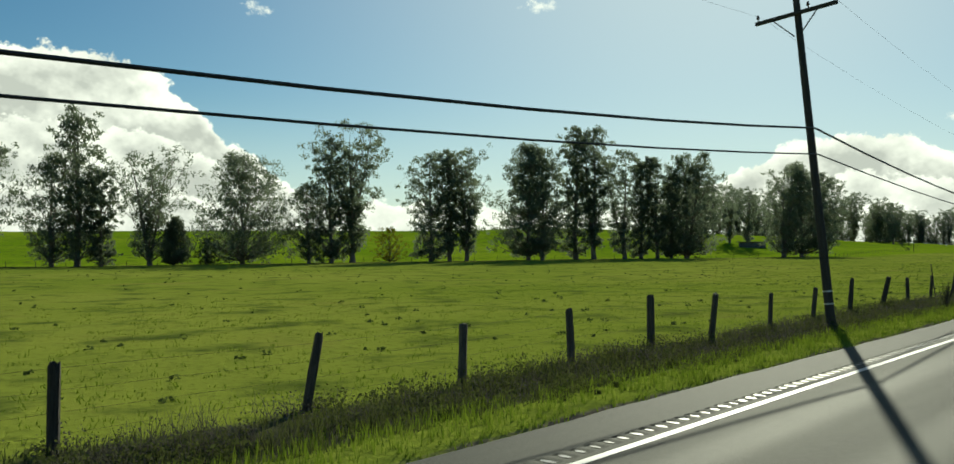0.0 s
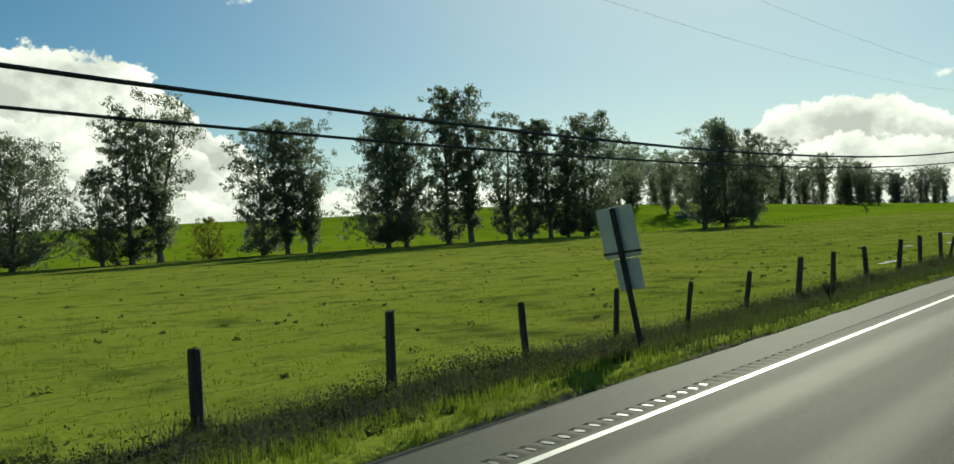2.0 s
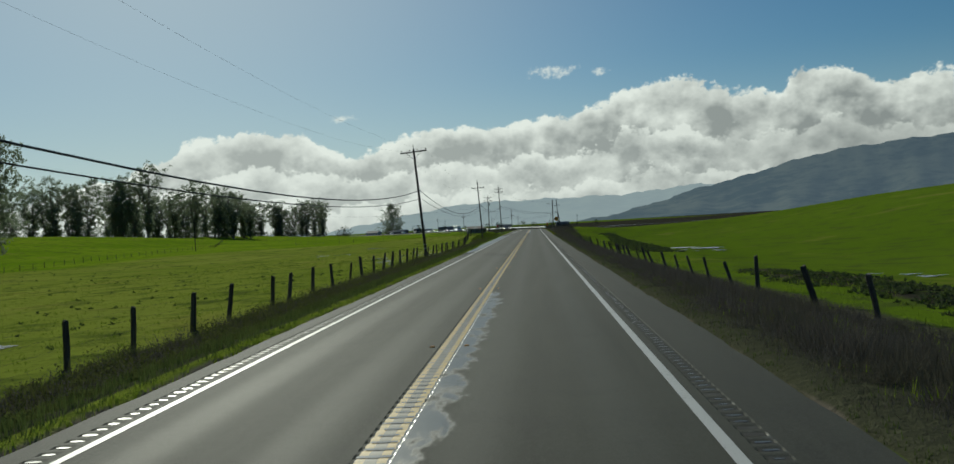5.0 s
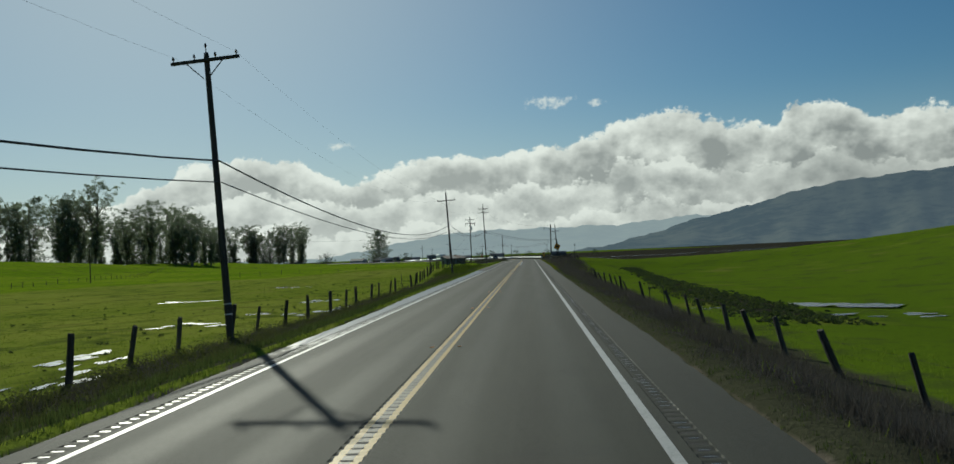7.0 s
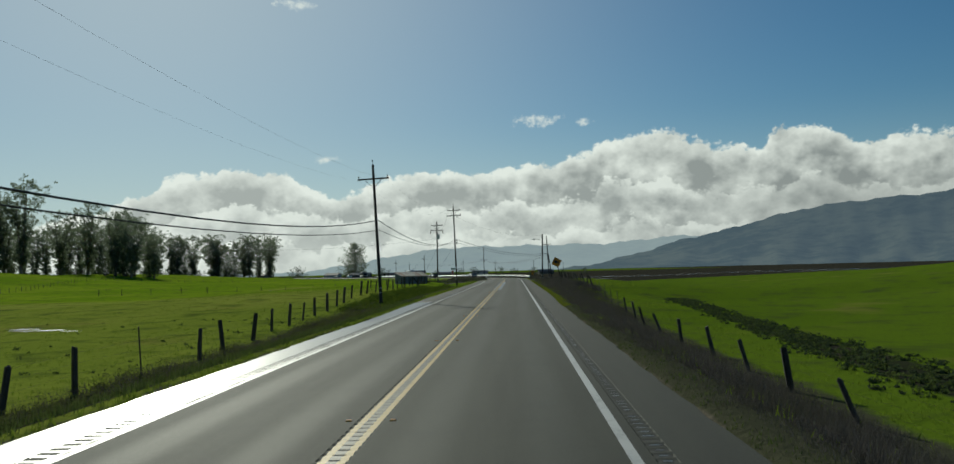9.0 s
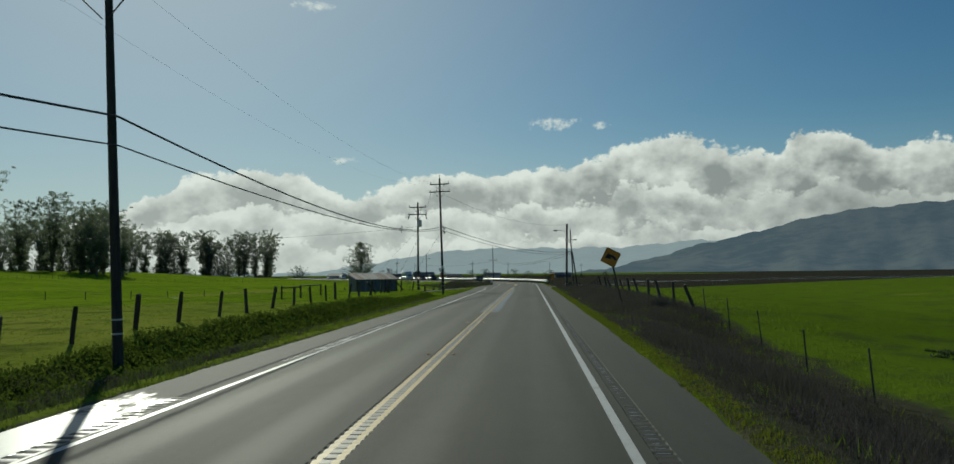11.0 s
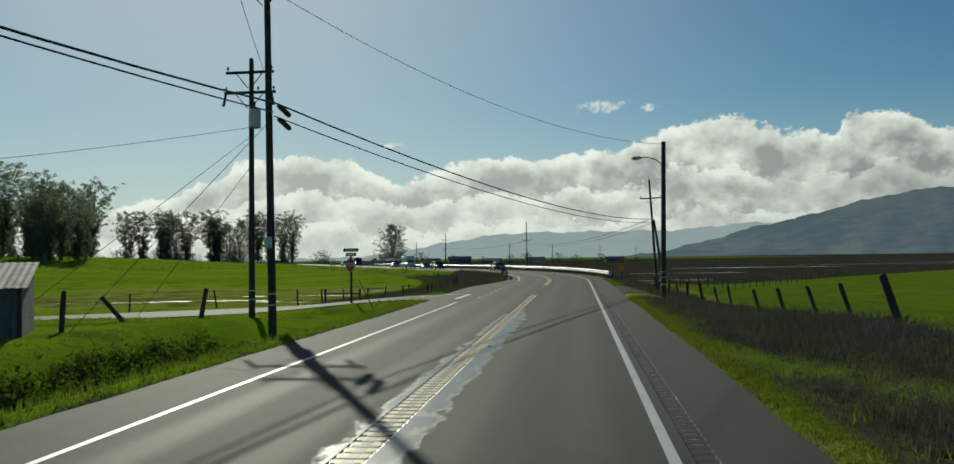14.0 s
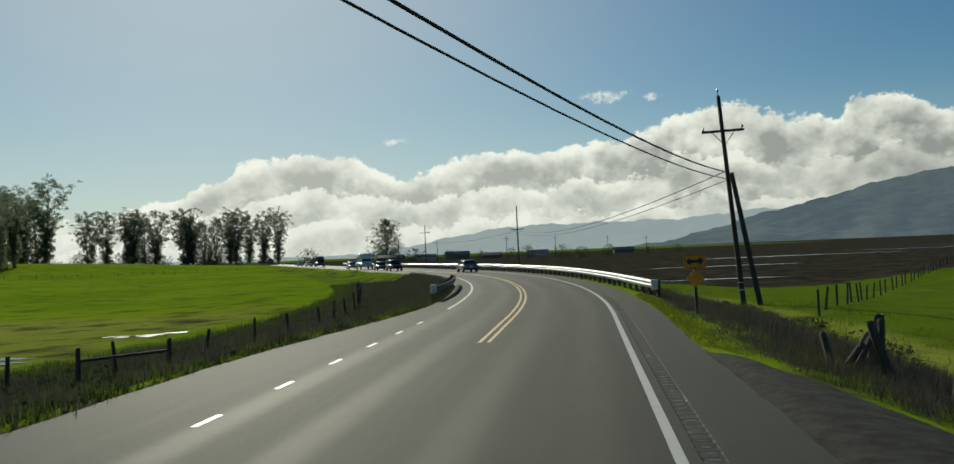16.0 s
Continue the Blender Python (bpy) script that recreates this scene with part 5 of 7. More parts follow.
hang("telephone_cable", at_pole("five", 7.8, 0.2), at_pole("nine", 7.2, -0.15), 1.1, 0.024, "thinner black telephone cable between poles", "telephone cables")
hang("telephone_cable", at_pole("nine", 7.6, -0.15), at_pole("ten", 7.0), 1.6, 0.03, "black telephone cable between poles", "telephone cables")
hang("telephone_cable", at_pole("nine", 7.1, -0.15), at_pole("ten", 6.5), 1.5, 0.024, "black telephone cable between poles", "telephone cables")
hang("telephone_cable", at_pole("ten", 7.0), at_pole("eleven", 6.5), 1.0, 0.03, "black telephone cable between poles", "telephone cables")
hang("power_wire", at_pole("five", 12.4, 0.3), (8.15, 408.1, 9.4), 1.3, 0.012, "thin service wire to the street lamp", "power wires")
hang("power_wire", at_pole("five", 12.6, -1.1), at_pole("six", 10.7, 1.0), 0.2, 0.012, "thin jumper wire between the poles", "power wires")
hang("power_wire", at_pole("six", 9.0), (-75, 396, 9.0), 1.6, 0.014, "thin service wire across the field", "power wires")
hang("guy_wire", at_pole("six", 8.6), (-18.5, 381.5, -0.2), 0.0, 0.011, "steel guy wire bracing the pole", "guy wires", 4)
hang("guy_wire", at_pole("five", 7.6), (-12.2, 376.2, 0.2), 0.0, 0.011, "steel guy wire bracing the pole", "guy wires", 4)
hang("guy_wire", at_pole("six", 7.2), (-15.6, 386.0, -0.2), 0.0, 0.011, "steel guy wire bracing the pole", "guy wires", 4)
# a spare coil stretched over a frame on the cable
q = at_pole("four", 7.2, 0.16).lerp(at_pole("five", 8.3, 0.16), 0.62) - Vector((0, 0, 4 * 1.55 * 0.62 * 0.38))
coil = thing("cable_coil", "spare cable loop hanging on the telephone cable", "cable", Matrix.Translation(q))
for s in (-1, 1):
    part("loop", Shape().tube([(0, -0.75, 0.02), (0.02 * s, -0.1, 0.3 * s), (0.02 * s, 0.1, 0.3 * s), (0, 0.75, 0.02)], 0.02, 6), CABLE, coil)


# ---- fences ----
def post_mesh(seed, h, r):
    rng = random.Random(seed)
    n, rings = 8, []
    for z, k in ((-0.5, 1.05), (0.0, 1.0), (h * 0.5, 0.95), (h - 0.05, 0.9), (h, 0.74)):
        rings.append([(math.cos(2 * math.pi * j / n) * r * k * rng.uniform(0.86, 1.1), math.sin(2 * math.pi * j / n) * r * k * rng.uniform(0.86, 1.1),
                       z + (rng.uniform(-0.03, 0.03) if z > h - 0.1 else 0)) for j in range(n)])
    f = [(i * n + j, i * n + (j + 1) % n, (i + 1) * n + (j + 1) % n, (i + 1) * n + j) for i in range(len(rings) - 1) for j in range(n)]
    return Shape().raw([p for g in rings for p in g], f + [tuple((len(rings) - 1) * n + j for j in range(n))]).mesh("post", POST_WOOD)


POSTS = [post_mesh(n, h, r) for n, (h, r) in enumerate(((1.32, 0.1), (1.25, 0.085), (1.4, 0.11), (1.2, 0.075), (1.35, 0.095)))]
THIN_POST = Shape().box(0, 0, 0.5, 0.045, 0.04, 1.75, bevel=0.008).mesh("steel_post", DARK_STEEL)
SMALL_POST = post_mesh(17, 1.15, 0.06)


def build_fence(route, spacing, label, seed, lean=(0, 0), spread=4.0, thin=(), wires=4, small=False, marks=()):
    """Posts along a route of (x, y), with strands of wire. lean: degrees towards +x and +y."""
    rng = random.Random(seed)
    ob = thing("fence", label, "fence", group="fences")
    P = np.array(route, float)
    seg = np.r_[0, np.cumsum(np.hypot(*np.diff(P, axis=0).T))]
    tops, stops = [], [0.0]
    if marks:
        stops = [float(np.interp(v, P[:, 1], seg)) for v in marks]
    else:
        while stops[-1] < seg[-1]:
            stops.append(stops[-1] + spacing * rng.uniform(0.88, 1.1))
    for d in stops:
        x, y = np.interp(d, seg, P[:, 0]), np.interp(d, seg, P[:, 1])
        x += rng.uniform(-0.12, 0.12)
        slim = any(a < y < b for a, b in thin) and rng.random() < 0.8
        me = THIN_POST if slim else SMALL_POST if small else rng.choice(POSTS)
        ax, ay = rng.gauss(lean[0], spread), rng.gauss(lean[1], spread * 0.6)
        if slim:
            ax *= 0.3
        m = Matrix.Translation((x, y, z_at(x, y) - 0.05)) @ Euler((radians(-ay), radians(ax), 0)).to_matrix().to_4x4() @ pose(0, 0, 0, 0, 0, rng.uniform(0, 360))
        part("steel_post" if slim else "post", me, None, ob, "", m)
        k = rng.uniform(0.92, 1.08) * (1.28 if x < 0 and y > 300 and not small and y < 400 else 1.0)
        ob.children[-1].scale = (1, 1, k)
        tops.append(m)
    for i in range(wires):
        z = 0.3 + 0.88 * i / max(1, wires - 1)
        pts = [m @ Vector((0, 0, z)) for m in tops]
        part("wire", Shape().tube(pts, 0.0022 if not small else 0.004, 3, False), WIRE, ob, "rusty barbed wire strand")
    return ob


# stations of the posts along the road
LEFT_POSTS = [-15.9, -11.9, -7.8, -3.8, 0.2, 4.1, 8.1, 11.9, 15.6, 19.1, 22.6, 26.5, 29.8, 33.9, 37.9, 41.4, 45.4, 49.4, 53.3, 57.1, 61.1, 64.8, 68.1, 72.1, 76.1, 79.8, 83.6, 87.8, 91.8, 95.5,
              *np.arange(97.6, 135, 2.9), 136.0, 140.2, 144.1, 147.8, 151.7, 155.4, 160.3, 163.2, 167.6, *np.arange(171.6, 198, 4.0), 199.6, 202.8, 206.5, 211.2, 214.8, 218.7, 223.3, 227.9, 232.2, 236.3,
              240.7, 244.9, 249.4, 252.9, 257.0, 261.6, 265.5, 270.6, 275.2, *np.arange(279.5, 340, 4.3), 343.2, 348.0, 352.2, 356.8, 363.0, 366.2, 367.6, 376.4, 385.7]
RIGHT_POSTS = [*np.arange(62, 130, 5.0), 132.5, 137.0, 142.2, 147.0, 152.0, 158.5, 163.3, *np.arange(168, 208, 4.9), 211.0, 215.5, 220.3, 224.6, 229.3, 233.0, 239.4, 242.8, 251.0, 256.0, 261.2, 266.4, 272.4, 279.5,
               *np.arange(285, 320, 4.9), 322.0, 327.0, 332.2, 337.0, 343.2, *np.arange(348.5, 372, 5.0), 375.2, 379.0, 382.7, 387.2, 391.4]
build_fence([(-9.75, -16), (-9.8, 100), (-9.8, 262), (-11.0, 278), (-12.4, 305), (-12.5, 378), (-12.5, 388)], 4.0, "weathered split-wood posts with barbed wire along the verge", 5, (3.5, 0), 4.0, thin=((96.5, 137), (256, 259)), marks=LEFT_POSTS)
build_fence([(10.4, 60), (10.6, 150), (10.5, 270), (10.6, 310), (10.6, 330), (10.6, 393)], 5.0, "weathered posts with barbed wire leaning towards the road", 8, (-13, 0), 5.0, thin=((229, 248), (298, 322)), marks=RIGHT_POSTS)
build_fence([(10.5, 397.8), (10.4, 402), (8.6, 415.9)], 3.4, "short run of leaning posts near the street lamp", 12, (-6, 5), 8.0)
build_fence([(12.2, 435.5), (15.7, 444), (22.9, 462), (35.3, 488), (45, 508), (60, 540)], 3.6, "old post fence running out towards the marsh", 14, (0, 0), 5.0, small=True)
build_fence([(-91, 262), (-92, 275), (-97.5, 310), (-104, 380), (-113, 420), (-140, 500), (-150, 560), (-138, 620), (-120, 690)], 5.0, "long field fence with thin posts", 21, (0, 0), 3.0, wires=3, small=True)
build_fence([(-14.5, 408.5), (-13.5, 414), (-12.8, 420), (-10.4, 424), (-9.4, 436), (-11.0, 449), (-14.5, 462), (-18.5, 476)], 3.6, "short dark posts along the weedy bank", 25, (0, 0), 5.0, wires=3, small=True)
build_fence([(-16, 407.5), (-24, 403), (-40, 394), (-70, 374)], 5.0, "thin post fence beside the side road", 27, (0, 0), 4.0, wires=3, small=True)
build_fence([(-196, 36), (-176, 84), (-140, 170), (-108, 246)], 6.0, "low fence under the row of gum trees", 31, (0, 0), 3.0, wires=3, small=True)


def rail_piece(x0, y0, x1, y1, z0, label):
    """A pair of posts with one timber rail between them."""
    ob = thing("timber_rail", label, "fence", group="timber rails")
    for x, y in ((x0, y0), (x1, y1)):
        part("post", POSTS[3], None, ob, "", pose(x, y, z_at(x, y) - 0.15))
    a, b = Vector((x0, y0, z_at(x0, y0) + z0)), Vector((x1, y1, z_at(x1, y1) + z0))
    part("rail", Shape().tube([a, b], 0.05, 7), POST_WOOD, ob, "", None)


rail_piece(-12.6, 411.0, -13.4, 405.5, 0.75, "timber rail between two dark posts")
rail_piece(-11.6, 421.0, -9.9, 423.0, 0.7, "timber rail between two dark posts")
rail_piece(-17.0, 349.5, -17.0, 356.4, 1.0, "timber rail in the field corner")
rail_piece(-17.0, 349.4, -17.6, 346.0, 0.9, "timber rail in the field corner")

# tangle of broken posts at the fence corner
corner = thing("broken_post_tangle", "heap of broken leaning posts at a fence corner", "fence")
rng = random.Random(44)
for n in range(7):
    m = Matrix.Translation((8.35 + rng.uniform(-0.5, 0.5), 418.2 + rng.uniform(-0.6, 0.6), z_at(8.35, 418.2) - 0.25)) @ Euler((radians(rng.uniform(-38, 38)), radians(rng.uniform(-38, 38)), rng.uniform(0, 6))).to_matrix().to_4x4()
    part("post", POSTS[n % 5], None, corner, "", m)
# leaning stakes at the roadside
for n, (b, t, r) in enumerate((((-7.1, 118.6, -0.6), (-8.3, 120.8, 2.6), 0.05), ((-12.6, 380.5, -0.1), (-13.6, 380.3, 1.1), 0.1), ((-12.6, 361.5, 0.1), (-13.5, 361.0, 1.4), 0.1), ((-12.9, 366.8, 0.1), (-12.2, 367.0, 1.5), 0.09), ((-7.5, 394.5, -0.4), (-8.1, 393.8, 1.2), 0.025), ((-8.4, 397.8, -0.4), (-7.9, 398.6, 0.5), 0.025), ((-9.6, 45.6, -0.6), (-9.9, 45.9, 1.35), 0.03))):
    mm, hh = leaning(b, t)
    ob = thing("leaning_stake", "thin dark stake leaning at the roadside", "stake", mm, "stakes")
    part("shaft", Shape().tube([(0, 0, -0.4), (0, 0, hh)], [r, r * 0.75], 7), POST_WOOD, ob)


# ---- signs ----
def plate(w, h, t=0.012, corner=0.05):
    """A rounded flat plate in the xz plane, its face towards -y."""
    pts = []
    for cx, cz, a0 in ((w / 2 - corner, h / 2 - corner, 0), (-w / 2 + corner, h / 2 - corner, 90), (-w / 2 + corner, -h / 2 + corner, 180), (w / 2 - corner, -h / 2 + corner, 270)):
        pts += [(cx + corner * math.cos(radians(a0 + 22.5 * i)), cz + corner * math.sin(radians(a0 + 22.5 * i))) for i in range(5)]
    n = len(pts)
    s = Shape()
    s.raw([(x, -t / 2, z) for x, z in pts] + [(x, t / 2, z) for x, z in pts],
          [tuple(range(n)), tuple(range(2 * n - 1, n - 1, -1))] + [(i, i + n, (i + 1) % n + n, (i + 1) % n) for i in range(n)])
    return s


def frame_plate(w, h, line, corner=0.05, y=-0.009):
    """The printed border of a plate."""
    s = Shape()
    for cx, cz, sx, sz in ((0, h / 2 - line / 2, w - corner, line), (0, -h / 2 + line / 2, w - corner, line), (w / 2 - line / 2, 0, line, h - corner), (-w / 2 + line / 2, 0, line, h - corner)):
        s.raw([(cx - sx / 2, y, cz - sz / 2), (cx + sx / 2, y, cz - sz / 2), (cx + sx / 2, y, cz + sz / 2), (cx - sx / 2, y, cz + sz / 2)], [(0, 1, 2, 3)])
    return s


def flat(points, y=-0.01):
    return Shape().raw([(x, y, z) for x, z in points], [tuple(range(len(points)))])


def square_post(z0, z1, w=0.09):
    return Shape().box(0, 0.06, (z0 + z1) / 2, w, w, z1 - z0, bevel=0.008)


# side-road warning
sign = thing("road_sign", "amber diamond side-road warning sign over a green name plate", "road sign", pose(6.3, 115.7, z_at(6.3, 115.7)))
z0 = -z_at(6.3, 115.7)
part("post", square_post(-0.4, z0 + 3.0), DARK_STEEL, sign)
d = part("diamond", plate(0.94, 0.94, corner=0.06), SIGN_YELLOW, sign, "amber diamond plate", pose(0, 0, z0 + 2.45, 0, 45, 0))
part("border", frame_plate(0.88, 0.88, 0.018), SIGN_BLACK, d)
part("symbol", flat([(-0.055, -0.34), (0.065, -0.34), (0.065, 0.34), (-0.055, 0.34), (-0.055, 0.065), (-0.3, 0.065), (-0.3, -0.055), (-0.055, -0.055)]), SIGN_BLACK, d, "black side-road symbol", pose(0.03 * 0.7, 0, 0, 0, -45, 0))
g = part("name_plate", plate(1.12, 0.5, corner=0.04), SIGN_GREEN, sign, "dark green plate", pose(0, 0.0, z0 + 1.52))
part("border", frame_plate(1.08, 0.46, 0.014), FADED, g)
for zz, ww in ((0.09, 0.8), (-0.1, 0.6)):
    part("text_bar", flat([(-ww / 2, zz - 0.05), (ww / 2, zz - 0.05), (ww / 2, zz + 0.05), (-ww / 2, zz + 0.05)]), FADED, g, "faded bar of lettering")

# curve warning, its post leaning and the plate askew
m, h = leaning((7.85, 327.8, -0.4), (7.08, 327.8, 3.0))
sign = thing("road_sign", "crooked amber curve warning sign on a leaning post", "road sign", m)
part("post", Shape().box(0, 0.06, h / 2 - 0.2, 0.09, 0.09, h + 0.6, bevel=0.008), POST_WOOD, sign)
d = part("diamond", plate(0.9, 0.9, corner=0.06), SIGN_YELLOW, sign, "amber diamond plate", pose(0, 0, h, 0, 45 - 5, 0))
part("border", frame_plate(0.85, 0.85, 0.018), SIGN_BLACK, d)
arc = [(0.17 * math.cos(a) * 1.5 - 0.1, 0.3 * math.sin(a) - 0.2) for a in np.linspace(0.05, 1.35, 9)]
inner = [(0.17 * math.cos(a) * 0.95 - 0.1, 0.19 * math.sin(a) - 0.2) for a in np.linspace(1.35, 0.05, 9)]
turned = pose(0, 0, 0, 0, -45, 0)
part("curve_symbol", flat([(x * 1.45 + 0.06, z * 1.45 + 0.03) for x, z in arc + inner]), SIGN_BLACK, d, "black curved arrow", turned)
part("arrow_head", flat([(0.0, 0.3), (0.0, -0.12), (-0.36, 0.09)]), SIGN_BLACK, d, "black arrow head", turned)

# back of a two-plate sign on the left verge
m, h = leaning((-7.6, 62.4, -0.6), (-7.95, 62.0, 2.65))
sign = thing("road_sign", "bare metal back of a two-plate road sign on a post", "road sign", m)
part("post", Shape().box(0, -0.06, h / 2 - 0.3, 0.1, 0.09, h + 0.55, bevel=0.008), POST_WOOD, sign)
part("upper_plate", plate(0.9, 1.08, corner=0.05), SIGN_BACK, sign, "bare metal plate", pose(0, 0, h - 0.55))
part("lower_plate", plate(0.62, 0.66, corner=0.05), SIGN_BACK, sign, "smaller bare metal plate", pose(0.05, 0, h - 1.45))
part("strap", Shape().box(0, -0.02, h - 0.98, 0.92, 0.03, 0.05), DARK_STEEL, sign, "dark mounting strap")

# stop sign with two name blades
sx, sy = -10.25, 400.0
sign = thing("stop_sign", "faded red stop sign facing the side road, with green name blades", "stop sign", pose(sx, sy, z_at(sx, sy), 0, 0, -37))
z0 = -z_at(sx, sy)
part("post", square_post(-0.4, z0 + 2.45, 0.1), POST_WOOD, sign)
octo = [(0.42 * math.cos(radians(22.5 + 45 * i)), 0.42 * math.sin(radians(22.5 + 45 * i))) for i in range(8)]
rim = part("rim", Shape().raw([(x, -0.006, z) for x, z in octo] + [(x, 0.006, z) for x, z in octo], [tuple(range(8)), tuple(range(15, 7, -1))] + [(i, i + 8, (i + 1) % 8 + 8, (i + 1) % 8) for i in range(8)]), SIGN_WHITE, sign, "white octagonal plate", pose(0, 0, z0 + 1.95))
part("face", Shape().raw([(x * 0.94, -0.011, z * 0.94) for x, z in octo], [tuple(range(8))]), SIGN_RED, rim, "faded red face")


def words(text, size, mat, parent, at):
    cu = bpy.data.curves.new("text", "FONT")
    cu.body, cu.size, cu.align_x, cu.align_y, cu.extrude = text, size, "CENTER", "CENTER", 0.002
    tmp = bpy.data.objects.new("text", cu)
    me = bpy.data.meshes.new_from_object(tmp)
    bpy.data.objects.remove(tmp)
    me.materials.clear()
    me.materials.append(mat)
    ob = new("lettering", me)
    ob.parent, ob.matrix_basis = parent, at
    return ob


words("STOP", 0.3, SIGN_WHITE, rim, pose(0, -0.016, 0, 90, 0, 0))
for zz, turn in ((2.55, 0), (2.8, 78)):
    b = part("name_blade", plate(0.95, 0.19, 0.008, 0.03), SIGN_GREEN, sign, "green street name blade", pose(0, 0.05, z0 + zz, 0, 0, turn))
    part("text_bar", flat([(-0.32, -0.05), (0.32, -0.05), (0.32, 0.05), (-0.32, 0.05)], -0.008), SIGN_WHITE, b, "pale bar of lettering")

# two-way arrow over a small blank diamond
sx, sy = 6.38, 428.0
sign = thing("road_sign", "amber two-way arrow sign over a small amber diamond", "road sign", pose(sx, sy, z_at(sx, sy)))
z0 = -z_at(sx, sy)
part("post", square_post(-0.4, z0 + 1.95, 0.09), POST_WOOD, sign)
b = part("arrow_plate", plate(0.74, 0.46, corner=0.04), SIGN_YELLOW, sign, "amber plate", pose(0, 0, z0 + 1.74))
part("border", frame_plate(0.7, 0.42, 0.014), SIGN_BLACK, b)
part("arrow", flat([(-0.3, 0), (-0.14, -0.15), (-0.14, -0.06), (0.14, -0.06), (0.14, -0.15), (0.3, 0), (0.14, 0.15), (0.14, 0.06), (-0.14, 0.06), (-0.14, 0.15)]), SIGN_BLACK, b, "black two-way arrow")
part("diamond", plate(0.44, 0.44, corner=0.04), SIGN_YELLOW, sign, "small amber diamond", pose(0, 0, z0 + 1.17, 0, 45, 0))

# raised markers beside the centre lines
REFLECTOR = Shape().raw([(-0.05, -0.05, 0), (0.05, -0.05, 0), (0.05, 0.05, 0), (-0.05, 0.05, 0), (-0.035, -0.025, 0.018), (0.035, -0.025, 0.018), (0.035, 0.025, 0.018), (-0.035, 0.025, 0.018)],
                        [(4, 5, 6, 7), (0, 1, 5, 4), (1, 2, 6, 5), (2, 3, 7, 6), (3, 0, 4, 7)]).mesh("road_marker", SIGN_YELLOW)
for s, off in [(x, o) for x in np.arange(9.5, 400, 14.6) for o in (-0.34, 0.34)]:
    x, y = on_road(s, off)
    ob = new("road_marker", REFLECTOR)
    ob.location = (float(x), float(y), 0.003)
    tagged(ob, "small amber raised pavement marker", "road marker", "road markers")


# ---- shed ----
def build_shed():
    gz = 0.12
    ob = thing("shed", "low weathered board shed with a rusty corrugated roof", "shed", pose(-15.55, 375.0, gz, 0, 0, 28.8))
    W, D, hf, hb = 4.84, 2.9, 1.48, 2.1
    n = 18
    for i in range(n):
        x = -W / 2 + W * (i + 0.5) / n
        part("board", Shape().box(x, -D / 2, hf / 2 - 0.1, W / n - 0.012, 0.03, hf + 0.2 - 0.03 * ((i * 7) % 3)), BOARD, ob)
    for sgn in (-1, 1):
        for i in range(9):
            y = -D / 2 + D * (i + 0.5) / 9
            h = hf + (hb - hf) * (y + D / 2) / D
            part("board", Shape().box(sgn * W / 2, y, h / 2 - 0.1, 0.03, D / 9 - 0.01, h + 0.16), BOARD, ob)
    part("rear_wall", Shape().box(0, D / 2, hb / 2 - 0.1, W, 0.04, hb + 0.2), BOARD, ob)
    for x in (-W / 2 + 0.06, 0.95, W / 2 - 0.06):
        part("corner_post", Shape().box(x, -D / 2 - 0.035, hf / 2 - 0.1, 0.1, 0.05, hf + 0.22), POLE_WOOD, ob)
    roof = Shape()
    cols, over = 90, 0.22
    xs = np.linspace(-W / 2 - 0.15, W / 2 + 0.15, cols)
    y0, y1 = -D / 2 - over, D / 2 + 0.2
    s = (hb - hf) / D
    v = [(x, y, hf + 0.05 + s * (y + D / 2) + 0.011 * math.sin(x * 2 * math.pi / 0.2)) for y in (y0, y1) for x in xs]
    v += [(x, y, z - 0.006) for x, y, z in v]
    f = [(i, i + 1, cols + i + 1, cols + i) for i in range(cols - 1)] + [(2 * cols + i, 3 * cols + i, 3 * cols + i + 1, 2 * cols + i + 1) for i in range(cols - 1)]
    f += [(i, 2 * cols + i, 2 * cols + i + 1, i + 1) for i in range(cols - 1)]
    part("roof", roof.raw(v, f), ROOF, ob, "corrugated iron roof streaked with rust")
    part("floor_slab", Shape().box(0, 0, -0.06, W - 0.1, D - 0.1, 0.08), POLE_WOOD, ob)


build_shed()


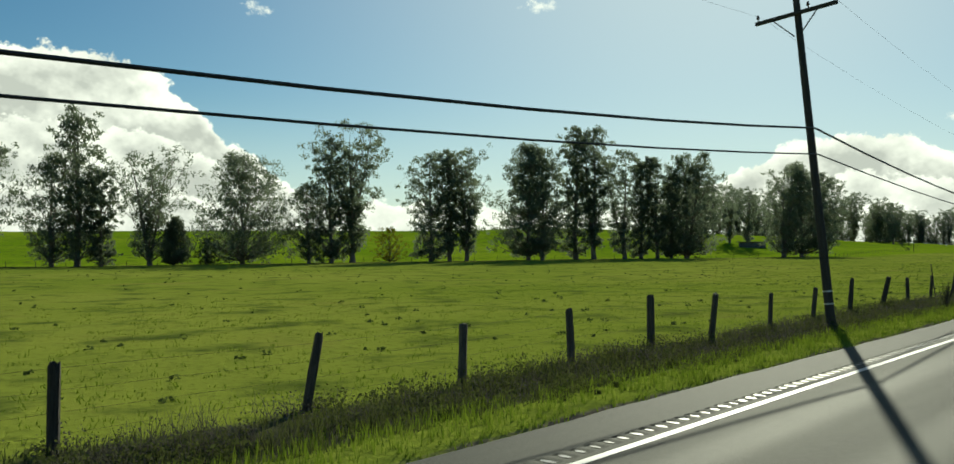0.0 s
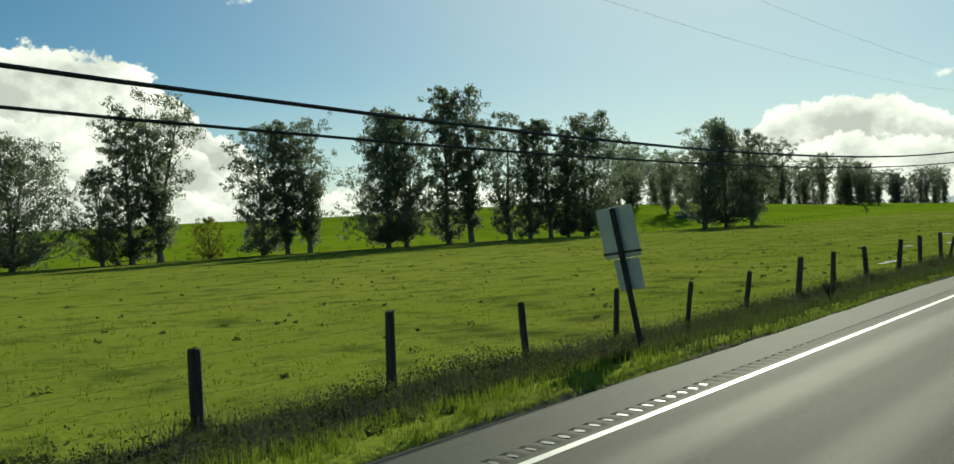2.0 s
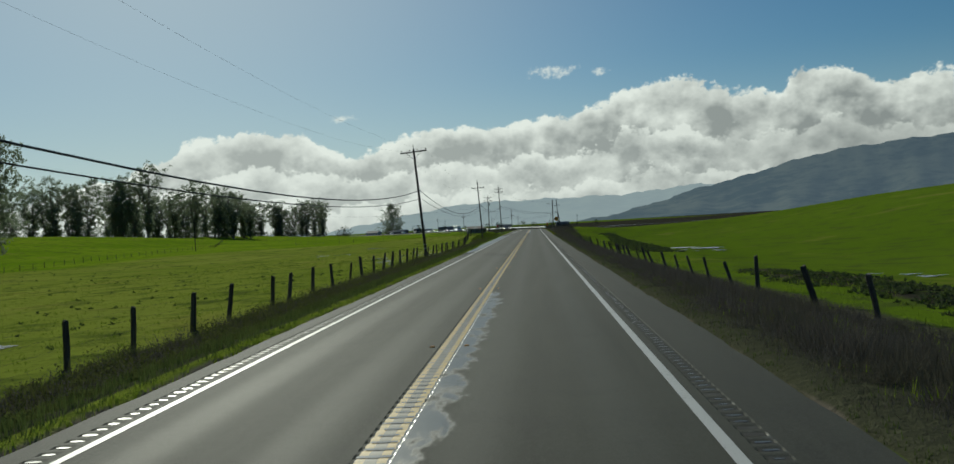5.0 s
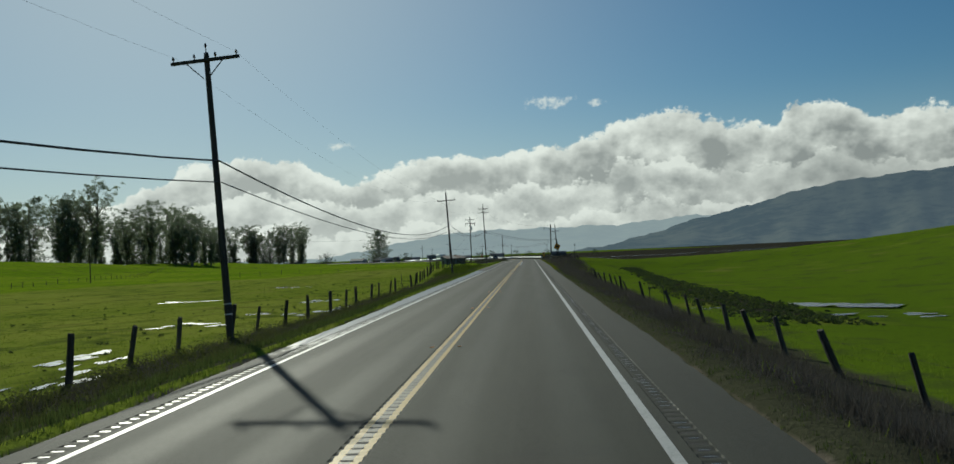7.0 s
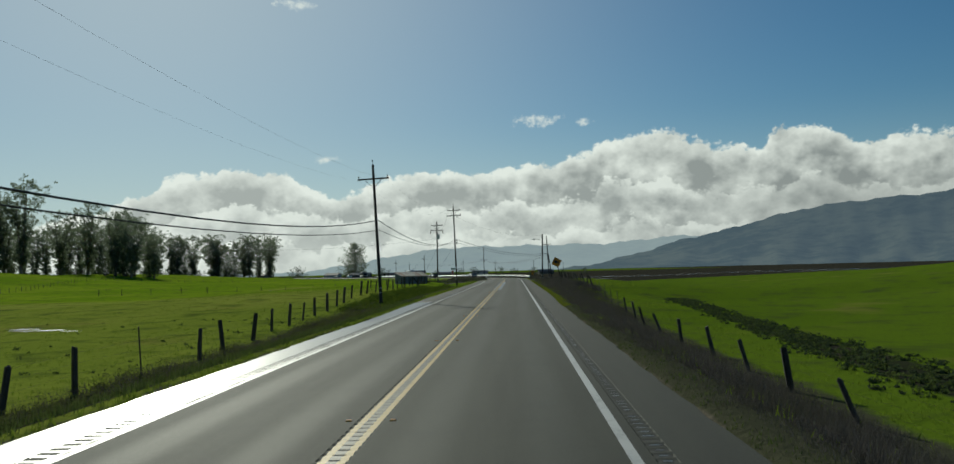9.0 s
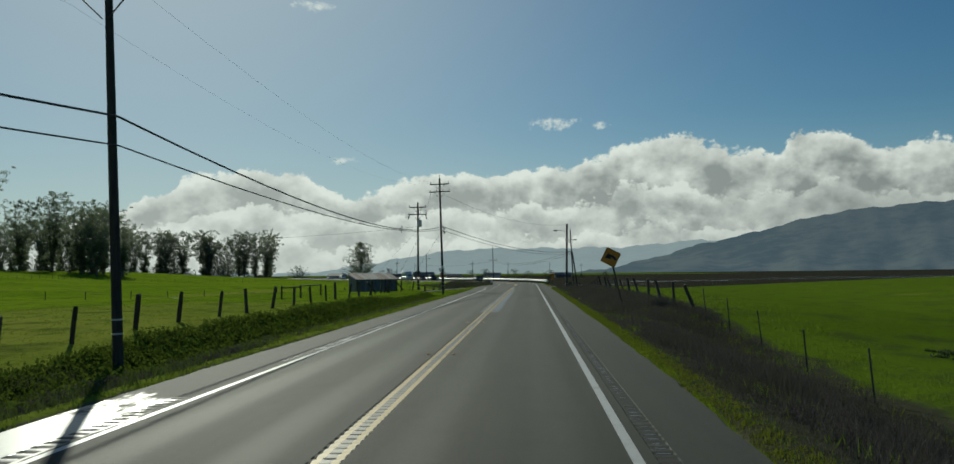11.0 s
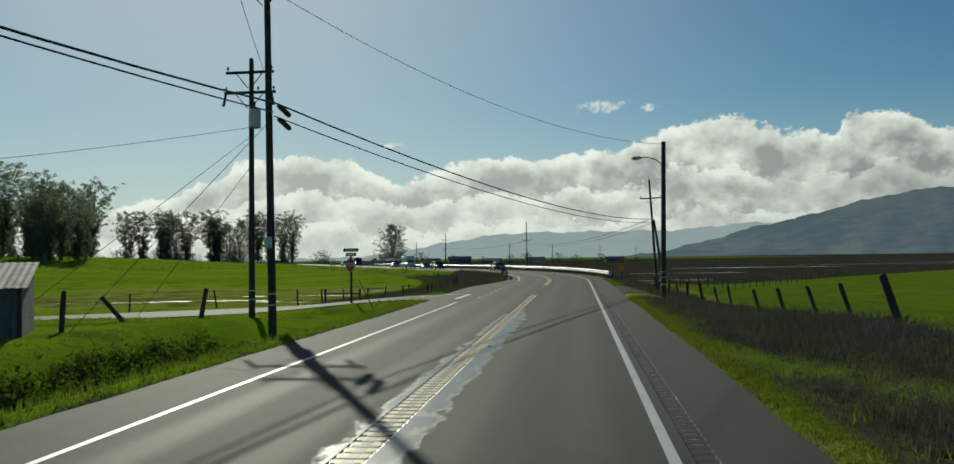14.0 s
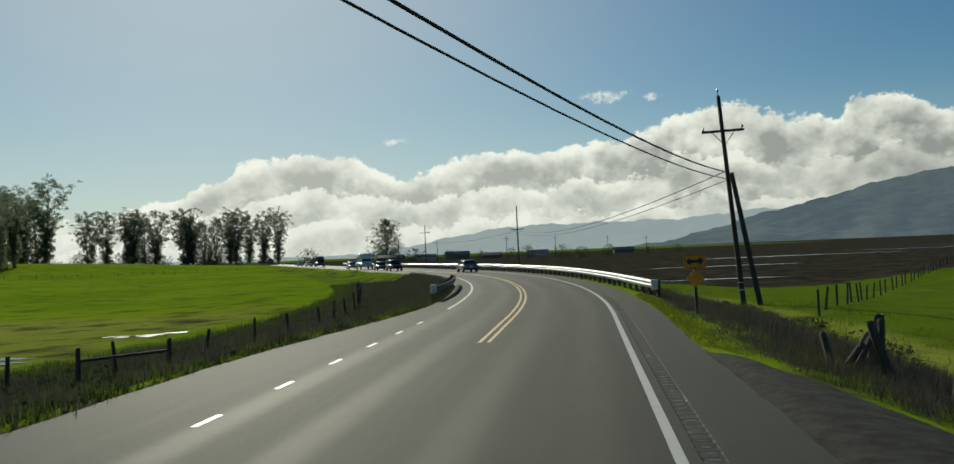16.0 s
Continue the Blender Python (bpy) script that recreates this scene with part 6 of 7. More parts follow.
# ---- guard rails ----
def build_guard_rail(s0, s1, off, facing, label, flare=0.0, spacing=1.9):
    ob = thing("guard_rail", label, "guard rail", group="guard rails")
    prof = [(0.0, 0.38), (0.0, 0.42), (0.08, 0.47), (0.08, 0.53), (0.015, 0.57), (0.015, 0.6), (0.08, 0.64), (0.08, 0.7), (0.0, 0.75), (0.0, 0.78)]
    ss = np.arange(s0, s1, 1.0)
    pts, n = [], len(prof)
    for s in ss:
        bow = flare * math.exp(-((s - s0) / 6.0))
        for o, z in prof:
            x, y = on_road(s, off + bow - facing * o)
            pts.append((float(x), float(y), z + 0.0))
    f = [(i * n + j, i * n + j + 1, (i + 1) * n + j + 1, (i + 1) * n + j) for i in range(len(ss) - 1) for j in range(n - 1)]
    back = [(x + 0.0, y + 0.006, z) for x, y, z in pts]
    part("beam", Shape().raw(pts, f).raw(back, [tuple(reversed(q)) for q in f]), RAIL_STEEL if facing > 0 else DARK_STEEL, ob, "bright galvanised W-beam" if facing > 0 else "dark weathered W-beam")
    base = Shape().box(0, 0, 0.1, 0.15, 0.2, 1.4, bevel=0.01).mesh("post", POST_WOOD)
    block = Shape().box(0, 0, 0.58, 0.15, 0.15, 0.34, bevel=0.01).mesh("block", POST_WOOD)
    for s in np.arange(s0 + 0.4, s1, spacing):
        bow = flare * math.exp(-((s - s0) / 6.0))
        a = -math.degrees(min(max((s - BEND_Y) / BEND_R, 0), BEND_A))
        x, y = on_road(s, off + bow + facing * 0.22)
        p = part("post", base, None, ob, "", pose(float(x), float(y), 0, 0, 0, -a))
        x, y = on_road(s, off + bow + facing * 0.08)
        part("block", block, None, ob, "", pose(float(x), float(y), 0, 0, 0, -a))
    x, y = on_road(s0 - 0.05, off + flare)
    part("end_plate", Shape().tube([(float(x) - 0.05, float(y), 0.36), (float(x) - 0.05, float(y), 0.8)], 0.16, 10), RAIL_STEEL, ob, "rounded end of the beam")
    return ob


build_guard_rail(437, 640, 5.5, 1, "long bright steel guard rail on the outside of the bend", 0.5)
build_guard_rail(441, 462, -4.15, -1, "short dark guard rail end inside the bend", -0.3)


# ---- vehicles ----
def build_car(at, colour, label, kind="sedan", lights_on=False):
    """A car that stands along +y, its nose ahead."""
    car = thing("car", label, "car", at, "cars on the road")
    L, W = (4.6, 1.78) if kind == "sedan" else (4.7, 1.86)
    H, sill = (1.45, 0.3) if kind == "sedan" else (1.7, 0.36)
    belt = sill + 0.58 if kind == "sedan" else sill + 0.68
    if kind == "truck":
        L, W, H, sill, belt = 6.8, 2.2, 2.9, 0.5, 1.3
    def loft(sections):
        s, n = Shape(), len(sections[0])
        for sec in sections:
            s.v += [tuple(p) for p in sec]
        for i in range(len(sections) - 1):
            for j in range(n):
                s.f.append((i * n + j, (i + 1) * n + j, (i + 1) * n + (j + 1) % n, i * n + (j + 1) % n))
        s.f += [tuple(range(n)), tuple((len(sections) - 1) * n + n - 1 - j for j in range(n))]
        return s
    def ring(y, w, z0, z1, c):
        w /= 2
        return [(-w + c, y, z0), (w - c, y, z0), (w, y, z0 + c), (w, y, z1 - c), (w - c, y, z1), (-w + c, y, z1), (-w, y, z1 - c), (-w, y, z0 + c)]
    body = [ring(-L / 2, W * 0.82, sill + 0.12, belt - 0.1, 0.08), ring(-L / 2 + 0.12, W * 0.95, sill, belt, 0.09), ring(-L * 0.3, W, sill - 0.04, belt + 0.04, 0.1),
            ring(L * 0.15, W, sill - 0.04, belt + 0.02, 0.1), ring(L * 0.36, W * 0.97, sill - 0.02, belt - 0.1, 0.1), ring(L / 2 - 0.12, W * 0.9, sill, belt - 0.2, 0.09), ring(L / 2, W * 0.7, sill + 0.1, belt - 0.32, 0.06)]
    part("body", loft(body), colour, car, "", None, True)
    cab = {"sedan": (-L * 0.42, -L * 0.25, L * 0.08, L * 0.26), "suv": (-L * 0.48, -L * 0.4, L * 0.1, L * 0.26), "truck": (-L * 0.49, -L * 0.485, L * 0.34, L * 0.44)}[kind]
    top = [ring(cab[0], W * 0.9, belt - 0.05, belt + 0.03, 0.02), ring(cab[1], W * 0.76, belt - 0.05, H, 0.06), ring(cab[2], W * 0.76, belt - 0.05, H, 0.06), ring(cab[3], W * 0.9, belt - 0.05, belt + 0.03, 0.02)]
    part("cabin", loft(top), colour if kind != "sedan" else colour, car, "", None, True)
    zc, hh = (belt + H) / 2, (H - belt) * 0.62
    def pane(p, name):
        part(name, Shape().raw(p, [tuple(range(len(p)))]), GLASS_DARK, car, "dark glass")
    e = 0.012
    wa, wb = W * 0.4, W * 0.33
    if kind != "truck":
        for y0, y1, nm, out in ((cab[0], cab[1], "rear_window", -1), (cab[3], cab[2], "windscreen", 1)):
            dz = H - belt - 0.03
            lo, hi = 0.18, 0.86
            pa = [(-wa, y0 + (y1 - y0) * lo + out * e, belt + 0.03 + dz * lo), (wa, y0 + (y1 - y0) * lo + out * e, belt + 0.03 + dz * lo), (wb, y0 + (y1 - y0) * hi + out * e, belt + 0.03 + dz * hi), (-wb, y0 + (y1 - y0) * hi + out * e, belt + 0.03 + dz * hi)]
            pane([(x, y, z + 0.012) for x, y, z in pa], nm)
        for sgn in (-1, 1):
            for ya, yb in ((cab[1] + 0.05, (cab[1] + cab[2]) / 2 - 0.04), ((cab[1] + cab[2]) / 2 + 0.04, cab[2] - 0.02)):
                pane([(sgn * (W * 0.385 + 0.014), ya, belt + 0.06), (sgn * (W * 0.385 + 0.014), yb, belt + 0.06), (sgn * (W * 0.38 + 0.014), yb, H - 0.12), (sgn * (W * 0.38 + 0.014), ya, H - 0.12)], "side_window")
    else:
        pane([(-0.8, cab[3] - 0.02, belt + 0.25), (0.8, cab[3] - 0.02, belt + 0.25), (0.75, cab[2] + 0.05, H - 0.4), (-0.75, cab[2] + 0.05, H - 0.4)], "windscreen")
    r = 0.32 if kind == "sedan" else 0.37 if kind == "suv" else 0.45
    for sgn in (-1, 1):
        for y in (-L * 0.3, L * 0.31):
            w = part("wheel", Shape().tube([(sgn * (W / 2 - 0.2), y, r), (sgn * (W / 2 - 0.17), y, r), (sgn * (W / 2 - 0.01), y, r), (sgn * (W / 2 + 0.01), y, r)], [r * 0.9, r, r, r * 0.9], 18), RUBBER, car, "black tyre")
            part("rim", Shape().tube([(sgn * (W / 2 + 0.0), y, r), (sgn * (W / 2 + 0.02), y, r)], [r * 0.62, r * 0.55], 14), STEEL, w, "bright wheel rim")
        part("tail_light", Shape().box(sgn * W * 0.36, -L / 2 + 0.05, belt - 0.16, 0.3, 0.08, 0.15, bevel=0.02), LAMP_RED, car, "red tail light")
        part("headlight", Shape().box(sgn * W * 0.33, L / 2 - 0.08, belt - 0.34, 0.32, 0.12, 0.13, bevel=0.02), LAMP_CLEAR, car, "clear headlight")
        part("door_mirror", Shape().box(sgn * (W / 2 + 0.08), cab[2] + 0.25, belt + 0.08, 0.18, 0.1, 0.13, bevel=0.03), colour, car)
    part("rear_bumper", Shape().box(0, -L / 2 + 0.03, sill + 0.14, W * 0.86, 0.14, 0.2, bevel=0.03), DARK_STEEL, car)
    part("number_plate", Shape().box(0, -L / 2 - 0.02, belt - 0.22, 0.34, 0.02, 0.16), SIGN_WHITE, car, "plain pale plate")
    return car


def on_lane(s, off, back=False):
    x, y = on_road(s, off)
    a = math.degrees(min(max((s - BEND_Y) / BEND_R, 0), BEND_A))
    return pose(float(x), float(y), 0.0, 0, 0, a + (180 if back else 0))


build_car(on_lane(500.5, 1.8), paint("silver_grey_paint", (0.16, 0.165, 0.17)), "grey sedan driving away round the bend")
build_car(on_lane(529, -1.8, True), paint("black_paint", (0.015, 0.016, 0.018)), "black oncoming sports utility car", "suv")
build_car(on_lane(540, -1.8, True), paint("dark_blue_paint", (0.02, 0.025, 0.035)), "dark blue oncoming sedan car")
build_car(on_lane(556, -1.9, True), paint("white_van_paint", (0.6, 0.6, 0.58), 0.4, 0.0), "pale oncoming box truck", "truck")
build_car(on_lane(572, -1.8, True), paint("pewter_paint", (0.2, 0.2, 0.2)), "grey oncoming sedan car")
build_car(on_lane(630, -1.9, True), paint("dark_truck_paint", (0.05, 0.05, 0.05), 0.4, 0.0), "dark oncoming box truck", "truck")
build_car(on_lane(660, -1.8, True), paint("white_paint", (0.65, 0.65, 0.64), 0.3, 0.0), "white oncoming car far along the road", "suv")
build_car(on_lane(690, -1.8, True), paint("beige_paint", (0.4, 0.38, 0.33), 0.3, 0.0), "beige oncoming car far along the road")


# ---- far farm buildings ----
def build_house(x, y, w, d, h, turn, wall, label):
    ob = thing("farm_building", label, "building", pose(x, y, z_at(x, y), 0, 0, turn), "farm buildings")
    t = h + w * 0.24
    s = Shape().raw([(-w / 2, -d / 2, -0.5), (w / 2, -d / 2, -0.5), (w / 2, d / 2, -0.5), (-w / 2, d / 2, -0.5), (-w / 2, -d / 2, h), (w / 2, -d / 2, h), (w / 2, d / 2, h), (-w / 2, d / 2, h), (0, -d / 2, t), (0, d / 2, t)],
                    [(0, 1, 5, 8, 4), (1, 2, 6, 5), (2, 3, 7, 9, 6), (3, 0, 4, 7)])
    part("wall", s, wall, ob)
    o, th = 0.5, 0.18
    r = Shape()
    for sgn in (-1, 1):
        e = (sgn * (w / 2 + o), h - o * 0.48)
        r.raw([(e[0], -d / 2 - o, e[1]), (e[0], d / 2 + o, e[1]), (0, d / 2 + o, t + 0.02), (0, -d / 2 - o, t + 0.02), (e[0], -d / 2 - o, e[1] + th), (e[0], d / 2 + o, e[1] + th), (0, d / 2 + o, t + th), (0, -d / 2 - o, t + th)],
              [(0, 1, 2, 3), (4, 7, 6, 5), (0, 4, 5, 1), (0, 3, 7, 4), (1, 5, 6, 2)])
    part("roof", r, ROOF_DARK, ob, "grey pitched roof")
    for i in range(int(d // 5)):
        part("window", Shape().box(w / 2 + 0.02, -d / 2 + 2.5 + 5 * i, h * 0.55, 0.06, 1.4, 1.2), GLASS_DARK, ob, "dark window")
    part("door", Shape().box(0.0, -d / 2 - 0.03, 1.1, min(3.0, w * 0.3), 0.08, 2.3), WALL_DARK if wall is WALL_PALE else BOARD, ob)
    return ob


for x, y, w, d, h, turn, wall in ((-150, 1060, 12, 34, 4.5, 80, WALL_DARK), (-118, 1040, 10, 26, 4, 95, WALL_PALE), (-92, 1030, 14, 30, 5, 100, WALL_DARK), (-60, 980, 9, 20, 3.5, 85, WALL_DARK), (-30, 1010, 11, 24, 4, 90, WALL_PALE),
                                  (-182, 1080, 12, 26, 5, 70, WALL_PALE), (30, 990, 10, 22, 3.6, 95, WALL_DARK), (-225, 985, 9, 16, 4, 60, WALL_DARK), (-258, 838, 8, 14, 3.6, 75, WALL_PALE)):
    build_house(x, y, w * 0.7, d * 0.6, h * 0.66, turn, wall, "low far farm building with a grey roof")
b = thing("flat_barn", "long low farm roof behind the gum trees", "building", pose(-148, 330, z_at(-148, 330), 0, 0, 30), "farm buildings")
part("wall", Shape().box(0, 0, 0.9, 10, 5, 2.4), WALL_DARK, b)
part("roof", Shape().box(0, 0, 2.2, 11.5, 6.2, 0.22, bevel=0.04), ROOF_DARK, b, "dark flat roof")


# ---- grass and weeds ----
def blades(name, x, y, h, width, mat, label, seed, lean=0.35, flat_z=None):
    """One mesh of single blades that stand on the ground at x, y."""
    nr = np.random.RandomState(seed)
    n = len(x)
    z = height(x, y) - 0.02 if flat_z is None else flat_z
    a = nr.rand(n) * 2 * np.pi
    b = nr.rand(n) * 2 * np.pi
    w = width * (0.6 + 0.8 * nr.rand(n)) * 0.5
    base = np.stack([x, y, z], -1)
    side = np.stack([np.cos(a) * w, np.sin(a) * w, 0 * w], -1)
    tip = base + np.stack([np.cos(b) * h * lean * nr.rand(n), np.sin(b) * h * lean * nr.rand(n), h], -1)
    co = np.stack([base - side, base + side, tip], 1).reshape(-1, 3)
    ob = new(name, numpy_mesh(name, co, np.arange(3 * n), 3, mat))
    return tagged(ob, label, "grass", kind="stuff")


def tufts(nr, n, s_range, d_range, side, per, spread, power=1.0):
    """Blade places in tufts on the verge: returns world x, y, distance from the asphalt and tuft number."""
    s = s_range[0] + nr.rand(n) * (s_range[1] - s_range[0])
    d = d_range[0] + nr.rand(n) ** power * (d_range[1] - d_range[0])
    idx = np.repeat(np.arange(n), per)
    s, d = s[idx] + nr.normal(size=n * per) * spread, d[idx] + nr.normal(size=n * per) * spread
    d = np.maximum(d, 0.06)
    off = -pave_left(s) - d if side < 0 else pave_right(s) + d
    x, y = on_road(s, off)
    keep = (side_distance(x, y) > 3.0) | (off > 0)
    keep &= ~((off > 0) & (s > 400) & (s < 418.5) & (d < (418.5 - s) * 0.26 + 0.15) & (d < 2.8))
    return x[keep], y[keep], d[keep], s[keep], idx[keep]


nr = np.random.RandomState(3)
# left: short bright grass by the asphalt
x, y, d, s, i = tufts(nr, 15000, (-14, 440), (0.05, 2.6), -1, 8, 0.09, 1.3)
rank = (s > 60) & (s < 305) & (d > 0.35)
tall = 0.07 + 0.2 * nr.rand(len(x)) * np.clip(d + 0.3, 0.3, 1)
blades("verge_grass", x[~rank], y[~rank], tall[~rank], 0.022, GRASS, "bright green grass on the roadside verge", 1)
blades("rank_grass", x[rank], y[rank], tall[rank] * 1.2, 0.02, WEED, "rank dark grass on the roadside verge", 18)
# left: taller dark weeds in clumps near the fence
x, y, d, s, i = tufts(nr, 9000, (-14, 300), (1.3, 4.6), -1, 16, 0.16)
tall = (0.12 + 0.22 * nr.rand(9000) ** 1.6)[i] * (0.6 + 0.5 * ease(d, 1.5, 3.0))
patch = 0.5 + 0.5 * np.sin(s * 0.42 + 2 * np.sin(s * 0.13)) * np.sin(d * 1.3 + s * 0.2)
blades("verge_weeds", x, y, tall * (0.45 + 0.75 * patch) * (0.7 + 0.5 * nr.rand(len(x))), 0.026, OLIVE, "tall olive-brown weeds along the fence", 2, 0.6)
x, y, d, s, i = tufts(nr, 3500, (-14, 300), (2.4, 4.9), -1, 14, 0.2)
blades("dead_weeds", x, y, (0.2 + 0.35 * nr.rand(3500))[i] * (0.6 + 0.5 * nr.rand(len(x))), 0.012, DRY, "dead brown stalks along the fence", 3, 0.8)
# left: the weedy bank past the side road
x, y, d, s, i = tufts(nr, 4200, (408, 500), (0.3, 8.0), -1, 14, 0.2)
blades("dead_weeds", x, y, (0.2 + 0.4 * nr.rand(4200))[i] * (0.6 + 0.5 * nr.rand(len(x))), 0.03, DRY, "dead brown weeds on the bank", 4, 0.6)
x, y, d, s, i = tufts(nr, 7000, (408, 500), (0.2, 10.0), -1, 14, 0.2)
blades("verge_weeds", x, y, (0.12 + 0.3 * nr.rand(7000))[i] * (0.6 + 0.5 * nr.rand(len(x))), 0.03, WEED, "dark green weeds on the bank", 5, 0.5)
# right: a narrow mossy strip, then dead weeds mixed with green
x, y, d, s, i = tufts(nr, 2600, (60, 440), (0.12, 0.8), 1, 8, 0.08, 1.4)
blades("verge_grass", x, y, 0.03 + 0.07 * nr.rand(len(x)), 0.022, WEED, "green grass strip beside the asphalt", 6)
x, y, d, s, i = tufts(nr, 7000, (282, 440), (0.1, 0.62), 1, 9, 0.08, 1.2)
blades("mossy_grass", x, y, 0.03 + 0.06 * nr.rand(len(x)), 0.024, MOSS, "short yellow-green mossy grass beside the asphalt", 19)


def patchy(s, d, seed):
    """0 to 1 in drifting patches along the verge."""
    return 0.5 + 0.25 * (np.sin(s * 0.37 + 2.1 * np.sin(s * 0.11 + seed) + d * 0.9) + np.sin(d * 2.3 + s * 0.61 + 1.7 * seed))


x, y, d, s, i = tufts(nr, 19000, (60, 445), (0.45, 5.4), 1, 26, 0.2)
wild = patchy(s, d, 1.0)
late = ease(s, 285, 320)
keep = (wild + 0.6 * nr.rand(len(s)) > 0.26 + 0.14 * late + 0.16 * ease(s, 340, 380)) & (d > 0.5 * late)
tall = (0.2 + 0.42 * nr.rand(19000) ** 1.3)[i] * (0.25 + 0.85 * ease(d, 0.4, 1.9)) * (1 - 0.45 * ease(d, 4.0, 5.4)) * (0.55 + 0.7 * wild)
blades("dead_weeds", x[keep], y[keep], (tall * (0.5 + 0.6 * nr.rand(len(x))))[keep], 0.013, DRY, "dense dead brown weeds on the verge", 7, 0.9)
x, y, d, s, i = tufts(nr, 9000, (60, 445), (1.0, 9.5), 1, 14, 0.2)
keep = (patchy(s, d, 1.0) < 0.55 + 0.3 * nr.rand(len(s))) & (nr.rand(len(s)) < 0.35 + 0.5 * ease(s, 285, 320))
blades("verge_weeds", x[keep], y[keep], ((0.08 + 0.22 * nr.rand(9000))[i] * (0.6 + 0.5 * nr.rand(len(x))))[keep], 0.024, GRASS, "green grass among the dead stalks", 8, 0.7)
# pasture: short uneven tufts beyond the left fence
n = 26000
px, py = -10.5 - 34 * nr.rand(n) ** 1.4, -12 + 410 * nr.rand(n)
i = np.repeat(np.arange(n), 5)
px, py = px[i] + nr.normal(size=5 * n) * 0.12, py[i] + nr.normal(size=5 * n) * 0.12
keep = side_distance(px, py) > 3.2
keep &= ~((px > -19) & (px < -12) & (py > 371) & (py < 379))
px, py, hh = px[keep], py[keep], (0.05 + 0.09 * nr.rand(n))[i][keep]
blades("pasture_grass", px, py, hh, 0.03, GRASS, "short grazed pasture grass", 9, 0.8)


def leaf_heaps(name, x, y, r, count, size, mat, label, seed):
    """Low leafy clumps as one mesh of leaves."""
    nr = np.random.RandomState(seed)
    n = len(x)
    i = np.repeat(np.arange(n), count)
    v = nr.normal(size=(len(i), 3))
    v /= np.linalg.norm(v, axis=1, keepdims=True)
    v[:, 2] = np.abs(v[:, 2]) * 0.8
    v *= (nr.rand(len(i), 1) ** 0.4) * np.asarray(r)[i][:, None]
    P = np.stack([x[i], y[i], height(x[i], y[i])], -1) + v
    u = nr.normal(size=(len(i), 3))
    u /= np.linalg.norm(u, axis=1, keepdims=True)
    w = np.cross(u, nr.normal(size=(len(i), 3)))
    w /= np.linalg.norm(w, axis=1, keepdims=True)
    L = size * (0.6 + 0.8 * nr.rand(len(i), 1))
    co = np.stack([P - u * L, P + w * L * 0.6, P + u * L, P - w * L * 0.6], 1).reshape(-1, 3)
    return tagged(new(name, numpy_mesh(name, co, np.arange(4 * len(i)), 4, mat)), label, "weeds", kind="stuff")


# fluffy dark clumps along the left fence
n = 3600
s, d = -14 + 312 * nr.rand(n), 1.0 + 3.9 * nr.rand(n) ** 0.75
keep = (np.sin(s * 0.5 + 2.2 * np.sin(s * 0.17)) + np.sin(d * 2.1 + s * 0.31)) + 1.2 * nr.rand(n) > -0.2
s, d = s[keep], d[keep]
x, y = on_road(s, -pave_left(s) - d)
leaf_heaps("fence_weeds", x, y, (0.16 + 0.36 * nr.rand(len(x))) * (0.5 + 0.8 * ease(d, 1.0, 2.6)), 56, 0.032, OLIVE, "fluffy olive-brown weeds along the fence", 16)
n = 2600
s, d = -14 + 300 * nr.rand(n), 2.3 + 2.6 * nr.rand(n)
keep = np.sin(s * 0.33 + 1.7 * np.sin(s * 0.12)) + 1.6 * nr.rand(n) > 0.25
s, d = s[keep], d[keep]
x, y = on_road(s, -pave_left(s) - d)
leaf_heaps("dead_shrubs", x, y, 0.16 + 0.34 * nr.rand(len(x)), 56, 0.022, DRY, "fluffy dead brown weeds under the fence", 20)
# fluffy brown clumps among the dead stalks on the right
n = 8500
s, d = 60 + 385 * nr.rand(n), 1.1 + 4.3 * nr.rand(n)
keep = (patchy(s, d, 1.0) + 0.5 * nr.rand(n) > 0.38 + 0.1 * ease(s, 285, 320)) & ~((s > 400) & (s < 418.5) & (d < 2.9))
s, d = s[keep], d[keep]
n = len(s)
x, y = on_road(s, pave_right(s) + d)
leaf_heaps("dead_shrubs", x, y, (0.14 + 0.28 * nr.rand(n)) * (0.5 + 0.6 * ease(d, 1.0, 2.6)), 60, 0.02, DRY, "fluffy dead brown weeds on the verge", 17)
n = 900
s, d = 292 + 56 * nr.rand(n), 0.7 + 1.7 * nr.rand(n)
x, y = on_road(s, -pave_left(s) - d)
leaf_heaps("dead_shrubs", x, y, 0.14 + 0.26 * nr.rand(n), 56, 0.022, DRY, "fluffy dead brown weeds in the ditch", 22)
# broad-leaved clumps: ditch below the shed, rough strip of the right field, bank, scattered over the pasture
n = 4200
s = 292 + 88 * nr.rand(n)
d = 1.2 + 0.5 * ease(s, 345, 360) + (4.4 - 1.5 * ease(s, 345, 360)) * nr.rand(n)
keep = nr.rand(n) < 1.0 - 0.5 * ease(s, 350, 365)
s, d = s[keep], d[keep]
n = len(s)
x, y = on_road(s, -pave_left(s) - d)
leaf_heaps("ditch_weeds", x, y, 0.18 + 0.36 * nr.rand(n), 38, 0.055, leafy("mallow_leaves", (0.036, 0.068, 0.016), (0.078, 0.115, 0.026), 0.25), "lush broad-leaved weeds along the ditch", 11)
n = 4200
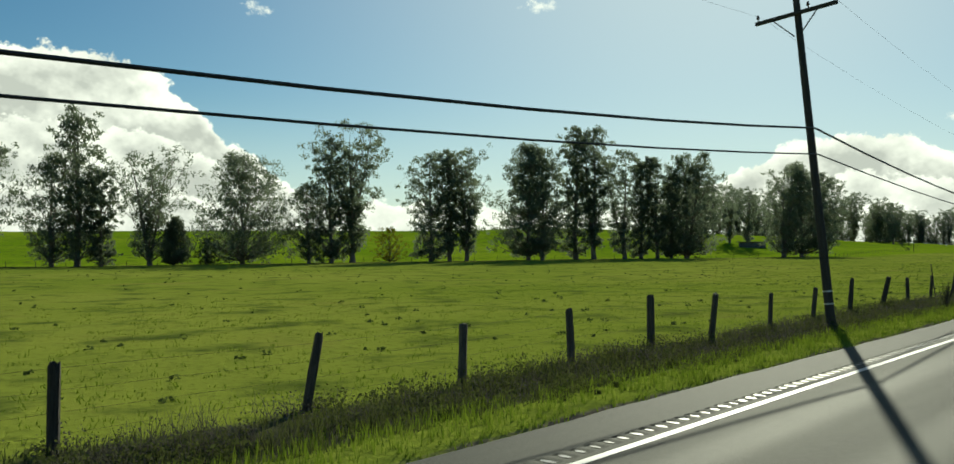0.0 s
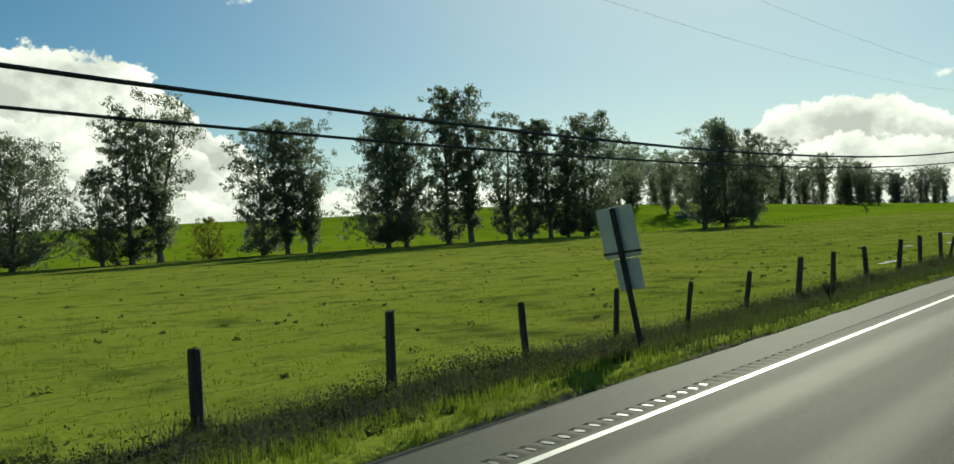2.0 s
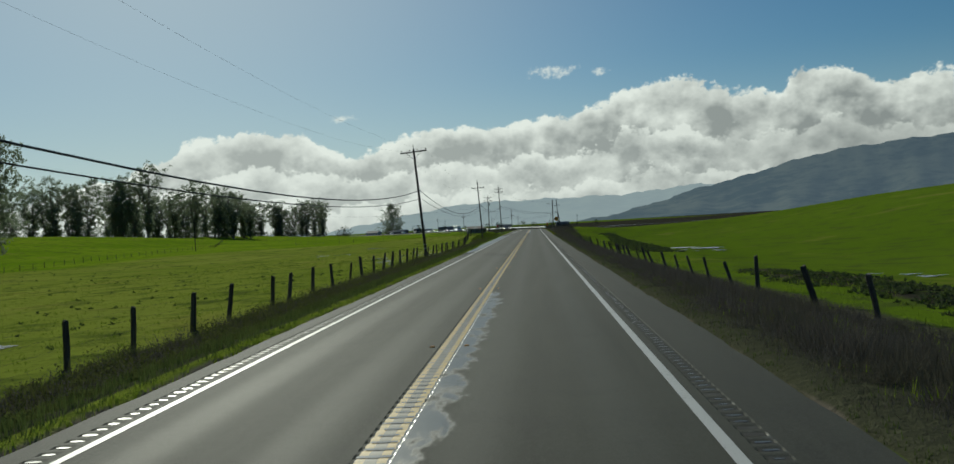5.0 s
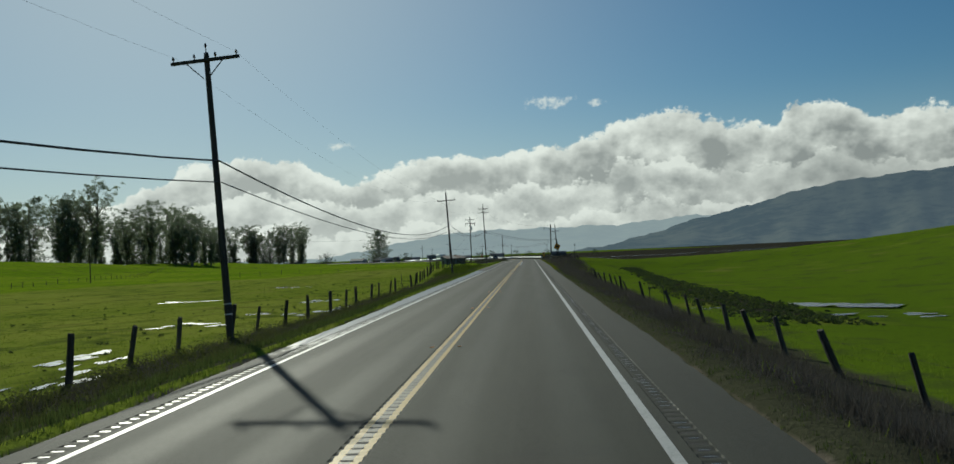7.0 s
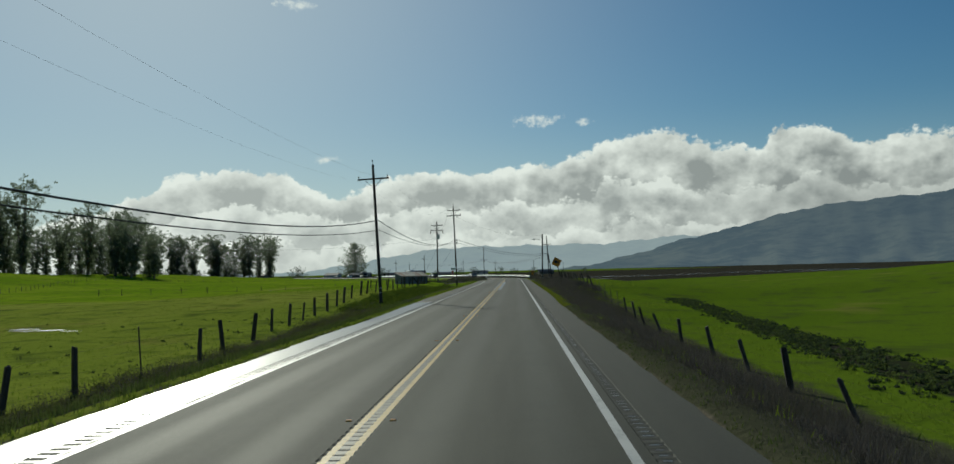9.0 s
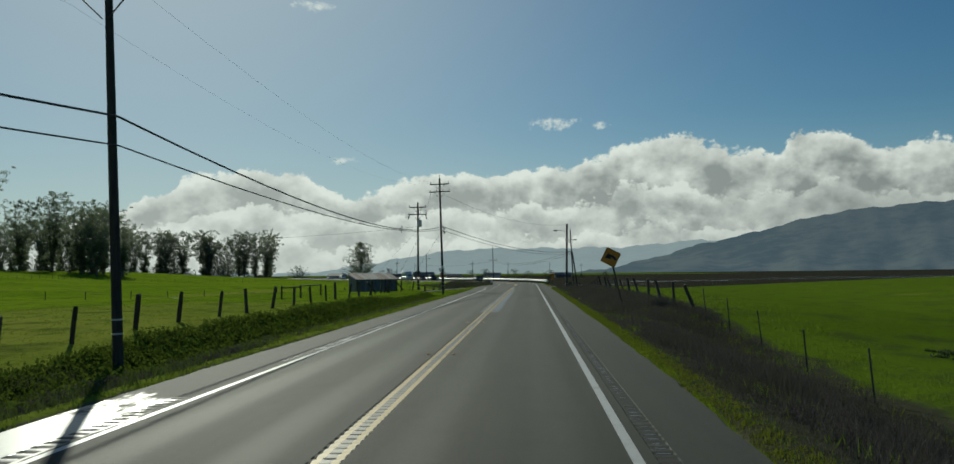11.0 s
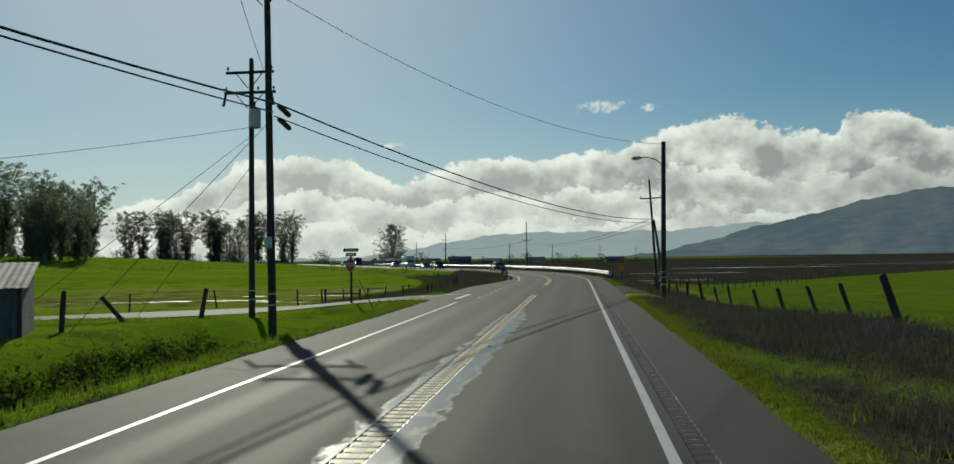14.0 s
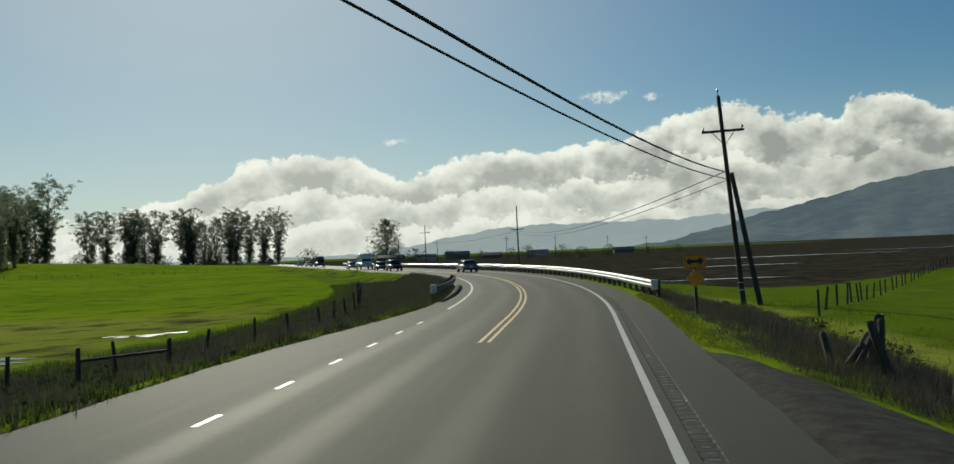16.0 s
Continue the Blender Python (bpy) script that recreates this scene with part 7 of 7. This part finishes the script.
y = np.where(nr.rand(n) < 0.35, 110 + 65 * nr.rand(n), 218 + 92 * nr.rand(n))
inner = 13.0 + 3.3 * ease(y, 240, 295)
x = inner + (18.4 - inner) * nr.rand(n) + nr.normal(size=n) * 0.35
for pick, mat, seed in ((nr.rand(n) < 0.55, LEAF_BUSH, 12), (nr.rand(n) < 0.5, WEED, 21)):
    leaf_heaps("rough_weeds", x[pick], y[pick], 0.06 + 0.2 * nr.rand(int(pick.sum())), 16, 0.06, mat, "dark clumpy weeds on trampled ground", seed)
n = 1400
x, y = -12 - 120 * nr.rand(n) ** 1.5, -10 + 300 * nr.rand(n)
leaf_heaps("pasture_clumps", x, y, 0.06 + 0.14 * nr.rand(n), 12, 0.06, WEED, "scattered darker clumps in the pasture", 13)
n = 1100
s, d = 408 + 70 * nr.rand(n), 0.6 + 8 * nr.rand(n)
x, y = on_road(s, -pave_left(s) - d)
leaf_heaps("bank_weeds", x, y, 0.15 + 0.35 * nr.rand(n), 26, 0.07, LEAF_BUSH, "dark shrubby weeds on the bank", 14)
n = 260
s, d = 376 + 70 * nr.rand(n), 3.0 + 3 * nr.rand(n)
x, y = on_road(s, pave_right(s) + d)
leaf_heaps("verge_shrubs", x, y, 0.15 + 0.35 * nr.rand(n), 26, 0.06, LEAF_BUSH, "dark shrubby weeds on the verge", 15)


def bare_shrub(x, y, h, seed):
    rng = random.Random(seed)
    ob = thing("dry_shrub", "leafless spindly shrub on the verge", "shrub", pose(x, y, z_at(x, y)))
    for _ in range(26):
        s = Shape()
        a, l = rng.uniform(0, 6.28), rng.uniform(0.5, 1.0) * h
        q = Vector((math.cos(a) * l * 0.35, math.sin(a) * l * 0.35, l))
        s.tube([(0, 0, -0.05), q * 0.5 + Vector((0, 0, 0.05)), q], [0.014, 0.009, 0.004], 4, False)
        for _ in range(2):
            t = rng.uniform(0.4, 0.9)
            s.tube([q * t, q * t + Vector((rng.uniform(-0.2, 0.2), rng.uniform(-0.2, 0.2), 0.2))], [0.006, 0.003], 3, False)
        part("stem", s, POLE_WOOD, ob)


bare_shrub(-7.0, 36.5, 1.2, 1)
bare_shrub(-6.6, 70.5, 0.7, 2)
# pale litter on the verges
for n, (x, y) in enumerate(((-6.9, 41.0), (7.6, 352.0), (6.3, 346.5), (8.2, 137.5), (6.9, 392.0), (-7.4, 66.0))):
    me = Shape().box(0, 0, 0.02, 0.12, 0.08, 0.04, bevel=0.015).mesh("litter", SIGN_WHITE)
    ob = tagged(new("litter", me), "crumpled pale litter in the grass", "litter", "litter")
    ob.matrix_basis = pose(x, y, z_at(x, y) + 0.03, 20 * n, 15, 40 * n)
